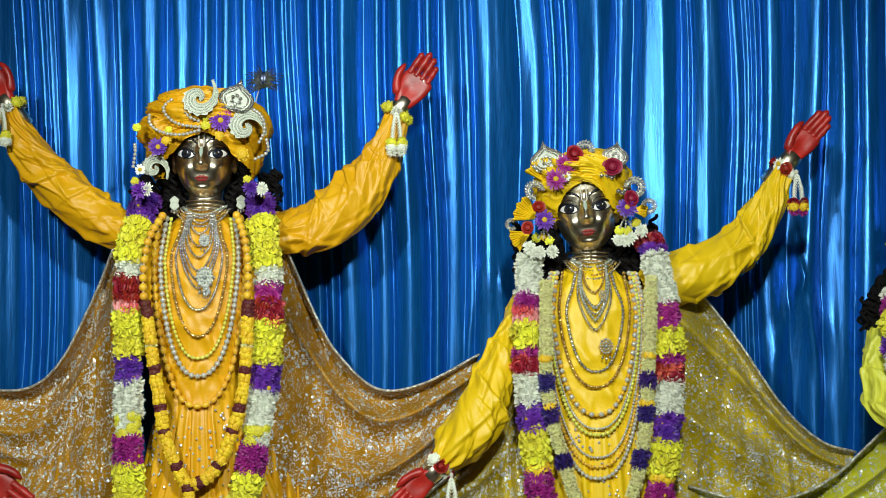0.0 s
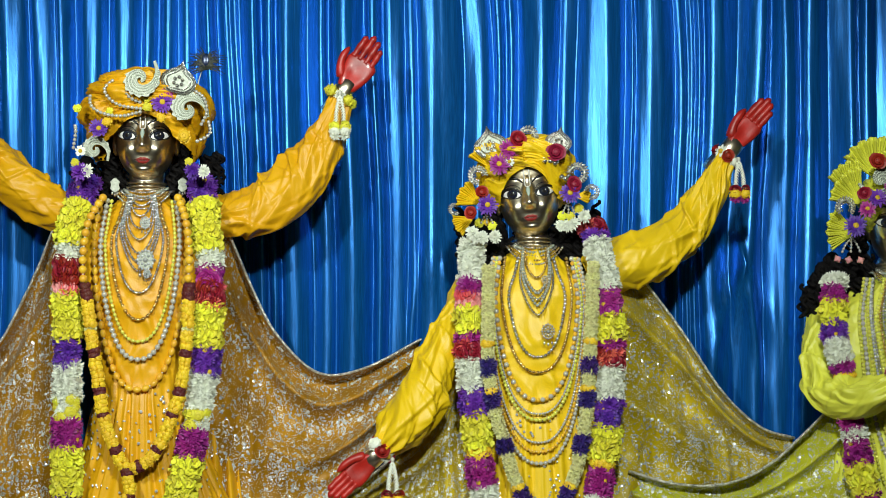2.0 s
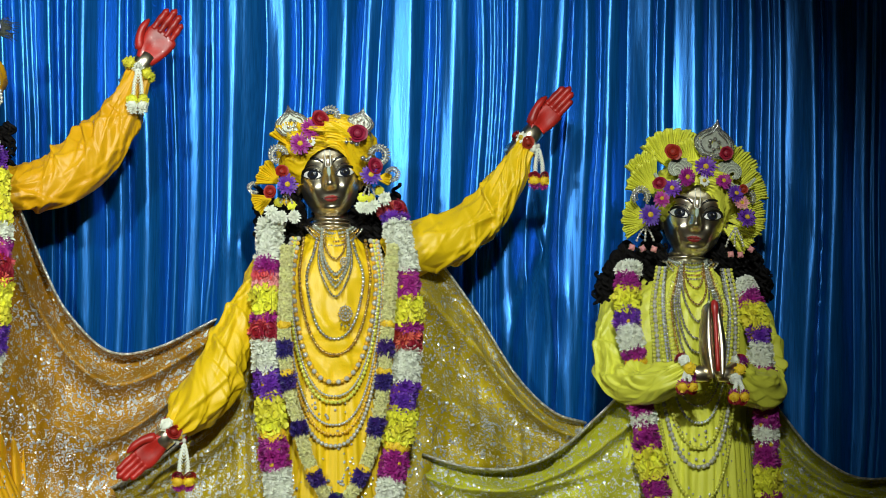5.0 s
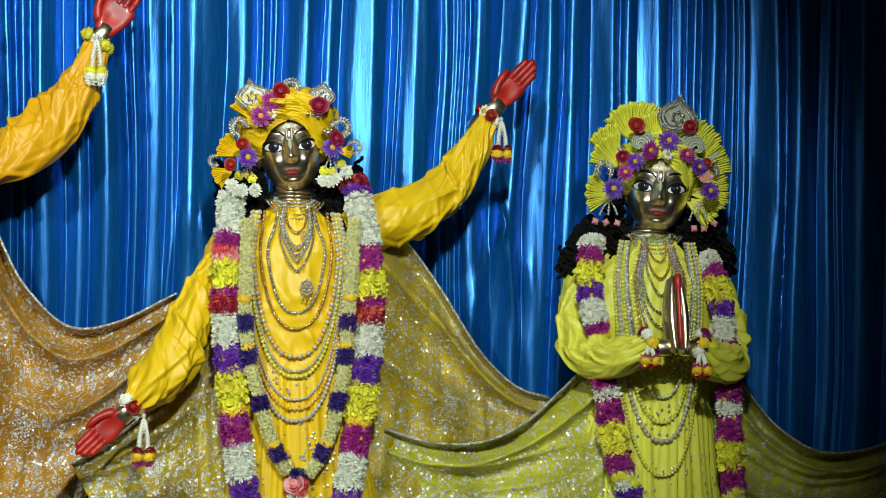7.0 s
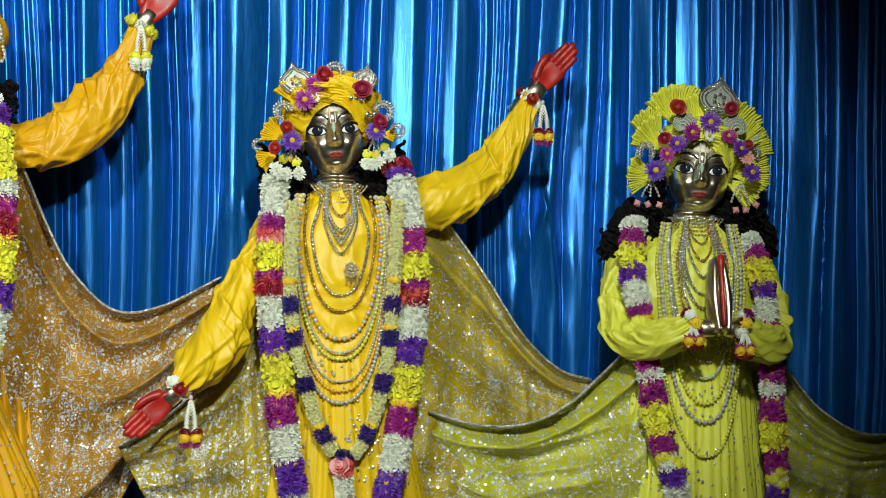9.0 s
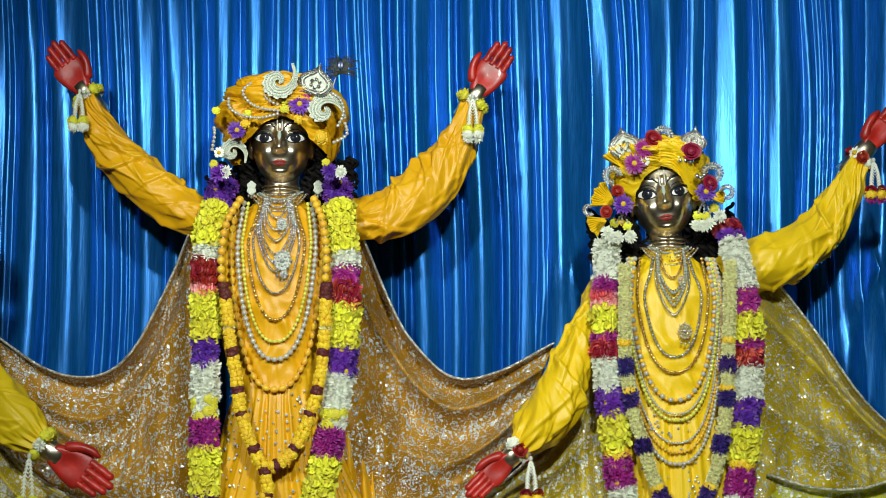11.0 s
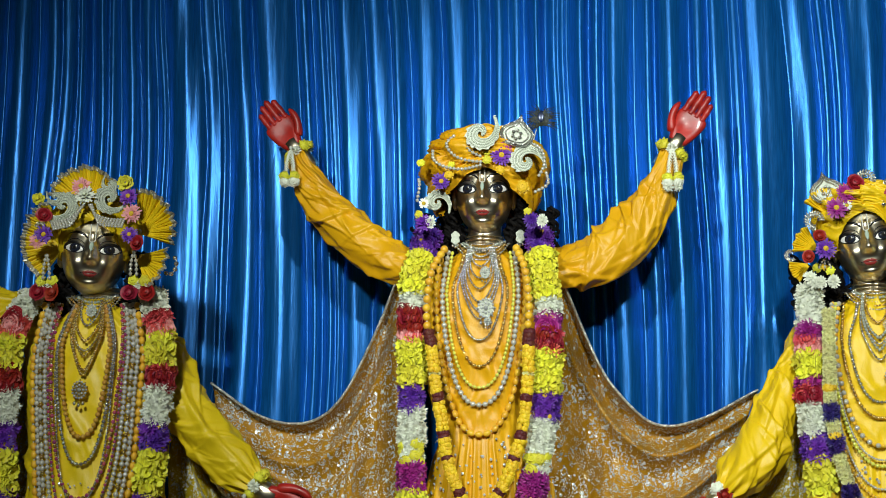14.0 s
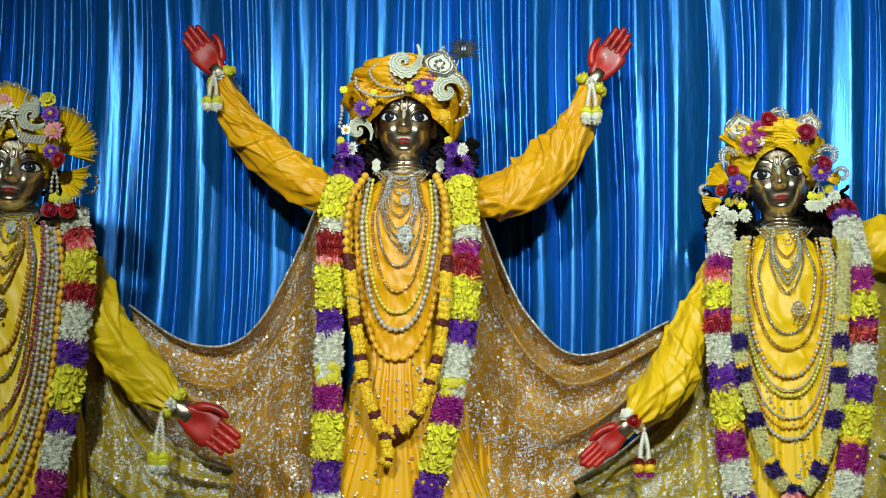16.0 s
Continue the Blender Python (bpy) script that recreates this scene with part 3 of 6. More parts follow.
def creases(S, A, n, seed, smax, amp, long=(0.04, 0.12), lean=1.0):
    """The relief of n separate folds on a cloth with coordinates S along and A across, in metres."""
    rng = np.random.RandomState(seed)
    out = np.zeros_like(S)
    a0, a1 = A.min(), A.max()
    for _ in range(n):
        s0, c0 = rng.uniform(0, smax), rng.uniform(a0, a1)
        t = rng.normal(0.35, 0.55) * lean
        l, w = rng.uniform(*long), rng.uniform(0.006, 0.014)
        u = (S - s0) * np.cos(t) + (A - c0) * np.sin(t)
        v = -(S - s0) * np.sin(t) + (A - c0) * np.cos(t) + 0.8 * u * u * rng.normal(0, 2.0)
        edge = np.where(v > 0, w * 0.45, w * 1.6)
        out += amp * rng.uniform(0.35, 1.0) * np.exp(-(v / edge) ** 2) * np.exp(-(u / l) ** 2)
    return out


def sleeve(b, pts, seed, mi=0, wrinkle=0.011):
    """pts: x, y, z, radius."""
    p = spline(pts, 170)
    tan = np.gradient(p[:, :3], axis=0)
    tan /= np.linalg.norm(tan, axis=1)[:, None]
    L = length(p)
    th = np.arange(128) * 2 * np.pi / 128
    S, TH = np.meshgrid(np.linspace(0, L, len(p)), th, indexing="ij")
    A = np.where(TH > np.pi * 1.5, TH - 2 * np.pi, TH) * 0.065
    relief = creases(S, A, 46, seed + 1, L, wrinkle * 1.15, (0.05, 0.16), 0.8) + creases(S, A, 130, seed + 50, L, wrinkle * 0.5, (0.02, 0.05))
    rows = []
    for i in range(len(p)):
        a = np.cross(tan[i], (0, -1, 0))
        a /= np.linalg.norm(a) + 1e-9
        c = np.cross(a, tan[i])
        s = S[i, 0]
        soft = np.array([nz(s * 4.5 + math.cos(t), math.sin(t) * 1.2, seed) for t in th]) * 0.010
        gather = math.exp(-((L - s) / 0.055) ** 2)
        rr = p[i, 3] - 0.003 + (relief[i] + soft) * min(1, p[i, 3] / 0.055) + gather * 0.006 * np.sin(th * 11 + seed)
        rows.append(p[i, :3] + rr[:, None] * (np.cos(th)[:, None] * a + np.sin(th)[:, None] * c))
    b.grid(rows, mi, True)


# ---------------------------------------------------------------- flowers
def petal_ring(b, n, r0, r1, wide, z0, z1, curl, rng, mi=0, jag=0.0):
    for k in range(n):
        a = 2 * math.pi * (k + rng.uniform(-0.3, 0.3)) / n
        ra = r1 * rng.uniform(0.82, 1.1)
        zz = z1 + rng.uniform(-0.12, 0.12)
        c, s = math.cos(a), math.sin(a)
        pts = []
        for t, wd in ((0, 0.35), (0.55, 1.0), (1.0, 0.55)):
            r = r0 + (ra - r0) * t
            z = z0 + (zz - z0) * t - curl * t * t
            w = wide * wd
            tw = rng.uniform(-jag, jag)
            pts += [(c * r - s * w, s * r + c * w, z + tw), (c * r + s * w, s * r - c * w, z - tw)]
        b.raw(pts, [(0, 1, 3, 2), (2, 3, 5, 4)], mi, False)


def flower_mesh(kind, seed):
    """Unit flowers: radius 1, looking along +z."""
    rng = random.Random(seed)
    b = Build()
    if kind in ("aster_purple", "aster_magenta", "aster_pink", "aster_navy"):
        petal_ring(b, 22, 0.2, 1.0, 0.11, 0.0, 0.12, 0.12, rng)
        petal_ring(b, 18, 0.18, 0.8, 0.10, 0.06, 0.34, 0.05, rng)
        petal_ring(b, 14, 0.12, 0.55, 0.08, 0.1, 0.42, 0.0, rng)
        b.ball((0, 0, 0.16), (0.27, 0.27, 0.2), 10, 5, 1)
        return b.mesh("flower", [{"aster_purple": "p_purple", "aster_magenta": "p_magenta", "aster_pink": "p_pink", "aster_navy": "p_navy"}[kind], "eyecup"])
    if kind == "daisy":
        petal_ring(b, 14, 0.25, 1.0, 0.2, 0.0, 0.15, 0.1, rng)
        b.ball((0, 0, 0.1), (0.38, 0.38, 0.25), 10, 5, 1)
        return b.mesh("flower", ["p_white", "eyecup"])
    if kind in ("shag_purple", "shag_magenta", "shag_white", "shag_navy", "shag_coral", "shag_cream"):
        petal_ring(b, 15, 0.1, 1.0, 0.13, 0.0, 0.15, 0.15, rng, 0, 0.05)
        petal_ring(b, 14, 0.1, 0.85, 0.12, 0.1, 0.5, 0.1, rng, 0, 0.05)
        petal_ring(b, 11, 0.05, 0.55, 0.11, 0.15, 0.75, 0.0, rng, 0, 0.05)
        petal_ring(b, 7, 0.0, 0.25, 0.10, 0.2, 0.85, 0.0, rng, 0, 0.05)
        return b.mesh("flower", {"shag_purple": "p_purple", "shag_magenta": "p_magenta", "shag_white": "p_white", "shag_navy": "p_navy", "shag_coral": "p_coral", "shag_cream": "p_cream"}[kind])
    if kind == "ruffle":
        petal_ring(b, 7, 0.1, 1.0, 0.42, 0.0, 0.2, 0.1, rng, 0, 0.16)
        petal_ring(b, 7, 0.1, 0.85, 0.38, 0.1, 0.55, 0.1, rng, 0, 0.18)
        petal_ring(b, 5, 0.05, 0.5, 0.3, 0.2, 0.8, 0.0, rng, 0, 0.16)
        return b.mesh("flower", "p_yellow")
    if kind in ("rose_red", "rose_coral", "rose_pink", "rose_magenta"):
        for ring, (rr, n, zt) in enumerate(((0.95, 6, 0.35), (0.72, 5, 0.6), (0.48, 4, 0.75), (0.24, 3, 0.8))):
            for k in range(n):
                a0 = 2 * math.pi * (k + 0.37 * ring) / n
                da = math.pi / n * 1.25
                P = []
                for t in (0, 0.5, 1.0):
                    rad = rr * (0.55 + 0.45 * t ** 0.6) * rng.uniform(0.92, 1.08)
                    P.append([((rad + (0.12 if t == 1 and ring < 2 else 0)) * math.cos(a0 + q * da), rad * math.sin(a0 + q * da), zt * t * rng.uniform(0.82, 1.12) - (0.15 * abs(q) if t == 1 else 0)) for q in (-1, -0.4, 0.4, 1)])
                b.grid(P, 0)
        b.ball((0, 0, 0.25), (0.5, 0.5, 0.35), 8, 5, 0)
        return b.mesh("flower", {"rose_red": "p_red", "rose_coral": "p_coral", "rose_pink": "p_pink", "rose_magenta": "p_magenta"}[kind])
    if kind in ("pompon", "pompon_maroon", "pompon_white"):
        b.ball((0, 0, 0.3), (0.85, 0.85, 0.6), 12, 7)
        for ring, (zz, rr, n) in enumerate(((0.1, 0.95, 14), (0.45, 0.85, 12), (0.75, 0.55, 9), (0.92, 0.25, 5))):
            petal_ring(b, n, rr * 0.6, rr * 1.1, 0.2, zz - 0.05, zz + 0.08, 0.0, rng, 0, 0.06)
        return b.mesh("flower", {"pompon": "p_gold", "pompon_maroon": "p_maroon", "pompon_white": "p_white"}[kind])
    if kind == "lime_pompon":
        b.ball((0, 0, 0.3), (0.85, 0.85, 0.6), 12, 7)
        for zz, rr, n in ((0.1, 0.95, 14), (0.45, 0.85, 12), (0.75, 0.55, 9), (0.92, 0.25, 5)):
            petal_ring(b, n, rr * 0.6, rr * 1.1, 0.2, zz - 0.05, zz + 0.08, 0.0, rng, 0, 0.06)
        return b.mesh("flower", "p_yellow")
    # rose bud
    b.ball((0, 0, 0.2), (0.5, 0.5, 0.75), 10, 8)
    for k in range(4):
        a = k * 1.57
        b.tube([(0.45 * math.cos(a), 0.45 * math.sin(a), -0.4), (0.52 * math.cos(a), 0.52 * math.sin(a), 0.2), (0.3 * math.cos(a + 0.5), 0.3 * math.sin(a + 0.5), 0.85)], [0.1, 0.2, 0.06], 6, 0)
    for k in range(5):
        a = k * 1.26
        b.tube([(0.1 * math.cos(a), 0.1 * math.sin(a), -0.75), (0.5 * math.cos(a), 0.5 * math.sin(a), -0.4), (0.62 * math.cos(a), 0.62 * math.sin(a), 0.1)], [0.06, 0.14, 0.02], 5, 1)
    return b.mesh("flower", ["p_pink", "green"])


KINDS = {}


def bloom(kind, rng):
    if kind not in KINDS:
        KINDS[kind] = [flower_mesh(kind, 11 * q + len(kind)) for q in range(3)]
    return rng.choice(KINDS[kind])


def put_flower(parent, kind, p, normal, size, rng, name="flower", flat=1.0):
    ob = part(name, bloom(kind, rng), None, parent)
    ob.matrix_basis = facing(p, normal, rng.uniform(0, 6.28), (size, size, size * flat))
    return ob


SEG = {  # kinds of bloom, radius, depth
    "Y": (("ruffle",), 0.030, 0.8),
    "W": (("shag_white",), 0.024, 0.9),
    "D": (("daisy", "shag_white", "lime_pompon"), 0.019, 0.8),
    "P": (("shag_purple", "shag_purple", "aster_purple"), 0.028, 0.8),
    "M": (("shag_magenta", "shag_magenta", "aster_magenta"), 0.028, 0.8),
    "R": (("rose_red", "rose_red", "shag_coral"), 0.028, 0.8),
    "C": (("rose_coral", "rose_pink"), 0.026, 0.8),
    "K": (("rose_magenta", "aster_magenta"), 0.027, 0.8),
    "N": (("shag_navy",), 0.024, 0.8),
    "G": (("pompon",), 0.0135, 0.9),
    "B": (("pompon_maroon",), 0.012, 0.9),
    "L": (("shag_cream",), 0.0145, 0.9),
}


def garland(label, pts, segs, radius, seed, spread=1.25, group="flower garlands"):
    """pts: x, y, z down the strand. segs: letter and length."""
    rng = random.Random(seed)
    g = thing("flower_garland", label, "garland", group=group)
    path = spline(pts, 200)
    L = length(path)
    core = Build().tube(path[::6], radius * 0.62, 10)
    part("cord", core, "green", g, "dark green leafy core of the strand")
    tan = np.gradient(path, axis=0)
    tan /= np.linalg.norm(tan, axis=1)[:, None]
    d = 0.0
    turns = list(segs) + list(segs[-6:]) * 6
    for letter, ln in turns:
        if d > L:
            break
        kinds, r, flat = SEG[letter]
        rows = max(1, round(ln / (r * 0.85)))
        for i in range(rows):
            s = d + ln * (i + 0.5) / rows
            k = min(199, int(s / L * 199))
            if s > L:
                break
            t = tan[k]
            side = np.cross(t, (0, -1, 0))
            side /= np.linalg.norm(side) + 1e-9
            out = np.cross(side, t)
            across = max(2, round(spread * 2 * radius / (r * 0.95)))
            for j in range(across):
                a = spread * (2 * (j + 0.5 + rng.uniform(-0.22, 0.22)) / across - 1) * 1.12 + (0.13 if i % 2 else -0.13)
                n = math.cos(a) * out + math.sin(a) * side + t * rng.uniform(-0.3, 0.3)
                p = path[k] + (math.cos(a) * out + math.sin(a) * side) * radius * 0.72 + t * rng.uniform(-0.15, 0.15) * r
                put_flower(g, rng.choice(kinds), p, n, r * rng.uniform(0.85, 1.15), rng, flat=flat)
        d += ln
    return g


# ---------------------------------------------------------------- beads
BEADS = {}


def bead_mesh(m, shape):
    if (m, shape) not in BEADS:
        b = Build()
        b.ball((0, 0, 0), (1, 1, shape), 10, 7)
        BEADS[(m, shape)] = b.mesh("bead", m)
    return BEADS[(m, shape)]


def string(name, label, pts, m, r, pitch=2.05, shape=1.0, joined=False, cat="necklace", n=400, alt=None, thread="stem", parent=None):
    """Beads along a curve. Large ones are pieces; fine ones are one mesh."""
    path = spline(pts, n)
    L = length(path)
    cnt = max(3, int(L / (r * shape * pitch)))
    g = parent or thing(name, label, cat, group="necklaces")
    if not parent:
        part("thread", Build().tube(path[::8], r * 0.25, 5), thread, g)
    b = Build()
    tan = np.gradient(path, axis=0)
    for i in range(cnt):
        k = int((i + 0.5) / cnt * (n - 1))
        q = r
        mm = m
        if alt and i % alt[1] == 0:
            mm, q = alt[0], r * alt[2]
        if joined:
            b.ball(path[k], q, 6, 4)
        else:
            ob = part("bead", bead_mesh(mm, shape), None, g)
            ob.matrix_basis = facing(path[k], tan[k], i * 0.7, q)
    if joined:
        tagged(part("bead_strand" if not parent else "bead_edge", b, m, g), kind="stuff")
    return g


def hang(body, half, top, low, power=2.3, lift=0.02, lean=0.0, n=26):
    """A loop round the neck that hangs to z = low."""
    pts = []
    top += 0.012
    power = min(power, 2.35)
    for t in np.linspace(0, math.pi, n):
        c, s = math.cos(t), math.sin(t)
        x = body.cx - half * math.copysign(abs(c) ** (2 / power), c) + lean * s
        z = top - (top - low) * abs(s) ** (2 / power)
        k = min(1.0, max(0.0, (top - z) / 0.13))
        low_in = 0.58 if half < 0.1 else 0.84
        x = body.cx + (x - body.cx) * (low_in + (1 - low_in) * k * k * (3 - 2 * k))
        pts.append((x, body.front(x, z, lift), z))
    return pts


def pendant(name, label, body, x, z, size, m="pave", lift=0.03):
    g = thing(name, label, "pendant", group="necklaces")
    y = body.front(x, z, lift)
    b = Build()
    out = []
    for k in range(32):
        a = 2 * math.pi * k / 32
        r = size * (0.8 + 0.2 * math.cos(a * 8))
        out.append((x + r * 0.85 * math.sin(a), z + r * math.cos(a)))
    b.plate(out, y, 0.008)
    plaque = part("plaque", b, m, g)
    b = Build()
    for rr, n in ((0.75, 16), (0.42, 8)):
        for k in range(n):
            a = 2 * math.pi * k / n
            b.ball((x + size * rr * 0.85 * math.sin(a), y - 0.002, z + size * rr * math.cos(a)), size * 0.11, 8, 5)
    b.ball((x, y - 0.003, z), size * 0.2, 8, 6)
    tagged(part("stone_setting", b, "sequin", plaque, "bright cut stones"), kind="stuff")
    for k in (-1, 0, 1):
        part("drop_bead", bead_mesh("steel", 1.4), None, g, m=Matrix.Translation((x + k * size * 0.4, y - 0.002, z - size * (1.35 - 0.15 * abs(k)))) @ Matrix.Scale(size * 0.14, 4))
    return g


# ---------------------------------------------------------------- cloth
def shawl(label, top, bottom, y, m, seed, side, count=1500, folds=3.2, depth=0.045, rosettes=()):
    """A hung cloth between a top edge and a bottom edge (x, z, optional y), with silver border and sequins."""
    g = thing("shawl", label, "shawl", group="shawls")
    nu, nv = 90, 96
    T = spline([(q[0], y + (q[2] if len(q) > 2 else 0), q[1]) for q in top], nu)
    Bm = spline([(q[0], y + (q[2] if len(q) > 2 else 0), q[1]) for q in bottom], nu)

    def at(u, v):
        k = u * (nu - 1)
        i = min(int(k), nu - 2)
        f = k - i
        a = T[i] * (1 - f) + T[i + 1] * f
        c = Bm[i] * (1 - f) + Bm[i + 1] * f
        p = a * (1 - v) + c * v
        env = math.sin(math.pi * min(1, max(0, u)) ** 0.8) ** 0.6
        ph = folds * 1.15 * (v ** 0.62) * 2 * math.pi + 1.4 * nz(u * 2, v * 2, seed)
        fo = 1.6 * depth * (0.35 + 0.65 * env) * ((0.6 - 1.5 * abs(math.sin(ph * 0.5)) ** 0.9) * (0.72 - 0.35 * v) + 0.45 * max(0.0, ridge(v * 5 + u, u * 1.0, seed)) ** 2)
        fo += 0.020 * ridge(u * 7 + v, v * 1.2, seed + 4) * min(1, v * 2.5) + 0.006 * ridge(u * 19 + 2 * v, v * 3, seed + 8)
        return np.array((p[0], p[1] - fo, p[2] + 0.01 * nz(u * 5, v * 5, seed + 2) * v))

    P = [[at(i / (nu - 1), j / (nv - 1)) for i in range(nu)] for j in range(nv)]
    cl = part("cloth", Build().grid(P), m, g)
    mod = cl.modifiers.new("thickness", "SOLIDIFY")
    mod.thickness, mod.offset = 0.003, 0
    edge = [at(u, 0.0) for u in np.linspace(0, 1, 60)]
    part("border", Build().tube(edge, 0.0042, 8), "trim", g, "silver sequin border")
    rng = random.Random(seed)
    b = Build()

    def disc(u, v, r):
        p = at(u, v)
        du, dv = at(u + 0.006, v) - p, at(u, v + 0.006) - p
        n = np.cross(du, dv)
        n /= np.linalg.norm(n) + 1e-12
        if n[1] > 0:
            n = -n
        n = n + np.array((rng.gauss(0, 0.30), 0, rng.gauss(0, 0.30)))
        n /= np.linalg.norm(n)
        a = np.cross(n, (0.3, 0.2, 1))
        a /= np.linalg.norm(a)
        c = np.cross(n, a)
        o = p + n * 0.0032
        ring = [o + r * (math.cos(q) * a + math.sin(q) * c) for q in (0, 1.047, 2.094, 3.142, 4.189, 5.236)]
        b.raw(ring + [o + n * r * 0.35], [(i, (i + 1) % 6, 6) for i in range(6)], 0, False)

    wide, tall = length(T), float(np.linalg.norm(T - Bm, axis=1).mean())
    for i in range(int(wide / 0.062) + 1):
        for j in range(int(tall / 0.062) + 1):
            cu, cv = (i + 0.5 * (j % 2) + rng.uniform(-0.15, 0.15)) * 0.062 / wide, (j + rng.uniform(-0.15, 0.15)) * 0.062 / tall
            spin, way = rng.uniform(0, 6.28), rng.choice((-1, 1))
            for k in range(26):
                t = k / 25
                q, ang = 0.005 + 0.034 * t, spin + way * 6.5 * t ** 0.8
                u, v = cu + q * math.cos(ang) / wide, cv + q * math.sin(ang) / tall
                if 0.005 < u < 0.99 and 0 < v < 0.985:
                    disc(u, v, rng.choice((0.0018, 0.0022, 0.0026)))
            for k in range(5):
                ang = spin + k * 1.257
                u, v = cu + 0.008 * math.cos(ang) / wide, cv + 0.008 * math.sin(ang) / tall
                if 0.005 < u < 0.99 and 0 < v < 0.985:
                    disc(u, v, 0.0033)
    for _ in range(int(count * 0.8)):
        disc(rng.random() * 0.98 + 0.005, rng.random() * 0.98, rng.choice((0.002, 0.0026, 0.0034, 0.0046, 0.0058)))
    for k in range(260):
        disc(rng.random() * 0.99, abs(rng.gauss(0.012, 0.012)), rng.uniform(0.0025, 0.004))
    for ru, rv, rs in rosettes:
        for ring, n in ((0.25, 6), (0.5, 12), (0.75, 12), (1.0, 18)):
            for k in range(n):
                a = 2 * math.pi * k / n + ring
                disc(ru + rs * ring * math.cos(a), rv + rs * ring * 0.8 * math.sin(a), 0.0038)
    tagged(part("sequin_work", b, "sequin", g, "glittering silver sequins"), kind="stuff")
    return g


# ---------------------------------------------------------------- the four statues
def standing(cx, cy, z0, wide, deep, waist, foot=0.79, skirt=0.24, nip=1.0):
    """Body rows from the neck down."""
    return Body(cx, cy, [
        (z0 + 0.004, 0.060, 0.060), (z0 - 0.020, 0.078, 0.078), (z0 - 0.050, 0.112, 0.095), (z0 - 0.09, wide * 0.80, deep * 0.90), (z0 - 0.14, wide * 1.0, deep), (z0 - 0.25, wide * 1.0, deep * 1.08),
        (waist + 0.05, wide * 0.90 * nip, deep * 1.05), (waist - 0.05, wide * 0.88 * nip, deep * 1.1), (waist - 0.22, wide * 0.95 * nip ** 0.5, deep * 1.15), (waist - 0.5, skirt, deep * 1.25), (foot, skirt * 1.12, deep * 1.4)], waist)


B1 = standing(0.0, 0.02, 2.255, 0.215, 0.12, 1.70, skirt=0.30, nip=0.70)
B2 = standing(1.16, 0.02, 2.088, 0.215, 0.12, 1.62, skirt=0.27)
B3 = standing(2.255, 0.02, 2.008, 0.215, 0.12, 1.55)
B0 = standing(-1.105, -0.30, 2.062, 0.22, 0.12, 1.55)
H1 = Head(0.004, -0.03, 2.275, 2.562, 0.089, 0.05, hem=2.458)
H2 = Head(1.146, -0.03, 2.104, 2.393, 0.092, -0.09, roll=0.10, hem=2.302)
H3 = Head(2.270, -0.03, 2.008, 2.302, 0.095, -0.24, roll=-0.085, hem=2.221)
H0 = Head(-1.118, -0.36, 2.055, 2.340, 0.095, 0.27, roll=-0.06, hem=2.262)


def statue(label, body, head, palms, joined=None):
    b = Build()
    face(b, head)
    zb = body.prof[body.order][-1, 0]
    b.tube([(body.cx, body.cy - 0.01, zb - 0.04), (body.cx, body.cy - 0.005, zb + 0.02), (head.cx, head.yc + 0.022, head.chin + 0.06)], [0.062, 0.050, 0.054], 24, 0)
    for k in range(3):
        z = zb + 0.006 + k * 0.011
        b.tube([(body.cx + 0.058 * math.sin(a), body.cy - 0.015 - 0.058 * math.cos(a), z) for a in np.linspace(0, 6.283, 25)], 0.0035, 6, 0)
    rows = []
    for z in np.linspace(zb - 0.02, 0.785, 12):
        a, d = body.ab(z)
        rows.append([(body.cx + 0.8 * a * math.sin(t), body.cy - 0.8 * d * math.cos(t), z) for t in np.linspace(0, 6.283, 24, endpoint=False)])
    b.grid(rows, 0, True)
    for q in palms:
        palm_shape(b, *q)
    if joined:
        x, y, z, hgt = joined
        for q in (-1, 1):
            P = []
            for i in range(17):
                s = i / 16
                wd = 0.0165 * (1 - 0.55 * s ** 2.2) * (0.75 + 0.5 * math.sin(min(1, s * 1.6) * 1.57)) * (math.sqrt(max(0.02, 1 - ((s - 0.9) / 0.1) ** 2)) if s > 0.9 else 1)
                dp = 0.044 * (1 - 0.5 * s ** 2) * (math.sqrt(max(0.02, 1 - ((s - 0.9) / 0.1) ** 2)) if s > 0.9 else 1)
                P.append([(x + q * (wd + 0.001 + wd * math.cos(t)), y + 0.03 * s + dp * math.sin(t), z + hgt * s) for t in np.linspace(0, 6.283, 16, endpoint=False)])
            b.grid([[(x + q * 0.012, y, z - 0.004)] * 16] + P, 0, True)
            b.tube([(x + q * 0.075, y + 0.025, z + 0.022), (x + q * 0.045, y + 0.012, z + 0.010), (x + q * 0.016, y + 0.004, z + 0.012)], [0.026, 0.025, 0.024], 12, 0)
        b.tube([(x, y - 0.040 + 0.035 * s, z + 0.02 + (hgt - 0.02) * s) for s in np.linspace(0, 1, 12)], [0.006] * 9 + [0.009, 0.012, 0.009], 8, 1)
    return single("statue", b, STATUE, label, "statue", "altar statues")


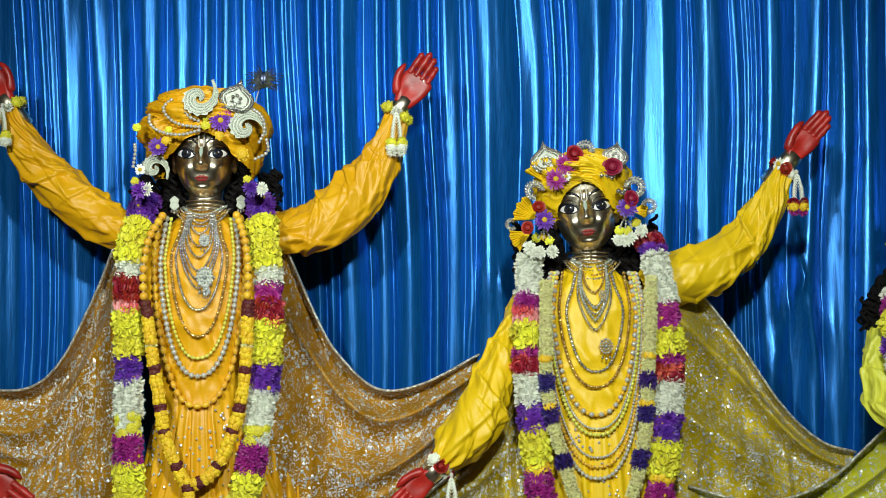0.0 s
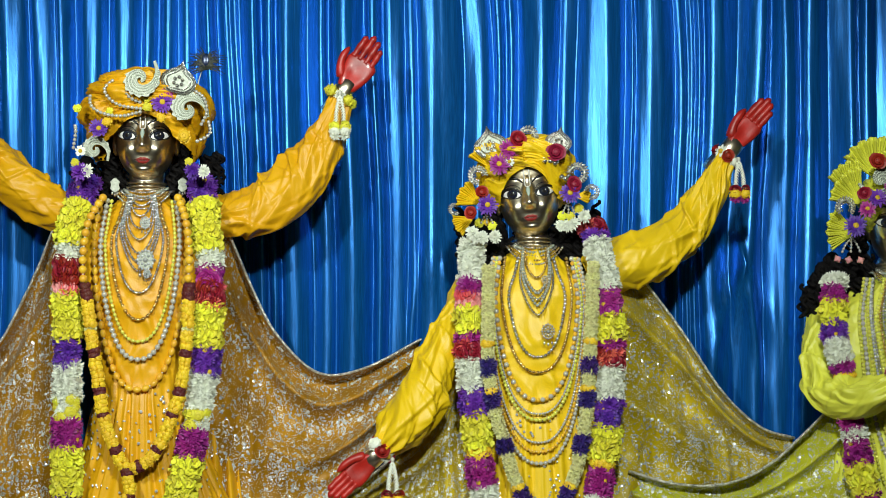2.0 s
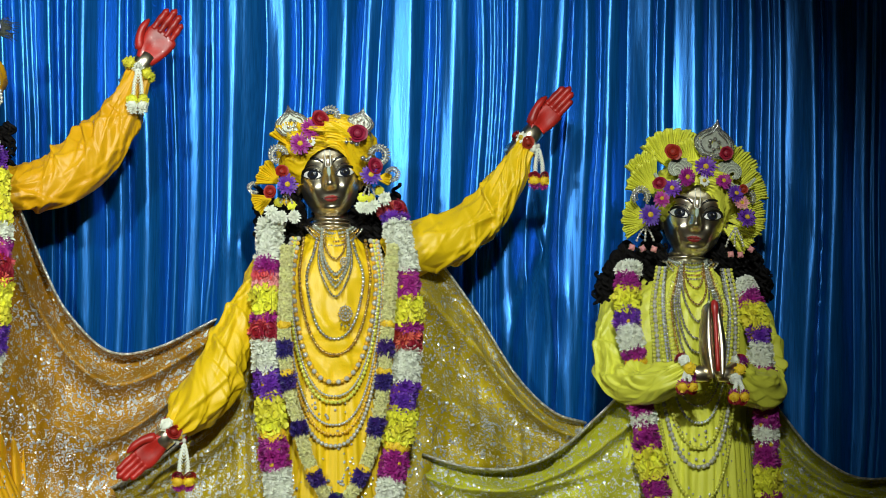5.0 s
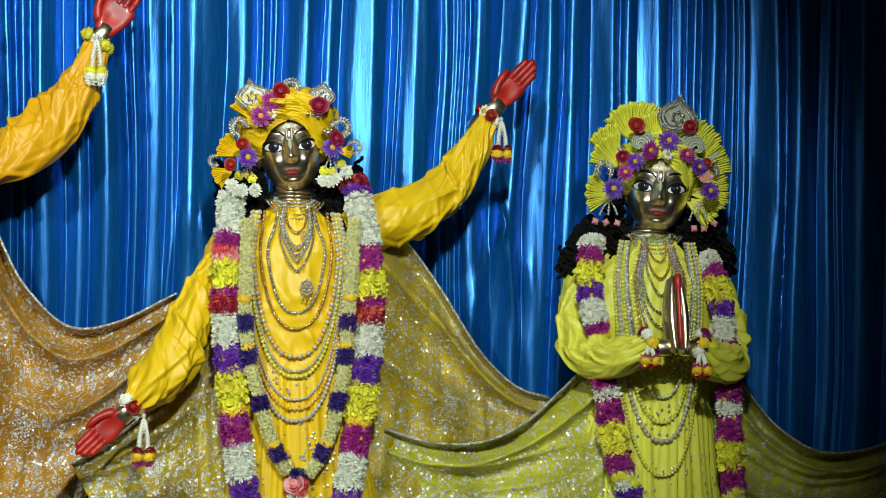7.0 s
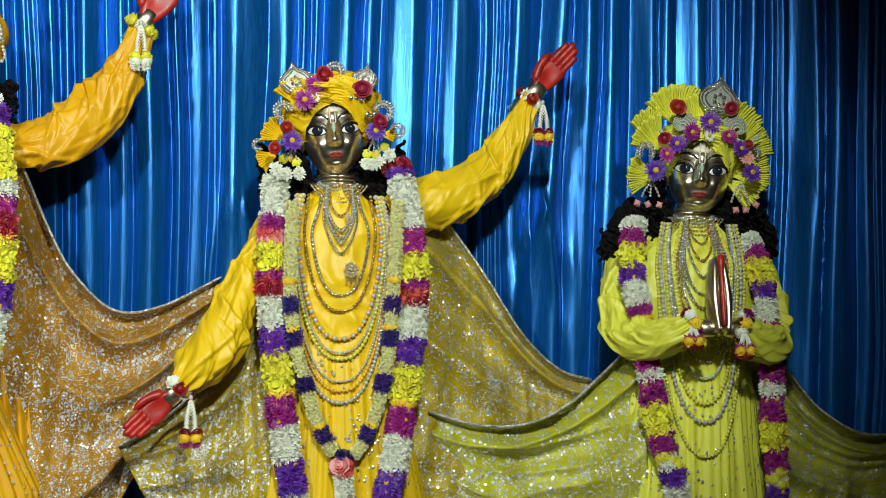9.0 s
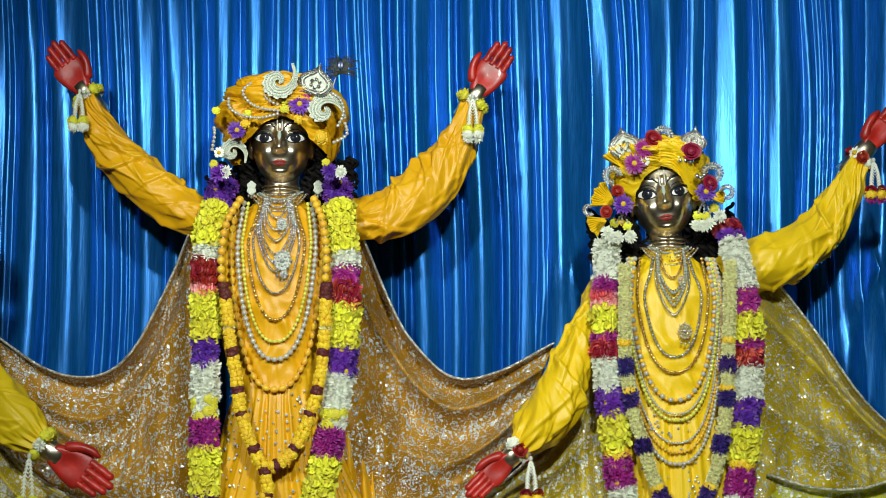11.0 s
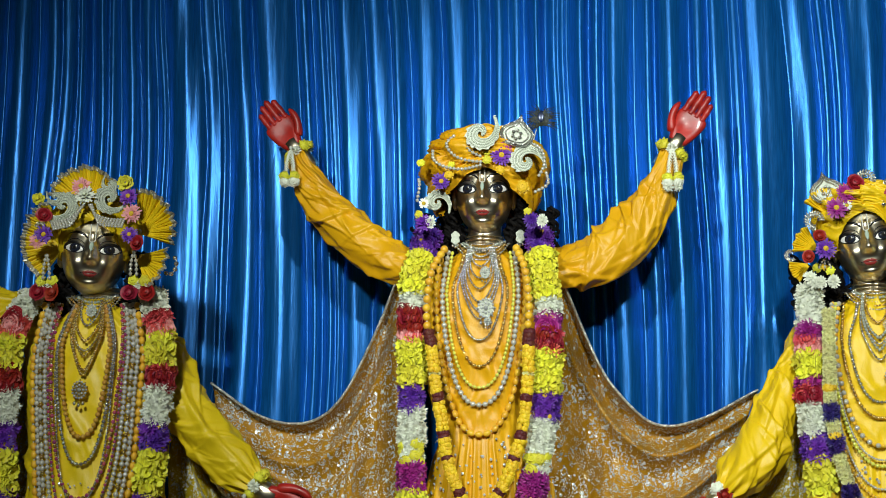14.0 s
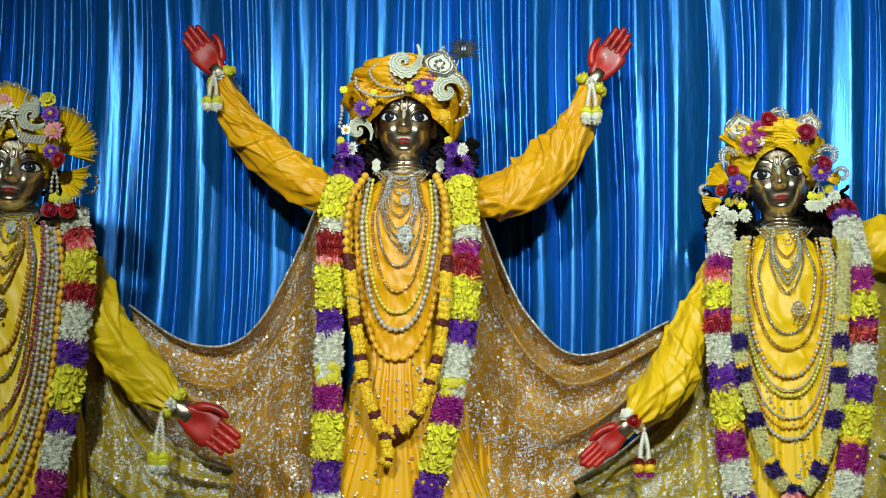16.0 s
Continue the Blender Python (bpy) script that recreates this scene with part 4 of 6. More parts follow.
statue("polished dark silver statue with both arms raised and red palms", B1, H1,
       [((0.592, 2.582), (0.698, 2.742), 1, 0.05), ((-0.610, 2.600), (-0.724, 2.752), -1, 0.05)])
statue("polished dark silver statue with one arm raised, one lowered", B2, H2,
       [((1.772, 2.400), (1.906, 2.552), 1, 0.05, 0.0, 1.0, 0.72), ((0.688, 1.485), (0.553, 1.360), -1, -0.17, 0.0, 1.0, 0.75)])
statue("polished dark silver statue with palms pressed together", B3, H3, [], (2.245, -0.30, 1.665, 0.222))
statue("polished dark silver statue with a lowered open palm", B0, H0,
       [((-0.590, 1.500), (-0.418, 1.388), 1, -0.34), ((-1.86, 2.44), (-1.97, 2.60), -1, -0.26)])


def robe(label, body, m, seed, arms):
    g = thing("silk_robe", label, "robe", group="silk robes")
    b = Build()
    body.cloth(b, seed)
    part("gown", b, m, g)
    for i, a in enumerate(arms):
        b = Build()
        sleeve(b, a, seed + 3 * i)
        part("sleeve", b, m, g)
    rng = random.Random(seed)
    b = Build()
    for _ in range(520):
        th = rng.uniform(-1.45, 1.45)
        z = body.waist - 0.02 - abs(rng.random()) * 0.75
        a, d = body.ab(z)
        n = Vector((math.sin(th), -math.cos(th), 0))
        p = Vector((body.cx + (a + 0.016) * math.sin(th), body.cy - (d + 0.016) * math.cos(th), z))
        r = rng.choice((0.003, 0.004, 0.005))
        b.raw([p + Vector((n.y * -r * math.cos(q), n.x * r * math.cos(q), r * math.sin(q))) for q in (0, 1.05, 2.09, 3.14, 4.19, 5.24)] + [p + n * r * 0.6], [(i, (i + 1) % 6, 6) for i in range(6)], 0, False)
    tagged(part("sequin_work", b, "sequin", g, "silver sequins sewn on the skirt"), kind="stuff")
    return g


robe("orange-yellow silk robe with wide wrinkled sleeves", B1, "silk_orange", 2, [
    [(0.15, 0.02, 2.185, 0.065), (0.26, 0.03, 2.195, 0.060), (0.36, 0.05, 2.225, 0.078), (0.45, 0.06, 2.300, 0.078), (0.525, 0.06, 2.405, 0.060), (0.568, 0.05, 2.500, 0.040), (0.585, 0.05, 2.560, 0.030)],
    [(-0.15, 0.02, 2.185, 0.065), (-0.27, 0.03, 2.215, 0.055), (-0.37, 0.05, 2.275, 0.064), (-0.46, 0.06, 2.350, 0.064), (-0.53, 0.06, 2.435, 0.056), (-0.585, 0.05, 2.535, 0.038), (-0.604, 0.05, 2.585, 0.030)]])
robe("bright yellow silk robe with gathered sleeves", B2, "silk_yellow", 5, [
    [(1.32, 0.02, 2.00, 0.07), (1.42, 0.02, 2.04, 0.072), (1.52, 0.03, 2.075, 0.072), (1.63, 0.05, 2.155, 0.062), (1.70, 0.05, 2.250, 0.050), (1.742, 0.05, 2.335, 0.036), (1.762, 0.05, 2.378, 0.029)],
    [(1.00, 0.00, 1.98, 0.07), (0.93, -0.03, 1.86, 0.062), (0.865, -0.08, 1.74, 0.062), (0.80, -0.13, 1.62, 0.066), (0.745, -0.16, 1.545, 0.055), (0.705, -0.17, 1.500, 0.030)]])
robe("pale lime-yellow silk robe with bent sleeves", B3, "silk_lime", 8, [
    [(2.09, 0.02, 1.90, 0.06), (2.045, 0.01, 1.84, 0.058), (2.018, -0.02, 1.74, 0.056), (2.022, -0.08, 1.655, 0.056), (2.07, -0.17, 1.635, 0.054), (2.12, -0.24, 1.655, 0.046), (2.175, -0.28, 1.69, 0.032)],
    [(2.42, 0.02, 1.90, 0.06), (2.465, 0.01, 1.84, 0.058), (2.488, -0.02, 1.74, 0.055), (2.472, -0.08, 1.645, 0.055), (2.44, -0.17, 1.625, 0.056), (2.37, -0.24, 1.65, 0.046), (2.315, -0.28, 1.69, 0.032)]])
robe("golden yellow silk robe with a lowered sleeve", B0, "silk_gold", 12, [
    [(-0.98, -0.28, 1.96, 0.07), (-0.92, -0.29, 1.86, 0.072), (-0.83, -0.31, 1.735, 0.072), (-0.745, -0.32, 1.64, 0.070), (-0.675, -0.33, 1.57, 0.056), (-0.62, -0.34, 1.525, 0.032)],
    [(-1.24, -0.28, 1.97, 0.06), (-1.36, -0.28, 2.01, 0.06), (-1.5, -0.28, 2.06, 0.065), (-1.68, -0.26, 2.18, 0.06), (-1.80, -0.26, 2.34, 0.04), (-1.85, -0.26, 2.42, 0.03)]])

def side_drape():
    """Loose silk at the side of the first skirt."""
    n, m = 60, 40
    P = [[(0.125 + (0.11 + 0.10 * i / n) * j / m, 0.0 + 0.06 * j / m - 0.016 * math.sin(j * 0.62 + 0.8 * nz(i * 0.06, j * 0.05, 2)) * (0.4 + i / n), 1.83 - 0.9 * i / n - 0.05 * j / m) for j in range(m + 1)] for i in range(n + 1)]
    ob = single("silk_drape", Build().grid(P), "silk_orange", "loose orange silk cloth hanging beside the skirt", "drape")
    mod = ob.modifiers.new("thickness", "SOLIDIFY")
    mod.thickness, mod.offset = 0.003, 0


side_drape()


# ---------------------------------------------------------------- collars of beads
def collar(body, rows):
    """Strings lying one below the other on the slope from the neck to the shoulders."""
    zb = body.prof[body.order][-1, 0]
    for k, (m, r, word) in enumerate(rows):
        half, low = 0.058 + 0.008 * k, 0.020 + 0.0125 * k
        pts = []
        for t in np.linspace(-1.75, 1.75, 30):
            dip = math.cos(t * 0.9) ** 2
            x, z = body.cx + half * math.sin(t), zb + 0.016 - low * dip
            y = body.cy - 0.014 - half * math.cos(t) if z > zb else body.front(x, z, 0.006)
            pts.append((x, min(y, body.cy - 0.014 - half * math.cos(t)), z))
        string("necklace", "string of " + word + " lying round the statue's neck", pts, m, r, 2.05, 1.0, True)


COLLAR = [("steel", 0.0042, "small silver beads"), ("pave", 0.0048, "pale crystal beads"), ("steel", 0.0040, "small silver beads"), ("gold", 0.0040, "gold beads"), ("steel", 0.0042, "small silver beads")]
for wearer in (B1, B2, B3, B0):
    collar(wearer, COLLAR)

# ---------------------------------------------------------------- shawls
shawl("orange brocade shawl with silver embroidery, draped in a swag", [(0.225, 2.19, -0.1), (0.322, 1.954), (0.391, 1.83), (0.51, 1.721), (0.648, 1.733), (0.825, 1.822)],
      [(0.10, 1.0, -0.12), (0.30, 0.98, -0.1), (0.46, 1.05, -0.05), (0.56, 1.20), (0.64, 1.36)], 0.14, "broc_orange", 31, 1, 2300, 3.0, 0.048, ((0.42, 0.5, 0.05), (0.7, 0.62, 0.05)))
shawl("orange brocade shawl with silver embroidery, draped in a swag", [(-0.25, 2.215, -0.1), (-0.374, 1.96), (-0.462, 1.799), (-0.57, 1.728), (-0.717, 1.747), (-0.885, 1.855)],
      [(-0.24, 1.0, -0.12), (-0.40, 0.98, -0.1), (-0.55, 1.0, -0.05), (-0.68, 1.10), (-0.80, 1.25)], 0.14, "broc_orange", 37, -1, 2500, 2.6, 0.045)
shawl("olive-yellow brocade shawl with silver embroidery", [(1.40, 2.12, -0.08), (1.586, 1.897), (1.729, 1.673), (1.854, 1.552), (1.965, 1.515)],
      [(1.26, 1.0, -0.14), (1.48, 0.98, -0.1), (1.65, 1.0, -0.05), (1.85, 1.05), (1.98, 1.1)], 0.12, "broc_olive", 41, 1, 2300, 3.2, 0.045, ((0.5, 0.35, 0.04),))
shawl("olive-yellow brocade shawl with silver embroidery", [(0.955, 2.00, -0.06), (0.90, 1.74), (0.82, 1.56), (0.68, 1.42), (0.53, 1.325)],
      [(0.98, 1.0, -0.12), (0.90, 0.98, -0.08), (0.80, 1.0, -0.04), (0.72, 1.06), (0.64, 1.12)], 0.04, "broc_olive", 43, -1, 1700, 2.4, 0.04, ((0.62, 0.42, 0.06),))
shawl("lime-yellow brocade shawl with silver embroidery", [(2.08, 1.66, -0.06), (1.97, 1.535), (1.87, 1.45), (1.73, 1.385), (1.58, 1.385), (1.441, 1.424)],
      [(2.10, 1.0, -0.1), (2.0, 0.98, -0.06), (1.85, 0.98), (1.70, 0.98), (1.6, 1.0), (1.50, 1.08)], 0.03, "broc_lime", 47, -1, 1700, 2.6, 0.045)
shawl("lime-yellow brocade shawl with silver embroidery", [(2.46, 1.70, -0.06), (2.61, 1.52), (2.718, 1.409), (2.85, 1.346), (3.033, 1.363), (3.22, 1.45)],
      [(2.42, 1.0, -0.1), (2.55, 0.98, -0.06), (2.7, 0.98), (2.85, 0.98), (3.0, 1.0), (3.15, 1.08)], 0.10, "broc_lime", 53, 1, 1700, 2.6, 0.045)
shawl("golden-olive brocade shawl with silver embroidery", [(-0.90, 1.95, -0.04), (-0.85, 1.70), (-0.76, 1.52), (-0.62, 1.40), (-0.46, 1.34)],
      [(-0.90, 1.0, -0.06), (-0.80, 0.98, -0.04), (-0.68, 1.0), (-0.58, 1.05), (-0.50, 1.12)], -0.20, "broc_olive", 59, 1, 1700, 2.4, 0.04)
shawl("golden-olive brocade shawl with silver embroidery", [(-1.32, 2.0, -0.04), (-1.42, 1.74), (-1.55, 1.56), (-1.7, 1.48), (-1.86, 1.52)],
      [(-1.30, 1.0, -0.06), (-1.42, 0.98, -0.04), (-1.55, 0.98), (-1.68, 1.0), (-1.80, 1.08)], -0.20, "broc_olive", 61, -1, 1200, 2.4, 0.04)

# ---------------------------------------------------------------- garlands
S1 = [("P", 0.075), ("Y", 0.125), ("W", 0.05), ("R", 0.065), ("C", 0.03), ("Y", 0.13), ("P", 0.075), ("W", 0.10), ("D", 0.06), ("M", 0.085), ("Y", 0.13), ("P", 0.10), ("W", 0.12), ("R", 0.1)]
S1R = [("P", 0.075), ("Y", 0.145), ("W", 0.05), ("K", 0.05), ("R", 0.06), ("Y", 0.12), ("P", 0.08), ("W", 0.10), ("D", 0.06), ("M", 0.085), ("Y", 0.14), ("P", 0.10), ("W", 0.12), ("R", 0.1)]
garland("long garland of lime, white, red and purple flowers", [(-0.165, -0.06, 2.285), (-0.195, -0.10, 2.16), (-0.203, -0.12, 2.03), (-0.202, -0.125, 1.80), (-0.200, -0.13, 1.58), (-0.195, -0.14, 1.28), (-0.18, -0.15, 1.0)], S1, 0.040, 71)
garland("long garland of lime, white, red and purple flowers", [(0.172, -0.06, 2.285), (0.190, -0.10, 2.16), (0.205, -0.12, 2.03), (0.197, -0.125, 1.78), (0.170, -0.13, 1.58), (0.13, -0.14, 1.38), (0.09, -0.15, 1.20), (0.06, -0.15, 1.0)], S1R, 0.040, 72)
S2 = [("W", 0.125), ("M", 0.04), ("C", 0.035), ("Y", 0.07), ("M", 0.035), ("R", 0.04), ("W", 0.095), ("P", 0.075), ("Y", 0.10), ("G", 0.02), ("M", 0.085), ("W", 0.10), ("P", 0.10), ("W", 0.1), ("M", 0.1)]
S2R = [("R", 0.03), ("P", 0.03), ("W", 0.15), ("M", 0.055), ("K", 0.02), ("Y", 0.065), ("M", 0.035), ("R", 0.045), ("W", 0.10), ("P", 0.085), ("Y", 0.09), ("G", 0.02), ("M", 0.09), ("W", 0.10), ("P", 0.12), ("W", 0.1), ("M", 0.1)]
garland("long garland of white, lime, magenta and purple flowers", [(0.972, -0.06, 2.10), (0.963, -0.11, 1.95), (0.957, -0.125, 1.785), (0.970, -0.13, 1.64), (0.984, -0.135, 1.51), (0.996, -0.14, 1.397), (1.02, -0.15, 1.236), (1.06, -0.15, 1.0)], S2, 0.039, 73)
garland("long garland of white, lime, magenta and purple flowers", [(1.330, -0.05, 2.15), (1.350, -0.10, 2.05), (1.367, -0.12, 1.936), (1.373, -0.125, 1.788), (1.366, -0.13, 1.641), (1.351, -0.135, 1.51), (1.335, -0.14, 1.396), (1.304, -0.15, 1.233), (1.26, -0.15, 1.0)], S2R, 0.040, 74)
S3 = [("W", 0.045), ("M", 0.04), ("Y", 0.07), ("P", 0.045), ("W", 0.07), ("M", 0.035), ("G", 0.04), ("M", 0.11), ("W", 0.04), ("M", 0.075), ("Y", 0.085), ("M", 0.06), ("D", 0.05), ("P", 0.05), ("W", 0.08), ("M", 0.1)]
garland("garland of white, magenta and yellow flowers over a robe", [(2.055, -0.06, 2.00), (2.035, -0.10, 1.87), (2.037, -0.12, 1.80), (2.050, -0.13, 1.74), (2.075, -0.14, 1.56), (2.109, -0.15, 1.36), (2.150, -0.16, 1.22), (2.18, -0.16, 1.0)], S3, 0.036, 75)
garland("garland of white, magenta and yellow flowers over a robe", [(2.415, -0.06, 1.95), (2.438, -0.10, 1.86), (2.445, -0.12, 1.80), (2.448, -0.13, 1.72), (2.46, -0.14, 1.527), (2.46, -0.15, 1.374), (2.468, -0.16, 1.22), (2.46, -0.16, 1.0)], S3, 0.034, 76)
S0 = [("W", 0.075), ("R", 0.025), ("C", 0.035), ("Y", 0.095), ("R", 0.06), ("W", 0.105), ("P", 0.075), ("Y", 0.12), ("P", 0.07), ("W", 0.1), ("M", 0.1), ("Y", 0.1), ("P", 0.1)]
garland("garland of white, coral, lime and purple flowers", [(-1.295, -0.38, 2.065), (-1.325, -0.42, 1.98), (-1.336, -0.43, 1.89), (-1.335, -0.44, 1.73), (-1.328, -0.45, 1.48), (-1.30, -0.46, 1.2), (-1.27, -0.46, 1.0)], S0, 0.038, 77)
garland("garland of white, coral, lime and purple flowers", [(-0.925, -0.38, 2.065), (-0.892, -0.42, 1.98), (-0.880, -0.43, 1.89), (-0.884, -0.44, 1.73), (-0.902, -0.45, 1.48), (-0.94, -0.46, 1.2), (-0.97, -0.46, 1.0)], S0, 0.038, 78)


# ---------------------------------------------------------------- headdresses
def turban(label, head, m, half, deep, top, side_low, seed, rise=0.02, extra=()):
    """A wound cloth: hem higher over the brow, bulging, closed at the crown."""
    g = thing("turban", label, "turban", group="headdresses")
    b = Build()
    hem_z = head.hem
    P = []
    for i in range(81):
        v = i / 80
        row = []
        for k in range(190):
            a = 2 * math.pi * k / 190
            f = math.cos(a)
            hem = hem_z + rise * max(0, f) ** 3 - (hem_z - side_low) * (1 - max(-0.2, f) ** 2) ** 0.8 if f > -0.2 else side_low
            out = 0.72 + 0.28 * math.sin(min(1, v * 2.2) * math.pi / 2)
            rr = out * max(0.0, math.cos(max(0, (v - 0.28) / 0.72) * math.pi / 2)) ** 0.8
            w = v * 6.5 + 1.5 * math.sin(a) + 0.7 * math.sin(2 * a + seed) + 1.2 * nz(a * 1.2, v * 3, seed)
            fold = 0.026 * abs(math.sin(w * 1.9)) ** 0.6 + 0.014 * ridge(w * 4.5, a * 1.1, seed) + 0.009 * ridge(w * 9, a * 2.0, seed + 1)
            x = (half - 0.02 + fold) * rr * math.sin(a)
            y = -(deep - 0.02 + fold) * rr * f
            z = hem + (top - hem) * math.sin(v * math.pi / 2) + 0.012 * nz(a * 2, v * 3, seed + 3)
            row.append(head.turn(x, y, z))
        P.append(row)
    b.grid(P, 0, True)
    part("winding", b, m, g)
    return g


def fan(parent, c, r, a0, a1, m, seed, y=-0.06, n=16, label="", tilt=0.3, name="ruffle", inner=0.12):
    """A pleated fan of cloth in the x, z plane, c its root."""
    b = Build()
    P = []
    for i in range(9):
        s = inner + (1 - inner) * i / 8
        row = []
        for k in range(n * 6 + 1):
            t = k / (n * 6)
            a = a0 + (a1 - a0) * t
            rr = r * s * (1 + 0.05 * nz(t * 8, seed, 0) + 0.035 * s * s * math.cos(2 * math.pi * (n / 3.2) * t))
            w = (0.14 * r) * s * math.cos(2 * math.pi * n * t + 2.6 * nz(t * 7, seed, 3)) * (0.5 + 0.5 * nz(t * 11, s * 2, seed)) + 0.07 * r * s * s * math.cos(2 * math.pi * (n / 3.2) * t + seed)
            row.append((c[0] + rr * math.sin(a), y - tilt * r * s * s + w, c[1] + rr * math.cos(a)))
        P.append(row)
    b.grid(P)
    ob = part(name, b, m, parent, label)
    mod = ob.modifiers.new("thickness", "SOLIDIFY")
    mod.thickness, mod.offset = 0.0025, 0
    return ob


def paisley(label, c, size, turn, mirror, y, m="pave"):
    """A curled plume with a toothed outer edge and rows of beads."""
    g = thing("turban_ornament", label, "ornament", group="turban ornaments")
    cs, sn = math.cos(turn), math.sin(turn)

    def put(x, z):
        x *= mirror
        return (c[0] + size * (x * cs + z * sn), c[1] + size * (-x * sn + z * cs))

    n = 64
    T = np.linspace(0, 1, n)
    ang = math.radians(-40) - 2.5 * math.pi * (1 - T)
    rad = 0.13 + 0.52 * T + 0.50 * T ** 7
    mid = np.stack([rad * np.sin(ang), rad * np.cos(ang) - 0.22], 1)
    tan = np.gradient(mid, axis=0)
    tan /= np.linalg.norm(tan, axis=1)[:, None]
    nor = np.stack([-tan[:, 1], tan[:, 0]], 1)
    nor *= np.sign((nor * (mid - (0, -0.22))).sum(1))[:, None]
    w = 0.05 + 0.24 * np.sin(np.pi * np.clip(T / 0.97, 0, 1) ** 1.3) ** 0.8
    tooth = 1 + 0.55 * ((T * 17) % 1) * (T > 0.4)
    rows = []
    for i in range(n):
        a, o = put(*(mid[i] - nor[i] * w[i])), put(*(mid[i] + nor[i] * w[i] * tooth[i]))
        rows.append([(a[0], y + 0.006, a[1]), (a[0], y, a[1]), (o[0], y, o[1]), (o[0], y + 0.006, o[1])])
    plaque = part("plaque", Build().grid(rows, 0, True, False), m, g)
    b = Build()
    for k in (-0.85, -0.3, 0.25, 0.8):
        line = spline([(*put(*(mid[i] + nor[i] * w[i] * k)), 0) for i in range(0, n, 3)], 46)
        for p in line:
            b.ball((p[0], y - 0.001, p[1]), size * 0.047, 6, 4)
    tagged(part("bead_trim", b, "pale_bead", plaque, "rows of small pale beads"), kind="stuff")
    return g


def spade(label, c, size, turn, y, m="pave"):
    """A pointed leaf plaque edged with beads."""
    g = thing("turban_ornament", label, "ornament", group="turban ornaments")
    half = [(0, 1.0), (0.08, 0.82), (0.26, 0.62), (0.58, 0.42), (0.84, 0.15), (0.86, -0.15), (0.66, -0.45), (0.4, -0.6)]
    out = half + [(-x, z) for x, z in half[::-1][:-1]]
    cs, sn = math.cos(turn), math.sin(turn)
    put = lambda x, z: (c[0] + size * (x * cs + z * sn), c[1] + size * (-x * sn + z * cs))
    plaque = part("plaque", Build().plate([put(*q) for q in out], y, 0.008), m, g)
    b = Build()
    for k in (1.0, 0.86, 0.68):
        ring = spline([(*put(x * k, z * k), 0) for x, z in out + out[:1]], 64)
        for p in ring[:-1]:
            b.ball((p[0], y - 0.002, p[1]), size * 0.045, 6, 4)
    for q in range(6):
        a = q * 1.047
        p = put(0.22 * math.sin(a), 0.22 * math.cos(a) - 0.05)
        b.ball((p[0], y - 0.003, p[1]), size * 0.1, 8, 5)
    tagged(part("bead_trim", b, "steel", plaque, "rows of small silver beads"), kind="stuff")
    return g


def crescent(label, c, size, turn, y):
    """An open curl of silver leaves round a bead row."""
    g = thing("turban_ornament", label, "ornament", group="turban ornaments")
    put = lambda x, z: (c[0] + size * (x * math.cos(turn) + z * math.sin(turn)), y, c[1] + size * (-x * math.sin(turn) + z * math.cos(turn)))
    angles = np.linspace(-2.3, 2.3, 17)
    part("rim", Build().tube([put(0.55 * math.sin(a), 0.55 * math.cos(a)) for a in angles], size * 0.10, 8), "trim", g)
    for a in angles:
        k = 1 - 0.25 * abs(a) / 2.3
        b = Build().tube([put(r * math.sin(a + t), r * math.cos(a + t)) for r, t in ((0.60, 0), (0.78, 0.05), (0.98 * k, 0.14))], [size * 0.05, size * 0.11, size * 0.02], 6)
        part("leaf", b, "trim", g)
    for a in angles[::2]:
        part("bead", bead_mesh("steel", 1.0), None, g, m=Matrix.Translation(put(0.36 * math.sin(a), 0.36 * math.cos(a))) @ Matrix.Scale(size * 0.09, 4))
    return g


def posy(label, items, seed, name="head_flower"):
    """Single blooms pinned to a headdress: kind, x, y, z, radius."""
    rng = random.Random(seed)
    for kind, x, y, z, r in items:
        ob = new(name, bloom(kind, rng))
        ob.matrix_basis = facing((x, y, z), (rng.uniform(-0.25, 0.25), -1, rng.uniform(-0.1, 0.3)), rng.uniform(0, 6.28), (r, r, r * 0.8))
        word = {"aster_purple": "purple aster with a yellow heart", "aster_magenta": "magenta aster with a yellow heart", "aster_pink": "pink gerbera bloom",
                "rose_red": "dark red rose bloom", "rose_coral": "coral rose bloom", "rose_pink": "pale pink rose bloom", "pompon": "yellow marigold bloom", "lime_pompon": "lime-yellow button bloom",
                "daisy": "small white daisy with a yellow heart", "bud": "pink rose bud", "shag_white": "white shaggy bloom", "ruffle": "lime-yellow ruffled bloom", "shag_purple": "purple shaggy bloom"}[kind]
        tagged(ob, word + " on " + label, "flower", "head flowers")


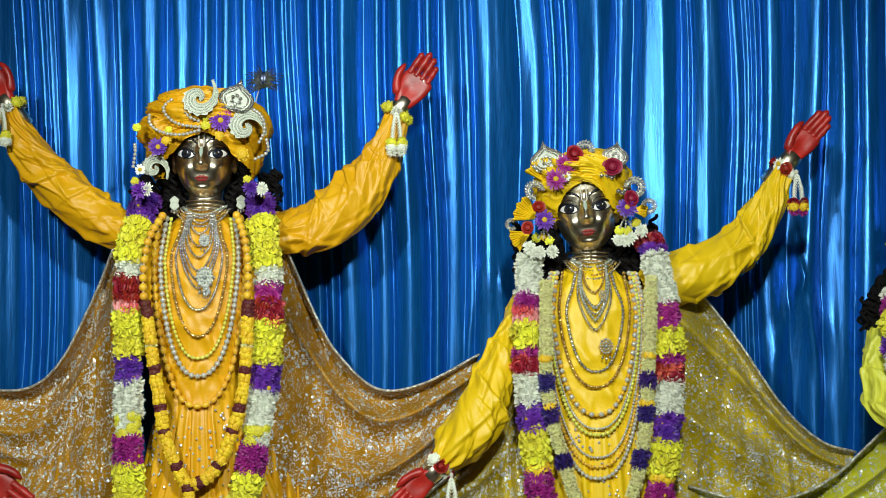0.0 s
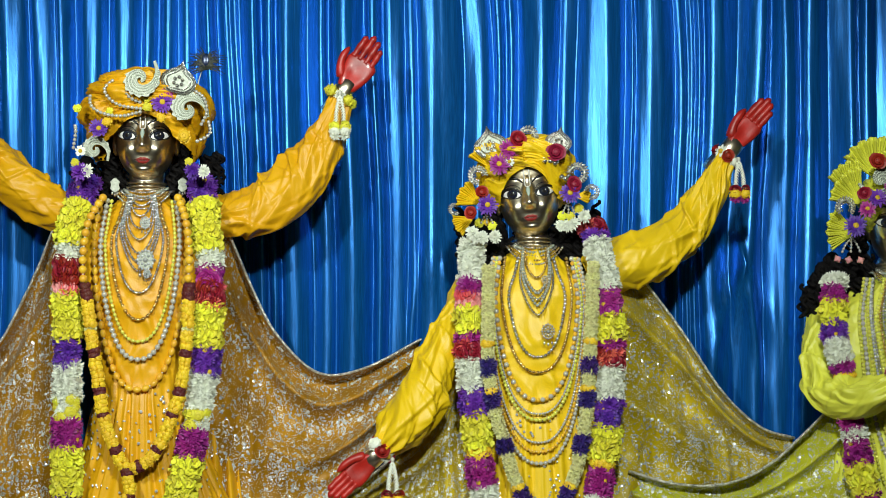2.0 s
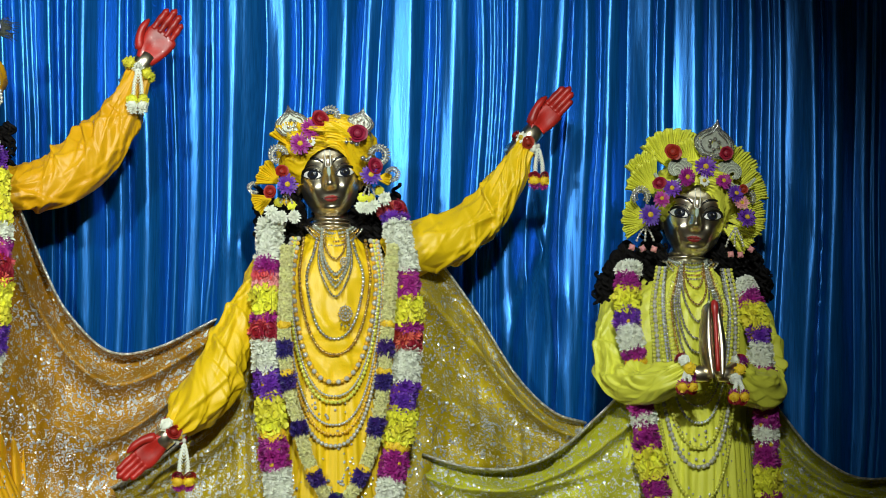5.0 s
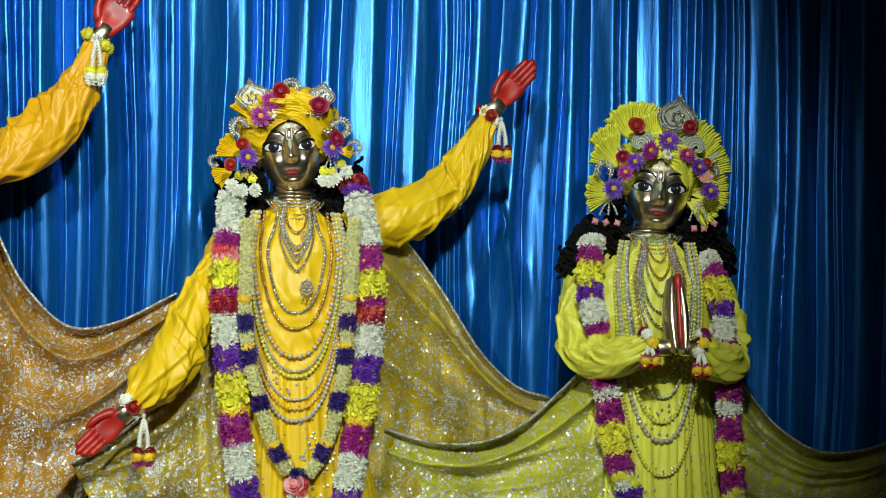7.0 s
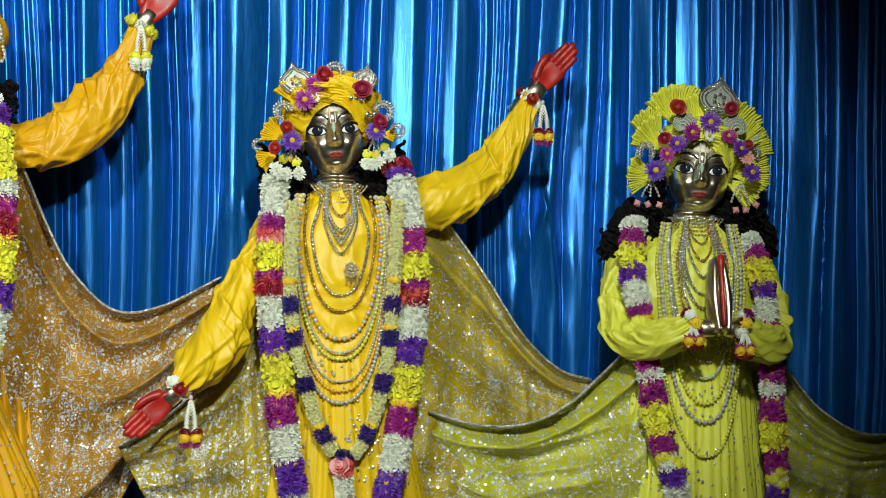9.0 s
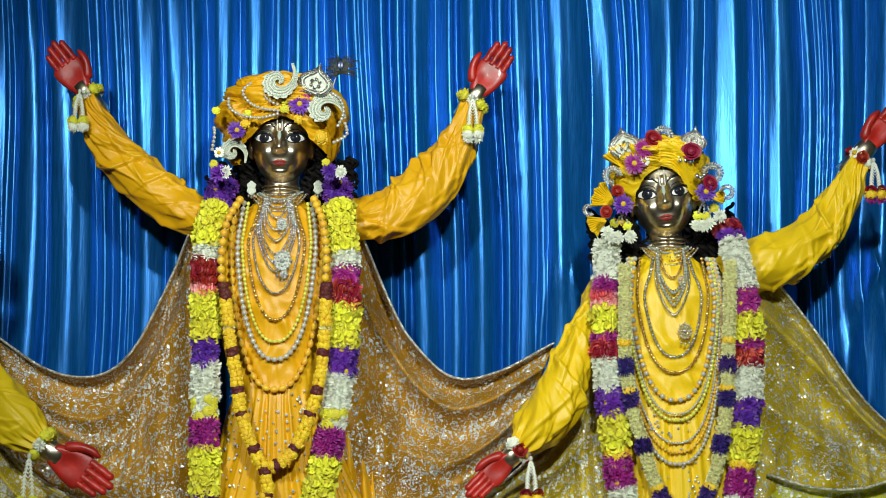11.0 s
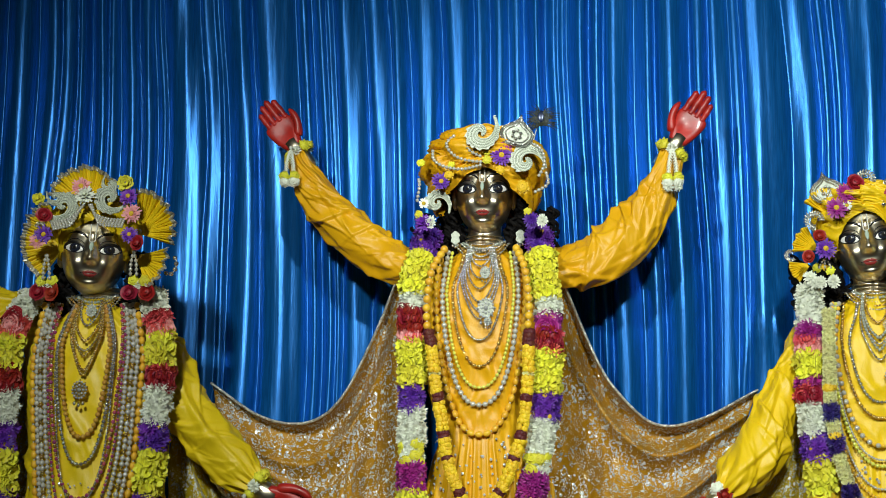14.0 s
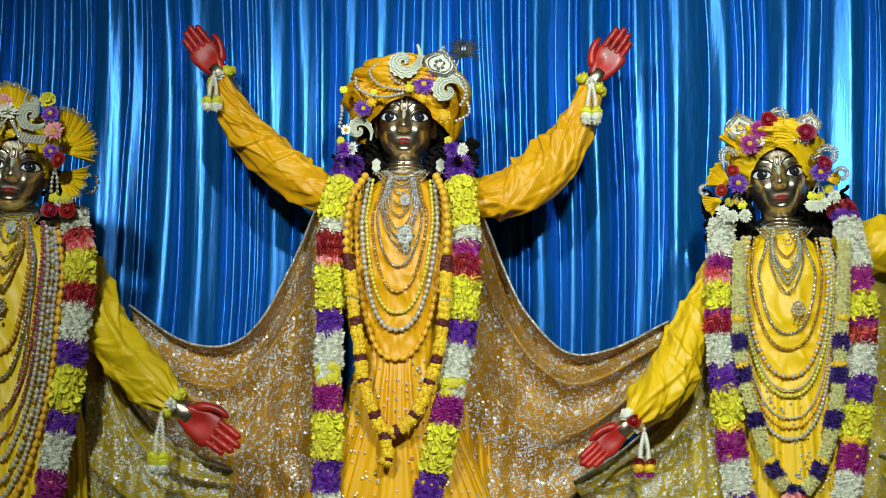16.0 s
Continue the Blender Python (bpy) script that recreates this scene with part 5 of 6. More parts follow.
def curls(label, spots, seed, r=0.022):
    """Black curls: short coiled locks, a mass on either side of the neck."""
    rng = random.Random(seed)
    g = thing("wig", label, "wig")
    mid = sum(s[0] for s in spots) / len(spots)
    for q in (-1, 1):
        b = Build()
        for x, y, z in [s for s in spots if (s[0] - mid) * q > 0]:
            b.ball((x, y + 0.01, z), (0.026, 0.02, 0.032), 8, 6)
            for _ in range(16):
                p = np.array((x + rng.gauss(0, 0.015), y + rng.gauss(0, 0.015), z + rng.gauss(0, 0.02)))
                ph, rad = rng.uniform(0, 6), r * rng.uniform(0.3, 0.6)
                path = [p + np.array((rad * math.cos(ph + t), rad * math.sin(ph + t) * 0.8, -0.006 * t)) for t in np.linspace(0, 9, 15)]
                b.tube(path, [0.0055] * 14 + [0.003], 6)
        tagged(part("side_lock", b, "hair", g), kind="stuff")
    return g


def feather(tip, root):
    """A peacock feather: shaft, eye and loose barbs."""
    g = thing("peacock_feather", "dark peacock feather standing behind the orange turban", "feather")
    part("shaft", Build().tube(spline([root, ((root[0] + tip[0]) / 2 - 0.01, root[1], (root[2] + tip[2]) / 2), tip], 10), 0.0018, 6), "stem", g)
    eye = Build().ball(tip, (0.014, 0.004, 0.02), 12, 8)
    part("eye_spot", eye, "feather_eye", g)
    rng = random.Random(6)
    b = Build()
    for k in range(120):
        a = rng.uniform(-2.3, 2.3)
        s = rng.uniform(0.025, 0.065)
        z0 = tip[2] - rng.uniform(0, 0.03)
        b.tube([(tip[0], tip[1], z0), (tip[0] + s * 0.6 * math.sin(a), tip[1] - 0.002, z0 + s * 0.5 * math.cos(a) + 0.005), (tip[0] + s * math.sin(a), tip[1], z0 + s * 0.75 * math.cos(a))], [0.0015, 0.0012, 0.0006], 4)
    tagged(part("vane", b, "feather", g), kind="stuff")


def earring(x, y, z):
    g = thing("earring", "silver openwork drop earring on the statue", "earring")
    out = [(x + 0.014 * math.sin(t) * (1 + 0.2 * math.cos(6 * t)), z + 0.022 * math.cos(t)) for t in np.linspace(0, 6.28, 24, endpoint=False)]
    part("plaque", Build().plate(out, y, 0.006), "pave", g)
    for k in (-1, 0, 1):
        part("drop_bead", bead_mesh("steel", 1.3), None, g, m=Matrix.Translation((x + k * 0.008, y, z - 0.028 + 0.004 * abs(k))) @ Matrix.Scale(0.004, 4))




# ---------------------------------------------------------------- first statue: headdress
turban("orange silk turban wound in soft folds", H1, "silk_orange", 0.186, 0.165, 2.622, 2.355, 3)
curls("black curled hair beside the statue's neck", [(q * x, y, z) for q in (-1, 1) for x, y, z in ((0.085, 0.0, 2.30), (0.10, 0.0, 2.33), (0.11, 0.01, 2.27), (0.10, 0.01, 2.40), (0.11, 0.01, 2.35), (0.125, 0.02, 2.30), (0.16, 0.03, 2.30), (0.19, 0.04, 2.28), (0.19, 0.05, 2.35))], 1)
paisley("pale beaded curl ornament on the orange turban", (0.012, 2.578), 0.058, radians(0), -1, -0.222, "pave")
spade("pale beaded pointed leaf ornament on the orange turban", (0.120, 2.566), 0.058, radians(14), -0.195, "pave")
paisley("pale beaded curl ornament on the orange turban", (0.150, 2.474), 0.056, radians(150), 1, -0.19, "pave")
paisley("pale beaded curl ornament on the orange turban", (-0.128, 2.364), 0.044, radians(170), 1, -0.14, "pave")
posy("an orange silk turban", [
    ("aster_purple", 0.072, -0.185, 2.505, 0.0336),
    ("aster_magenta", 0.092, -0.185, 2.543, 0.0263),
    ("lime_pompon", 0.032, -0.185, 2.543, 0.0161),
    ("lime_pompon", 0.029, -0.185, 2.516, 0.0146),
    ("lime_pompon", 0.028, -0.185, 2.49, 0.0146),
    ("pompon", 0.069, -0.185, 2.459, 0.0146),
    ("aster_purple", -0.11, -0.185, 2.428, 0.0292),
    ("pompon", -0.086, -0.185, 2.447, 0.0146),
    ("lime_pompon", -0.172, -0.185, 2.486, 0.0131),
    ("pompon", 0.135, -0.185, 2.406, 0.0204),
    ("lime_pompon", -0.079, -0.185, 2.478, 0.0117),
    ("daisy", -0.162, -0.185, 2.363, 0.0161),
    ("lime_pompon", -0.175, -0.185, 2.329, 0.0131),
    ("shag_purple", -0.163, -0.185, 2.303, 0.0292),
    ("shag_white", -0.144, -0.185, 2.306, 0.0219),
    ("shag_purple", 0.162, -0.185, 2.307, 0.0263),
    ("shag_white", 0.192, -0.185, 2.304, 0.0219),
    ("lime_pompon", 0.15, -0.185, 2.33, 0.0131),
], 81)
string("bead_string", "string of small white pearls on a turban", [(0.013, -0.182, 2.478), (-0.043, -0.197, 2.463), (-0.096, -0.202, 2.47), (-0.13, -0.197, 2.493), (-0.136, -0.182, 2.528)], "pearl", 0.0055, joined=False, cat="bead string")
string("bead_string", "string of small white pearls on a turban", [(0.015, -0.182, 2.486), (-0.044, -0.197, 2.493), (-0.078, -0.202, 2.513), (-0.092, -0.197, 2.543), (-0.068, -0.182, 2.572)], "pearl", 0.0055, joined=False, cat="bead string")
string("bead_string", "string of small white pearls on a turban", [(0.012, -0.182, 2.503), (-0.016, -0.2, 2.514), (-0.031, -0.2, 2.536), (-0.03, -0.182, 2.566)], "pearl", 0.0055, joined=False, cat="bead string")
string("bead_string", "string of small white pearls on a turban", [(0.158, -0.182, 2.543), (0.192, -0.2, 2.516), (0.202, -0.2, 2.474), (0.182, -0.182, 2.436)], "pearl", 0.0055, joined=False, cat="bead string")
string("bead_string", "string of small white pearls on a turban", [(0.205, -0.182, 2.452), (0.211, -0.202, 2.41), (0.168, -0.182, 2.389)], "pearl", 0.0055, joined=False, cat="bead string")
string("bead_string", "string of small white pearls on a turban", [(-0.178, -0.182, 2.44), (-0.173, -0.202, 2.413), (-0.183, -0.182, 2.367)], "pearl", 0.0055, joined=False, cat="bead string")
feather((0.182, -0.06, 2.652), (0.155, -0.04, 2.52))
earring(-0.08, -0.075, 2.276)
earring(0.118, -0.075, 2.277)

# first statue: necklaces
string("necklace", "long necklace of oval amber beads", hang(B1, 0.138, 2.23, 1.676, 2.6, 0.022), "amber", 0.0095, 2.05, 1.35, False, alt=None)
string("necklace", "necklace of round white pearls", hang(B1, 0.118, 2.225, 1.763, 2.5, 0.024), "pearl", 0.0085, 2.05, 1.0, False, alt=None)
string("necklace", "necklace of lime glass beads", hang(B1, 0.104, 2.22, 1.815, 2.4, 0.022), "lime_bead", 0.0055, 2.05, 1.2, False, alt=None)
string("necklace", "fine gold chain of oval links", hang(B1, 0.088, 2.215, 1.878, 2.2, 0.02), "gold", 0.0055, 2.05, 1.4, False, alt=None)
string("necklace", "necklace of small silver pearls", hang(B1, 0.075, 2.215, 1.956, 2.2, 0.02), "steel", 0.0048, 2.05, 1.0, False, alt=None)
string("necklace", "silver jewelled necklace over a silk robe", hang(B1, 0.07, 2.235, 2.019, 1.7, 0.022), "steel", 0.0042, 2.05, 1.0, True, alt=None)
string("necklace", "silver jewelled necklace over a silk robe", hang(B1, 0.062, 2.235, 2.07, 1.7, 0.022), "steel", 0.0042, 2.05, 1.0, True, alt=None)
string("necklace", "silver jewelled choker round the statue's neck", hang(B1, 0.055, 2.235, 2.145, 1.7, 0.022), "steel", 0.004, 2.05, 1.0, True, alt=None)
string("necklace", "silver jewelled choker round the statue's neck", hang(B1, 0.052, 2.235, 2.213, 1.7, 0.022), "steel", 0.004, 2.05, 1.0, True, alt=None)
string("necklace", "silver jewelled choker round the statue's neck", hang(B1, 0.05, 2.235, 2.232, 1.7, 0.022), "steel", 0.0045, 2.05, 1.0, True, alt=None)
string("necklace", "silver jewelled necklace over a silk robe", hang(B1, 0.066, 2.235, 2.043, 1.7, 0.022), "steel", 0.0045, 2.05, 1.0, True, alt=None)
string("necklace", "silver jewelled necklace over a silk robe", hang(B1, 0.058, 2.235, 2.111, 1.7, 0.022), "steel", 0.0042, 2.05, 1.0, True, alt=None)
string("necklace", "silver jewelled choker round the statue's neck", hang(B1, 0.053, 2.235, 2.182, 1.7, 0.022), "steel", 0.0042, 2.05, 1.0, True, alt=None)
pendant("pendant", "silver jewelled pendant on an orange robe", B1, 0.02, 2.051, 0.0365)
pendant("pendant", "silver jewelled pendant on an orange robe", B1, 0.016, 2.161, 0.0219)
pendant("pendant", "silver jewelled pendant on an orange robe", B1, 0.025, 2.011, 0.0161)
for q in (-1, 1):
    string("bead_string", "string of large round amber beads above a garland", [(q * 0.105, -0.10, 2.245), (q * 0.140, -0.165, 2.16), (q * 0.152, -0.18, 2.06), (q * 0.149, -0.185, 1.98)], "amber", 0.0125, cat="bead string")
garland("thin garland of yellow and maroon marigolds", [(-0.145, -0.185, 1.975), (-0.134, -0.185, 1.92), (-0.125, -0.185, 1.838), (-0.105, -0.185, 1.717), (-0.086, -0.185, 1.597), (-0.051, -0.185, 1.502), (-0.022, -0.185, 1.45), (-0.011, -0.185, 1.391), (-0.02, -0.185, 1.36)], [('B', 0.045), ('G', 0.075), ('L', 0.015), ('G', 0.05), ('B', 0.025), ('G', 0.085), ('B', 0.025), ('G', 0.05), ('B', 0.012), ('G', 0.09), ('B', 0.02), ('G', 0.05), ('B', 0.02)], 0.0125, 85)
garland("thin garland of yellow and maroon marigolds", [(0.153, -0.185, 1.975), (0.151, -0.185, 1.92), (0.148, -0.185, 1.833), (0.139, -0.185, 1.728), (0.118, -0.185, 1.635), (0.088, -0.185, 1.551), (0.045, -0.185, 1.479), (-0.006, -0.185, 1.451)], [('B', 0.045), ('G', 0.075), ('L', 0.015), ('G', 0.05), ('B', 0.025), ('G', 0.085), ('B', 0.025), ('G', 0.05), ('B', 0.012), ('G', 0.09), ('B', 0.02), ('G', 0.05), ('B', 0.02)], 0.0125, 86)


# ---------------------------------------------------------------- second statue: headdress
turban2 = turban("bright yellow silk turban wound crosswise", H2, "silk_yellow", 0.134, 0.15, 2.425, 2.205, 7)
curls("black curled hair beside the statue's neck", [(1.145 + q * x, y, z) for q in (-1, 1) for x, y, z in ((0.085, 0.0, 2.13), (0.10, 0.0, 2.10), (0.125, 0.0, 2.09), (0.15, 0.0, 2.10), (0.10, 0.01, 2.22), (0.115, 0.01, 2.17), (0.14, 0.01, 2.13), (0.17, 0.01, 2.15), (0.19, 0.03, 2.11), (0.20, 0.03, 2.18))], 2)
ruffle = fan(turban2, (1.028, 2.323), 0.0719, radians(-65), radians(25), "silk_yellow", 1, -0.1, 12, "")
ruffle = fan(turban2, (1.001, 2.219), 0.0756, radians(-95), radians(-25), "silk_yellow", 2, -0.08, 12, "")
ruffle = fan(turban2, (0.978, 2.18), 0.0643, radians(-150), radians(-85), "silk_yellow", 3, -0.06, 9, "")
ruffle = fan(turban2, (1.28, 2.243), 0.0454, radians(60), radians(120), "silk_yellow", 4, -0.06, 8, "")
spade("pale beaded pointed leaf ornament on the yellow turban", (1.025, 2.389), 0.0545, radians(-12), -0.12, "pave")
crescent("silver openwork curl ornament on the yellow turban", (1.133, 2.408), 0.0373, radians(20), -0.16)
spade("silver openwork leaf ornament on the yellow turban", (1.223, 2.393), 0.0439, radians(10), -0.16, "trim")
crescent("silver openwork curl ornament on the yellow turban", (1.281, 2.304), 0.0395, radians(50), -0.12)
crescent("silver openwork curl ornament on the yellow turban", (1.325, 2.251), 0.0288, radians(60), -0.1)
crescent("silver openwork curl ornament on the yellow turban", (0.989, 2.296), 0.0359, radians(-50), -0.13)
crescent("silver openwork curl ornament on the yellow turban", (0.922, 2.203), 0.023, radians(-90), -0.08)
posy("a yellow silk turban", [
    ("rose_red", 1.103, -0.175, 2.398, 0.0257),
    ("aster_magenta", 1.077, -0.175, 2.369, 0.0303),
    ("aster_magenta", 1.047, -0.175, 2.325, 0.0318),
    ("daisy", 1.077, -0.175, 2.333, 0.0151),
    ("rose_red", 1.213, -0.175, 2.36, 0.0272),
    ("rose_red", 1.266, -0.175, 2.266, 0.0242),
    ("aster_purple", 1.254, -0.175, 2.241, 0.0318),
    ("aster_purple", 1.012, -0.175, 2.206, 0.0318),
    ("rose_red", 0.996, -0.175, 2.243, 0.0197),
    ("rose_red", 0.964, -0.175, 2.183, 0.0197),
], 82)
posy("a string of ear flowers", [
    ("lime_pompon", 0.992, -0.12, 2.158, 0.0144),
    ("lime_pompon", 1.03, -0.12, 2.15, 0.0144),
    ("pompon", 1.012, -0.12, 2.161, 0.0113),
    ("shag_white", 0.971, -0.12, 2.131, 0.0227),
    ("shag_white", 1.0, -0.12, 2.116, 0.0227),
    ("shag_white", 1.038, -0.12, 2.118, 0.0227),
    ("shag_white", 0.982, -0.12, 2.115, 0.0197),
    ("lime_pompon", 1.235, -0.12, 2.177, 0.0151),
    ("lime_pompon", 1.259, -0.12, 2.177, 0.0136),
    ("lime_pompon", 1.284, -0.12, 2.199, 0.0151),
    ("shag_white", 1.235, -0.12, 2.151, 0.0227),
    ("shag_white", 1.268, -0.12, 2.159, 0.0227),
    ("shag_white", 1.3, -0.12, 2.178, 0.0227),
    ("shag_white", 1.253, -0.12, 2.148, 0.0212),
], 83)
string("bead_string", "string of small white buds below a flower", [(1.014, -0.13, 2.184), (1.002, -0.13, 2.169), (0.995, -0.13, 2.154)], "pearl", 0.004, joined=True, cat="bead string")
string("bead_string", "string of small white buds below a flower", [(1.014, -0.13, 2.184), (1.013, -0.13, 2.169), (1.013, -0.13, 2.154)], "pearl", 0.004, joined=True, cat="bead string")
string("bead_string", "string of small white buds below a flower", [(1.014, -0.13, 2.184), (1.025, -0.13, 2.169), (1.032, -0.13, 2.154)], "pearl", 0.004, joined=True, cat="bead string")
string("bead_string", "string of small white buds below a flower", [(1.254, -0.13, 2.22), (1.243, -0.13, 2.201), (1.235, -0.13, 2.182)], "pearl", 0.004, joined=True, cat="bead string")
string("bead_string", "string of small white buds below a flower", [(1.254, -0.13, 2.22), (1.254, -0.13, 2.201), (1.253, -0.13, 2.182)], "pearl", 0.004, joined=True, cat="bead string")
string("bead_string", "string of small white buds below a flower", [(1.254, -0.13, 2.22), (1.265, -0.13, 2.201), (1.272, -0.13, 2.182)], "pearl", 0.004, joined=True, cat="bead string")
string("bead_string", "cluster of silver beads on a turban", [(1.17, -0.165, 2.343), (1.192, -0.165, 2.347), (1.222, -0.165, 2.331)], "steel", 0.008, joined=False, cat="bead string")
string("bead_string", "cluster of silver beads on a turban", [(1.174, -0.168, 2.335), (1.196, -0.168, 2.335), (1.218, -0.168, 2.326)], "steel", 0.007, joined=False, cat="bead string")
string("bead_string", "cluster of silver beads on a turban", [(1.225, -0.16, 2.293), (1.244, -0.16, 2.285), (1.255, -0.16, 2.297)], "steel", 0.008, joined=False, cat="bead string")
string("bead_string", "cluster of silver beads on a turban", [(1.1, -0.16, 2.385), (1.118, -0.16, 2.381), (1.141, -0.16, 2.383)], "steel", 0.008, joined=False, cat="bead string")

# second statue: necklaces and inner garland
string("necklace", "necklace of silver beads", hang(B2, 0.088, 2.05, 1.765, 2.7, 0.02), "steel", 0.0058, 2.05, 1.0, False, alt=None)
string("necklace", "necklace of gold beads", hang(B2, 0.108, 2.05, 1.72, 2.7, 0.02), "gold", 0.0055, 2.05, 1.0, False, alt=None)
string("necklace", "necklace of crystal and amber beads", hang(B2, 0.125, 2.05, 1.64, 2.8, 0.021), "amber", 0.0065, 2.05, 1.0, False, alt=('pearl', 2, 1.2))
string("necklace", "necklace of lime pearl beads", hang(B2, 0.135, 2.05, 1.582, 2.9, 0.022), "lime_bead", 0.0062, 2.05, 1.0, False, alt=None)
string("necklace", "necklace of small seed pearls", hang(B2, 0.142, 2.05, 1.517, 3.0, 0.022), "pearl", 0.0042, 2.05, 1.0, False, alt=None)
string("necklace", "long necklace of white pearls", hang(B2, 0.15, 2.05, 1.457, 3.0, 0.024), "pearl", 0.0066, 2.05, 1.0, False, alt=None)
string("necklace", "silver jewelled necklace over a silk robe", hang(B2, 0.066, 2.078, 1.887, 1.6, 0.022), "steel", 0.0042, 2.05, 1.0, True, alt=None)
string("necklace", "silver jewelled necklace over a silk robe", hang(B2, 0.058, 2.078, 1.933, 1.6, 0.022), "steel", 0.004, 2.05, 1.0, True, alt=None)
string("necklace", "gold jewelled choker round the statue's neck", hang(B2, 0.054, 2.078, 1.998, 1.6, 0.022), "gold", 0.004, 2.05, 1.0, True, alt=None)
string("necklace", "gold jewelled necklace over a silk robe", hang(B2, 0.062, 2.078, 1.957, 1.6, 0.022), "gold", 0.004, 2.05, 1.0, True, alt=None)
pendant("pendant", "gold jewelled pendant on a yellow robe", B2, 1.189, 1.839, 0.0278, "gold")
pendant("pendant", "gold jewelled pendant on a yellow robe", B2, 1.184, 1.99, 0.0157, "gold")
garland("thin garland of cream and dark violet flowers", [(1.015, -0.165, 2.028), (1.012, -0.165, 1.882), (1.013, -0.165, 1.736), (1.031, -0.165, 1.607), (1.049, -0.165, 1.543), (1.076, -0.165, 1.443), (1.11, -0.165, 1.365), (1.143, -0.165, 1.309)], [('L', 0.22), ('G', 0.012), ('L', 0.045), ('N', 0.035), ('L', 0.045), ('G', 0.012), ('N', 0.045), ('L', 0.085), ('N', 0.05), ('L', 0.05)], 0.0145, 87)
garland("thin garland of cream and dark violet flowers", [(1.32, -0.165, 2.034), (1.313, -0.165, 1.886), (1.305, -0.165, 1.739), (1.296, -0.165, 1.608), (1.284, -0.165, 1.535), (1.265, -0.165, 1.442), (1.233, -0.165, 1.364), (1.198, -0.165, 1.308)], [('L', 0.22), ('G', 0.012), ('L', 0.045), ('N', 0.035), ('L', 0.045), ('G', 0.012), ('N', 0.045), ('L', 0.085), ('N', 0.05), ('L', 0.05)], 0.0145, 88)
for half, low, mm, r, word in ((0.146, 1.49, "amber", 0.0055, "clear amber beads"), (0.132, 1.60, "pearl", 0.0040, "seed pearls")):
    string("necklace", "necklace of " + word + " over a yellow robe", hang(B2, half, 2.05, low, 2.9, 0.023), mm, r, 2.05, 1.0, True)
for low in (1.95, 1.915):
    string("necklace", "silver crystal necklace in a point over a yellow robe", hang(B2, 0.066, 2.078, low, 1.35, 0.024), "pave", 0.0048, 2.05, 1.0, True)
garland("drop of pink and white flowers below a garland", [(1.168, -0.17, 1.324), (1.167, -0.17, 1.268), (1.166, -0.17, 1.204)], [('N', 0.03), ('C', 0.04), ('W', 0.06)], 0.022, 89)


# ---------------------------------------------------------------- third statue: headdress
turban3 = turban("lime silk headdress with pleated ruffles", H3, "silk_lime", 0.120, 0.145, 2.325, 2.12, 9)
curls("long black curled hair falling on the shoulders", [(2.262 + q * x, y, z) for q in (-1, 1) for x, y, z in ((0.085, 0.0, 2.03), (0.10, 0.0, 2.0), (0.13, 0.0, 2.0), (0.11, 0.01, 2.13), (0.12, 0.01, 2.06), (0.15, 0.01, 2.02), (0.19, 0.01, 2.05), (0.22, 0.01, 2.02), (0.235, 0.02, 1.99), (0.255, 0.03, 1.95), (0.18, 0.02, 1.98))], 3)
ruffle = fan(turban3, (2.195, 2.291), 0.1251, radians(-60), radians(45), "silk_lime", 20, -0.06, 22, "")
ruffle = fan(turban3, (2.245, 2.28), 0.1033, radians(-55), radians(65), "silk_lime", 21, -0.11, 20, "")
ruffle = fan(turban3, (2.148, 2.217), 0.110, radians(-85), radians(-5), "silk_lime", 22, -0.06, 18, "")
ruffle = fan(turban3, (2.130, 2.135), 0.100, radians(-125), radians(-45), "silk_lime", 23, -0.05, 16, "")
ruffle = fan(turban3, (2.33, 2.246), 0.1332, radians(-10), radians(65), "silk_lime", 24, -0.07, 18, "")
ruffle = fan(turban3, (2.355, 2.206), 0.1211, radians(25), radians(90), "silk_lime", 25, -0.08, 16, "")
ruffle = fan(turban3, (2.351, 2.148), 0.1211, radians(55), radians(115), "silk_lime", 26, -0.07, 16, "")
ruffle = fan(turban3, (2.347, 2.132), 0.108, radians(95), radians(150), "silk_lime", 27, -0.06, 14, "")
ruffle = fan(turban3, (2.132, 2.241), 0.108, radians(-60), radians(0), "silk_lime", 28, -0.05, 14, "")
spade("silver beaded pointed leaf ornament on ruffles", (2.296, 2.367), 0.0711, radians(8), -0.15, "pave")
paisley("silver beaded curl ornament on the lime headdress", (2.163, 2.286), 0.060, radians(-60), 1, -0.165, "pave")
paisley("silver beaded curl ornament on the lime headdress", (2.195, 2.303), 0.0363, radians(20), 1, -0.16, "pave")
paisley("silver beaded curl ornament on the lime headdress", (2.362, 2.280), 0.060, radians(60), -1, -0.165, "pave")
paisley("silver beaded curl ornament on the lime headdress", (2.313, 2.298), 0.0339, radians(-20), 1, -0.16, "pave")
crescent("silver beaded curl ornament on the lime headdress", (2.077, 2.203), 0.0369, radians(0), -0.12)
crescent("silver beaded curl ornament on the lime headdress", (2.411, 2.207), 0.0345, radians(0), -0.12)
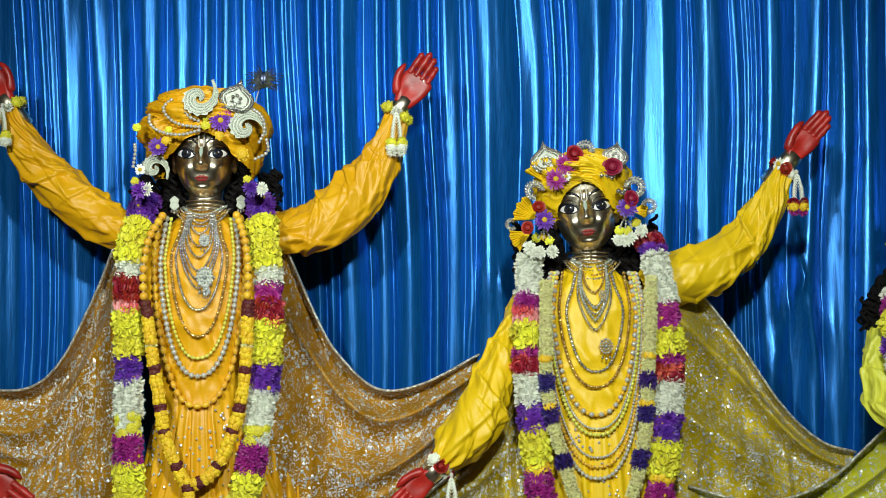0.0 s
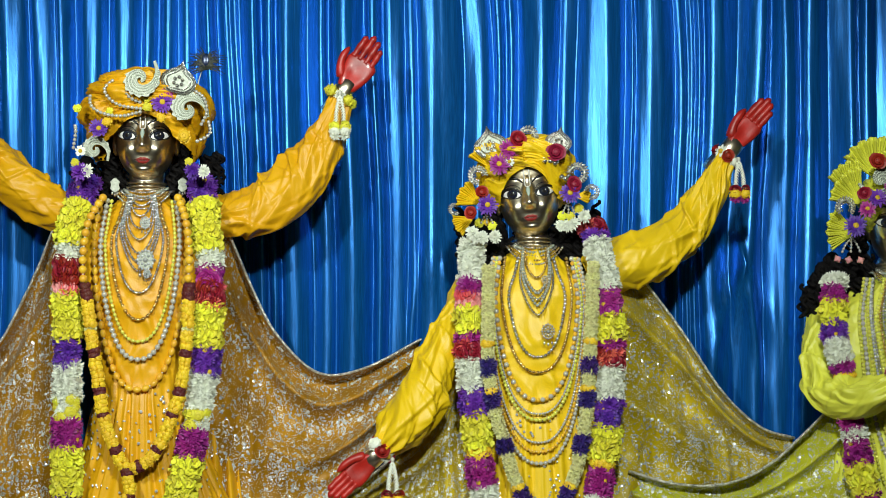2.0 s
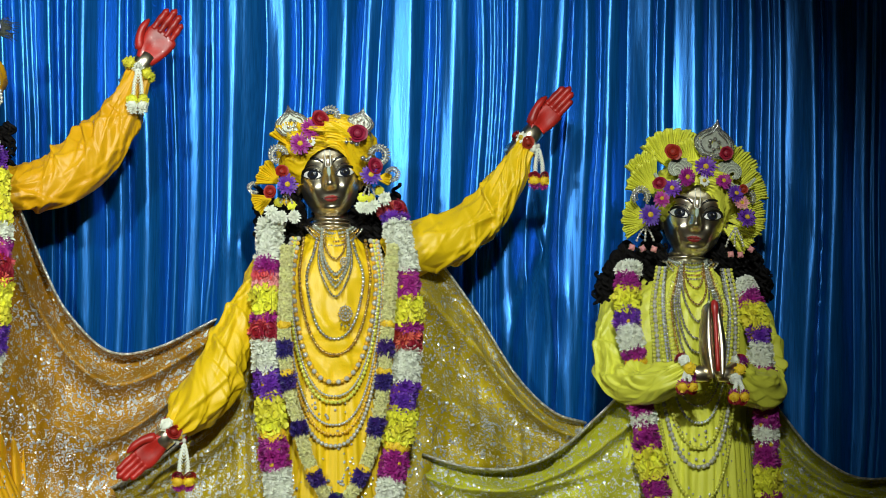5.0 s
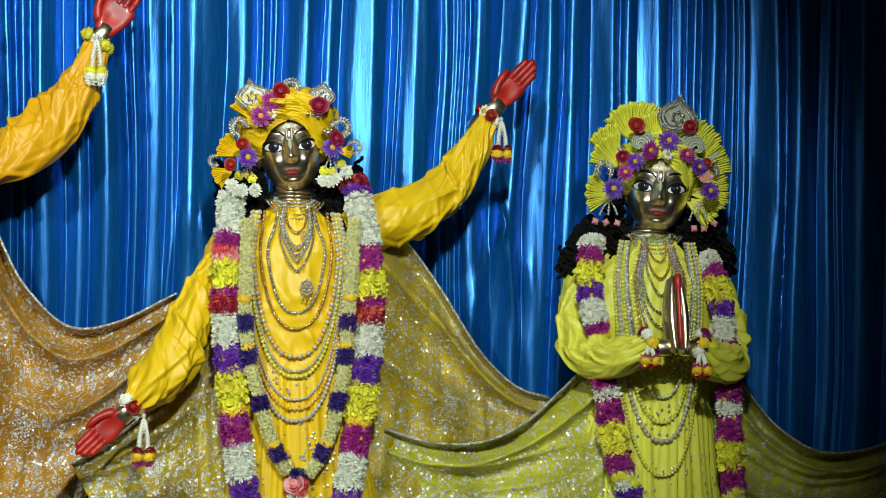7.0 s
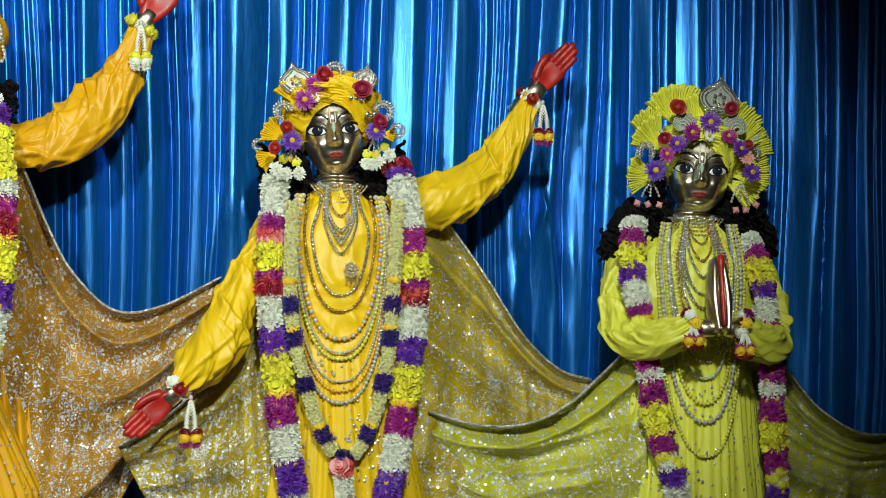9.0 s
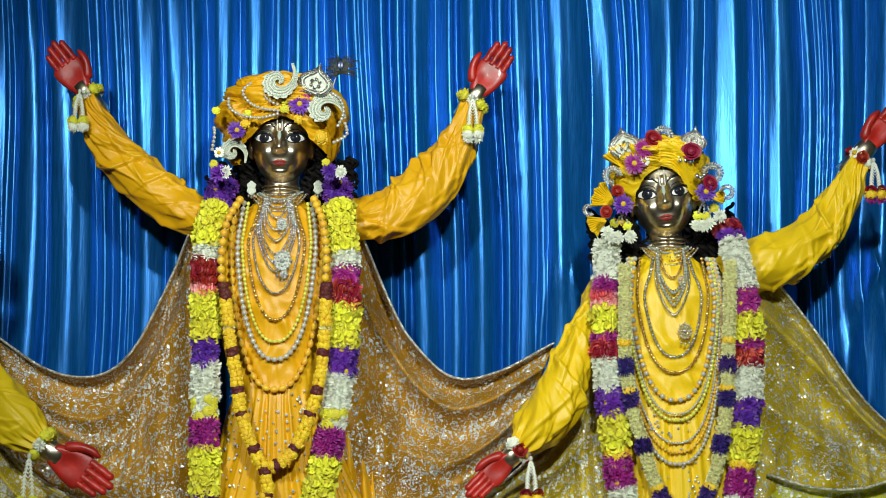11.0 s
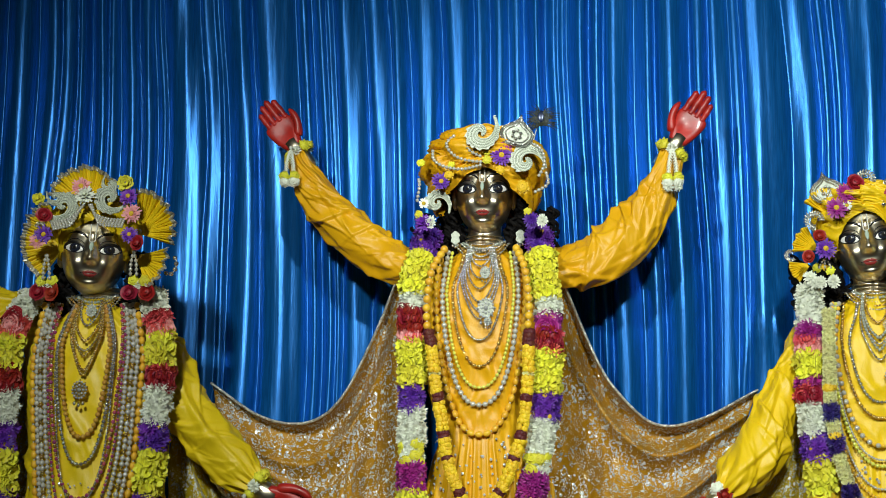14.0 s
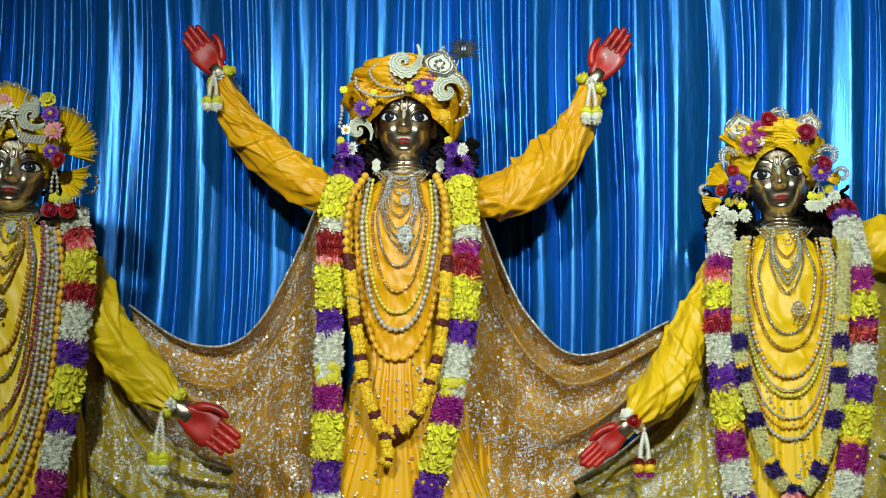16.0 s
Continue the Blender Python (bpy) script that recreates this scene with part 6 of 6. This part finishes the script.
posy("a lime ruffled headdress", [
    ("aster_purple", 2.258, -0.185, 2.291, 0.0339),
    ("aster_magenta", 2.2, -0.185, 2.259, 0.0307),
    ("daisy", 2.254, -0.185, 2.25, 0.0178),
    ("aster_magenta", 2.314, -0.185, 2.251, 0.0258),
    ("aster_purple", 2.153, -0.185, 2.224, 0.0291),
    ("aster_magenta", 2.123, -0.185, 2.192, 0.0258),
    ("aster_purple", 2.088, -0.185, 2.143, 0.0339),
    ("rose_red", 2.157, -0.185, 2.333, 0.0242),
    ("rose_red", 2.322, -0.185, 2.334, 0.021),
    ("rose_red", 2.115, -0.185, 2.239, 0.0194),
    ("aster_purple", 2.353, -0.185, 2.214, 0.0275),
    ("aster_pink", 2.372, -0.185, 2.187, 0.0226),
    ("aster_purple", 2.387, -0.185, 2.143, 0.0307),
    ("rose_red", 2.376, -0.185, 2.227, 0.0145),
], 84)
posy("a string of ear flowers", [
    ("bud", 2.046, -0.13, 2.049, 0.0178),
    ("bud", 2.079, -0.13, 2.046, 0.0178),
    ("bud", 2.115, -0.13, 2.045, 0.0178),
    ("bud", 2.355, -0.13, 2.033, 0.0178),
    ("bud", 2.385, -0.13, 2.033, 0.0178),
    ("bud", 2.419, -0.13, 2.05, 0.0178),
], 90)
string("bead_string", "string of small white buds below a flower", [(2.088, -0.14, 2.114), (2.069, -0.14, 2.09), (2.057, -0.14, 2.065)], "pearl", 0.0045, joined=True, cat="bead string")
string("bead_string", "string of small white buds below a flower", [(2.088, -0.14, 2.114), (2.086, -0.14, 2.09), (2.084, -0.14, 2.066)], "pearl", 0.0045, joined=True, cat="bead string")
string("bead_string", "string of small white buds below a flower", [(2.088, -0.14, 2.114), (2.103, -0.14, 2.091), (2.113, -0.14, 2.067)], "pearl", 0.0045, joined=True, cat="bead string")
string("bead_string", "string of small white buds below a flower", [(2.368, -0.14, 2.116), (2.348, -0.14, 2.085), (2.336, -0.14, 2.054)], "pearl", 0.0045, joined=True, cat="bead string")
string("bead_string", "string of small white buds below a flower", [(2.368, -0.14, 2.116), (2.365, -0.14, 2.086), (2.364, -0.14, 2.055)], "pearl", 0.0045, joined=True, cat="bead string")
string("bead_string", "string of small white buds below a flower", [(2.368, -0.14, 2.116), (2.383, -0.14, 2.086), (2.393, -0.14, 2.056)], "pearl", 0.0045, joined=True, cat="bead string")

# third statue: necklaces
string("necklace", "necklace of silver crystal beads", hang(B3, 0.062, 1.985, 1.779, 2.4, 0.02), "steel", 0.005, 2.05, 1.0, True, alt=None)
string("necklace", "necklace of silver crystal beads", hang(B3, 0.075, 1.985, 1.695, 2.6, 0.02), "steel", 0.0055, 2.05, 1.0, True, alt=None)
string("necklace", "necklace of lime glass beads", hang(B3, 0.09, 1.985, 1.611, 2.8, 0.02), "lime_bead", 0.0065, 2.05, 1.0, False, alt=None)
string("necklace", "necklace of silver crystal beads", hang(B3, 0.102, 1.985, 1.577, 2.8, 0.021), "steel", 0.0055, 2.05, 1.0, True, alt=None)
string("necklace", "necklace of lime glass beads", hang(B3, 0.115, 1.985, 1.451, 3.0, 0.021), "lime_bead", 0.006, 2.05, 1.0, False, alt=None)
string("necklace", "long necklace of white pearls", hang(B3, 0.128, 1.985, 1.396, 3.0, 0.022), "pearl", 0.0072, 2.05, 1.0, False, alt=None)
string("necklace", "long necklace of gold seed beads", hang(B3, 0.138, 1.985, 1.295, 3.0, 0.024), "lime_bead", 0.0055, 2.05, 1.0, False, alt=None)
string("necklace", "necklace of silver crystal beads", hang(B3, 0.068, 1.985, 1.737, 2.5, 0.022), "steel", 0.005, 2.05, 1.0, True, alt=None)
string("necklace", "necklace of gold seed beads", hang(B3, 0.083, 1.985, 1.653, 2.7, 0.022), "gold", 0.005, 2.05, 1.0, True, alt=None)
string("necklace", "necklace of silver crystal beads", hang(B3, 0.108, 1.985, 1.527, 2.9, 0.024), "sequin", 0.005, 2.05, 1.0, True, alt=None)
string("necklace", "necklace of gold seed beads", hang(B3, 0.096, 1.985, 1.594, 2.8, 0.024), "lime_bead", 0.005, 2.05, 1.0, True, alt=None)
string("necklace", "gold jewelled choker round the statue's neck", hang(B3, 0.052, 1.998, 1.931, 1.6, 0.02), "gold", 0.004, 2.05, 1.0, True, alt=None)
string("necklace", "gold jewelled necklace over a silk robe", hang(B3, 0.056, 1.998, 1.881, 1.6, 0.02), "gold", 0.0045, 2.05, 1.0, True, alt=None)
string("necklace", "silver jewelled necklace over a silk robe", hang(B3, 0.058, 1.998, 1.83, 1.6, 0.02), "steel", 0.0045, 2.05, 1.0, True, alt=None)


# ---------------------------------------------------------------- far statue: headdress
turban0 = turban("golden silk headdress with pleated fans", H0, "silk_gold", 0.118, 0.145, 2.372, 2.17, 11)
curls("black curled hair beside the statue's neck", [(-1.113 + q * x, -0.32, z) for q in (-1, 1) for x, z in ((0.085, 2.07), (0.10, 2.05), (0.11, 2.18), (0.12, 2.12), (0.13, 2.08), (0.145, 2.1))], 4)
ruffle = fan(turban0, (-1.119, 2.328), 0.1082, radians(-75), radians(65), "silk_gold", 30, -0.43, 24, "")
fan(ruffle, (-1.119, 2.328), 0.1114, radians(-75), radians(65), "trim", 30, -0.434, 24, "gold lace edge", 0.3, "lace_edge", 0.90)
ruffle = fan(turban0, (-0.968, 2.247), 0.1201, radians(0), radians(110), "silk_gold", 31, -0.42, 26, "")
fan(ruffle, (-0.968, 2.247), 0.1237, radians(0), radians(110), "trim", 31, -0.424, 26, "gold lace edge", 0.3, "lace_edge", 0.90)
ruffle = fan(turban0, (-1.186, 2.218), 0.1152, radians(-150), radians(-60), "silk_gold", 32, -0.42, 18, "")
fan(ruffle, (-1.186, 2.218), 0.1187, radians(-150), radians(-60), "trim", 32, -0.424, 18, "gold lace edge", 0.3, "lace_edge", 0.90)
ruffle = fan(turban0, (-0.969, 2.177), 0.1047, radians(80), radians(155), "silk_gold", 33, -0.43, 14, "")
fan(ruffle, (-0.969, 2.177), 0.1078, radians(80), radians(155), "trim", 33, -0.434, 14, "gold lace edge", 0.3, "lace_edge", 0.90)
ruffle = fan(turban0, (-1.191, 2.24), 0.1117, radians(-75), radians(-25), "silk_gold", 34, -0.41, 12, "")
fan(ruffle, (-1.191, 2.24), 0.1151, radians(-75), radians(-25), "trim", 34, -0.414, 12, "gold lace edge", 0.3, "lace_edge", 0.90)
paisley("silver and pearl curl ornament on the golden headdress", (-1.168, 2.318), 0.0503, radians(-75), 1, -0.52, "pave")
paisley("silver and pearl curl ornament on the golden headdress", (-1.013, 2.337), 0.0503, radians(70), -1, -0.52, "pave")
paisley("silver and pearl curl ornament on the golden headdress", (-1.192, 2.348), 0.0279, radians(-20), 1, -0.5, "pave")
paisley("silver and pearl curl ornament on the golden headdress", (-1.03, 2.382), 0.0279, radians(10), 1, -0.49, "pave")
crescent("silver and pearl curl ornament on the golden headdress", (-1.257, 2.264), 0.0225, radians(0), -0.44)
posy("a golden ruffled headdress", [
    ("shag_white", -1.09, -0.53, 2.338, 0.0321),
    ("aster_pink", -1.104, -0.53, 2.365, 0.0293),
    ("aster_pink", -0.951, -0.53, 2.282, 0.0293),
    ("aster_purple", -1.209, -0.53, 2.227, 0.0279),
    ("aster_pink", -1.228, -0.53, 2.209, 0.0251),
    ("aster_purple", -0.963, -0.53, 2.333, 0.0279),
    ("aster_purple", -0.956, -0.53, 2.222, 0.0251),
    ("rose_red", -1.21, -0.53, 2.283, 0.0223),
    ("rose_red", -0.932, -0.53, 2.197, 0.0223),
    ("ruffle", -0.973, -0.53, 2.373, 0.0251),
    ("ruffle", -1.23, -0.53, 2.332, 0.0195),
], 91)
posy("a string of ear flowers", [
    ("lime_pompon", -1.238, -0.46, 2.102, 0.0168),
    ("lime_pompon", -1.206, -0.46, 2.103, 0.0168),
    ("shag_white", -1.237, -0.46, 2.097, 0.0154),
    ("shag_white", -1.21, -0.46, 2.092, 0.0154),
    ("rose_red", -1.247, -0.46, 2.072, 0.0251),
    ("rose_red", -1.204, -0.46, 2.07, 0.0251),
    ("lime_pompon", -0.962, -0.46, 2.1, 0.0168),
    ("lime_pompon", -0.93, -0.46, 2.099, 0.0168),
    ("shag_white", -0.951, -0.46, 2.088, 0.0154),
    ("rose_red", -0.972, -0.46, 2.065, 0.0251),
    ("rose_red", -0.92, -0.46, 2.065, 0.0265),
], 92)
string("bead_string", "swag of small white pearls on a headdress", [(-1.092, -0.525, 2.315), (-1.117, -0.534, 2.283), (-1.154, -0.534, 2.265), (-1.196, -0.525, 2.266)], "pearl", 0.0042, joined=False, cat="bead string")
string("bead_string", "swag of small white pearls on a headdress", [(-1.082, -0.525, 2.315), (-1.056, -0.534, 2.283), (-1.018, -0.534, 2.268), (-0.969, -0.525, 2.267)], "pearl", 0.0042, joined=False, cat="bead string")
string("bead_string", "swag of small white pearls on a headdress", [(-1.094, -0.525, 2.315), (-1.119, -0.534, 2.276), (-1.155, -0.534, 2.26), (-1.193, -0.525, 2.26)], "pearl", 0.0042, joined=False, cat="bead string")
string("bead_string", "swag of small white pearls on a headdress", [(-1.08, -0.525, 2.315), (-1.054, -0.534, 2.277), (-1.016, -0.534, 2.262), (-0.971, -0.525, 2.262)], "pearl", 0.0042, joined=False, cat="bead string")
string("bead_string", "swag of small white pearls on a headdress", [(-1.096, -0.525, 2.315), (-1.121, -0.534, 2.27), (-1.157, -0.534, 2.255), (-1.191, -0.525, 2.254)], "pearl", 0.0042, joined=False, cat="bead string")
string("bead_string", "swag of small white pearls on a headdress", [(-1.077, -0.525, 2.315), (-1.051, -0.534, 2.27), (-1.014, -0.534, 2.257), (-0.973, -0.525, 2.256)], "pearl", 0.0042, joined=False, cat="bead string")
string("bead_string", "swag of small white pearls on a headdress", [(-1.099, -0.525, 2.315), (-1.123, -0.534, 2.263), (-1.158, -0.534, 2.25), (-1.188, -0.525, 2.248)], "pearl", 0.0042, joined=False, cat="bead string")
string("bead_string", "swag of small white pearls on a headdress", [(-1.075, -0.525, 2.315), (-1.049, -0.534, 2.263), (-1.013, -0.534, 2.252), (-0.975, -0.525, 2.251)], "pearl", 0.0042, joined=False, cat="bead string")
string("bead_string", "swag of small white pearls on a headdress", [(-1.101, -0.525, 2.316), (-1.125, -0.534, 2.256), (-1.159, -0.534, 2.245), (-1.186, -0.525, 2.242)], "pearl", 0.0042, joined=False, cat="bead string")
string("bead_string", "swag of small white pearls on a headdress", [(-1.073, -0.525, 2.315), (-1.046, -0.534, 2.256), (-1.011, -0.534, 2.247), (-0.977, -0.525, 2.246)], "pearl", 0.0042, joined=False, cat="bead string")
string("bead_string", "string of small white buds below a flower", [(-1.219, -0.475, 2.181), (-1.226, -0.475, 2.144), (-1.227, -0.475, 2.104)], "pearl", 0.006, joined=True, cat="bead string")
string("bead_string", "string of small white buds below a flower", [(-1.219, -0.475, 2.181), (-1.211, -0.475, 2.144), (-1.207, -0.475, 2.103)], "pearl", 0.006, joined=True, cat="bead string")
string("bead_string", "string of small white buds below a flower", [(-0.958, -0.475, 2.188), (-0.966, -0.475, 2.151), (-0.967, -0.475, 2.111)], "pearl", 0.006, joined=True, cat="bead string")
string("bead_string", "string of small white buds below a flower", [(-0.958, -0.475, 2.188), (-0.951, -0.475, 2.151), (-0.948, -0.475, 2.11)], "pearl", 0.006, joined=True, cat="bead string")
string("bead_string", "beaded silver earring hanging from a fan", [(-0.885, -0.42, 2.131), (-0.868, -0.42, 2.122), (-0.852, -0.42, 2.138), (-0.849, -0.42, 2.16), (-0.857, -0.42, 2.178)], "steel", 0.007, joined=False, cat="bead string")

# far statue: necklaces
string("necklace", "necklace of dark silver beads", hang(B0, 0.086, 2.03, 1.578, 2.8, 0.022), "steel", 0.0062, 2.05, 1.0, False, alt=None)
string("necklace", "necklace of brown wooden beads", hang(B0, 0.074, 2.03, 1.655, 2.8, 0.02), "wood_bead", 0.0075, 2.05, 1.0, False, alt=None)
string("necklace", "long necklace of small coloured gems", hang(B0, 0.106, 2.035, 1.482, 3.0, 0.02), "gem", 0.006, 2.05, 1.0, False, alt=('gold', 2, 0.9))
string("necklace", "long necklace of white pearls", hang(B0, 0.124, 2.035, 1.339, 3.2, 0.024), "pearl", 0.0070, 2.05, 1.0, False, alt=None)
string("necklace", "long necklace of white and gold pearls", hang(B0, 0.138, 2.035, 1.276, 3.2, 0.026), "pearl", 0.008, 2.05, 1.0, False, alt=('gold', 3, 0.9))
string("necklace", "long necklace of white pearls", hang(B0, 0.15, 2.035, 1.229, 3.2, 0.028), "pearl", 0.0075, 2.05, 1.0, False, alt=None)
string("necklace", "long necklace of oval amber beads", hang(B0, 0.164, 2.035, 1.183, 3.2, 0.03), "amber", 0.0095, 2.05, 1.3, False, alt=None)
string("necklace", "silver necklace of fine beads", hang(B0, 0.09, 2.03, 1.463, 2.8, 0.022), "steel", 0.004, 2.05, 1.0, True, alt=None)
string("necklace", "gold jewelled necklace over a silk robe", hang(B0, 0.055, 2.04, 1.845, 1.6, 0.022), "gold", 0.005, 2.05, 1.0, True, alt=None)
string("necklace", "silver jewelled necklace over a silk robe", hang(B0, 0.055, 2.04, 1.902, 1.8, 0.022), "steel", 0.0045, 2.05, 1.0, True, alt=None)
string("necklace", "silver jewelled choker round the statue's neck", hang(B0, 0.05, 2.045, 1.976, 1.6, 0.022), "steel", 0.0045, 2.05, 1.0, True, alt=None)
for low in (1.93, 1.885, 1.83):
    string("necklace", "pale gold crystal necklace over a golden robe", hang(B0, 0.066, 2.045, low, 1.35, 0.024), "gold", 0.0052, 2.05, 1.0, True)
string("necklace", "long necklace of small coloured gems", hang(B0, 0.114, 2.035, 1.40, 3.1, 0.022), "gem", 0.0050, alt=("steel", 2, 1.0))
pendant("pendant", "gold jewelled pendant on a golden robe", B0, -1.11, 1.788, 0.032, "gold")
pendant("pendant", "silver jewelled choker plaque", B0, -1.098, 2.021, 0.022)


# ---------------------------------------------------------------- flower bracelets
def bracelet(label, c, axis, radius, kinds, drop, seed, size=0.019):
    """A ring of blooms round a wrist, with a hanging tassel: drop holds x, y, z of its top, its length and its blooms."""
    rng = random.Random(seed)
    g = thing("flower_bracelet", label, "bracelet", group="flower bracelets")
    ax = Vector(axis).normalized()
    a = ax.cross(Vector((0, 1, 0.01))).normalized()
    b2 = ax.cross(a)
    ring = [Vector(c) + radius * (math.cos(t) * a + math.sin(t) * b2) for t in np.linspace(0, 6.283, 25)]
    part("cord", Build().tube([tuple(p) for p in ring], 0.004, 6), "stem", g)
    n = max(7, int(6.283 * radius / (size * 1.35)))
    for k in range(n):
        t = 6.283 * k / n
        o = math.cos(t) * a + math.sin(t) * b2
        put_flower(g, kinds[k % len(kinds)], Vector(c) + o * radius, o + ax * rng.uniform(-0.3, 0.3), size * rng.uniform(0.9, 1.15), rng)
    x, y, z, ln, blooms = drop
    for q in (-1, 1):
        path = spline([(x, y, z), (x + q * 0.010, y - 0.008, z - ln * 0.4), (x + q * 0.012, y - 0.006, z - ln * 0.7)], 12)
        bd = Build().tube(path, 0.0022, 5)
        for p in path[1:-1]:
            for s in (-1, 1):
                bd.tube([p, p + np.array((s * 0.007, -0.003, -0.008))], [0.003, 0.0012], 5)
        buds = part("bud_string", bd, "p_white", g, "string of small white buds")
        for i, kind in enumerate(blooms):
            put_flower(buds, kind, (x + q * 0.014, y - 0.012, z - ln * (0.70 + 0.30 * (i + 0.5) / len(blooms))), (q * 0.4, -1, -0.5), size * 0.95, rng)
    part("tie", Build().ball((x, y, z), (0.006, 0.006, 0.008), 8, 6), "stem", g)


YW = ("lime_pompon", "lime_pompon", "shag_white")
RW = ("rose_red", "daisy", "rose_red", "pompon_white", "rose_red")
bracelet("bracelet of lime and white flowers on a raised wrist", (0.579, 0.05, 2.560), (0.11, 0, 0.17), 0.036, YW, (0.580, -0.012, 2.560, 0.135, ("lime_pompon", "pompon_white", "shag_white")), 201)
bracelet("bracelet of lime and white flowers on a raised wrist", (-0.600, 0.05, 2.584), (-0.12, 0, 0.16), 0.036, YW, (-0.612, -0.012, 2.585, 0.120, ("lime_pompon", "pompon_white")), 202)
bracelet("bracelet of red and white flowers on a raised wrist", (1.757, 0.05, 2.374), (0.13, 0, 0.15), 0.034, RW, (1.785, -0.01, 2.36, 0.125, ("rose_red", "pompon", "shag_magenta")), 203)
bracelet("bracelet of red and white flowers on a lowered wrist", (0.705, -0.17, 1.500), (-0.13, 0, -0.13), 0.034, RW, (0.735, -0.22, 1.475, 0.13, ("rose_red", "pompon", "shag_magenta")), 204)
bracelet("bracelet of lime flowers on a lowered wrist", (-0.615, -0.34, 1.520), (0.17, 0, -0.11), 0.036, YW, (-0.64, -0.385, 1.49, 0.16, ("lime_pompon", "lime_pompon", "pompon_white")), 205)
bracelet("bracelet of red, white and yellow flowers at pressed palms", (2.165, -0.285, 1.690), (0.6, 0, 0.3), 0.034, ("rose_red", "pompon_white", "pompon", "shag_magenta"), (2.155, -0.32, 1.690, 0.06, ("shag_magenta", "pompon", "rose_red")), 206)
bracelet("bracelet of red, white and yellow flowers at pressed palms", (2.318, -0.285, 1.690), (-0.6, 0, 0.3), 0.034, ("rose_red", "pompon_white", "pompon", "shag_magenta"), (2.31, -0.32, 1.672, 0.07, ("shag_magenta", "pompon", "rose_red")), 207)
bracelet("bracelet of lime flowers on a raised wrist", (-1.855, -0.26, 2.43), (-0.11, 0, 0.16), 0.036, YW, (-1.86, -0.31, 2.42, 0.12, ("lime_pompon", "pompon_white")), 208)
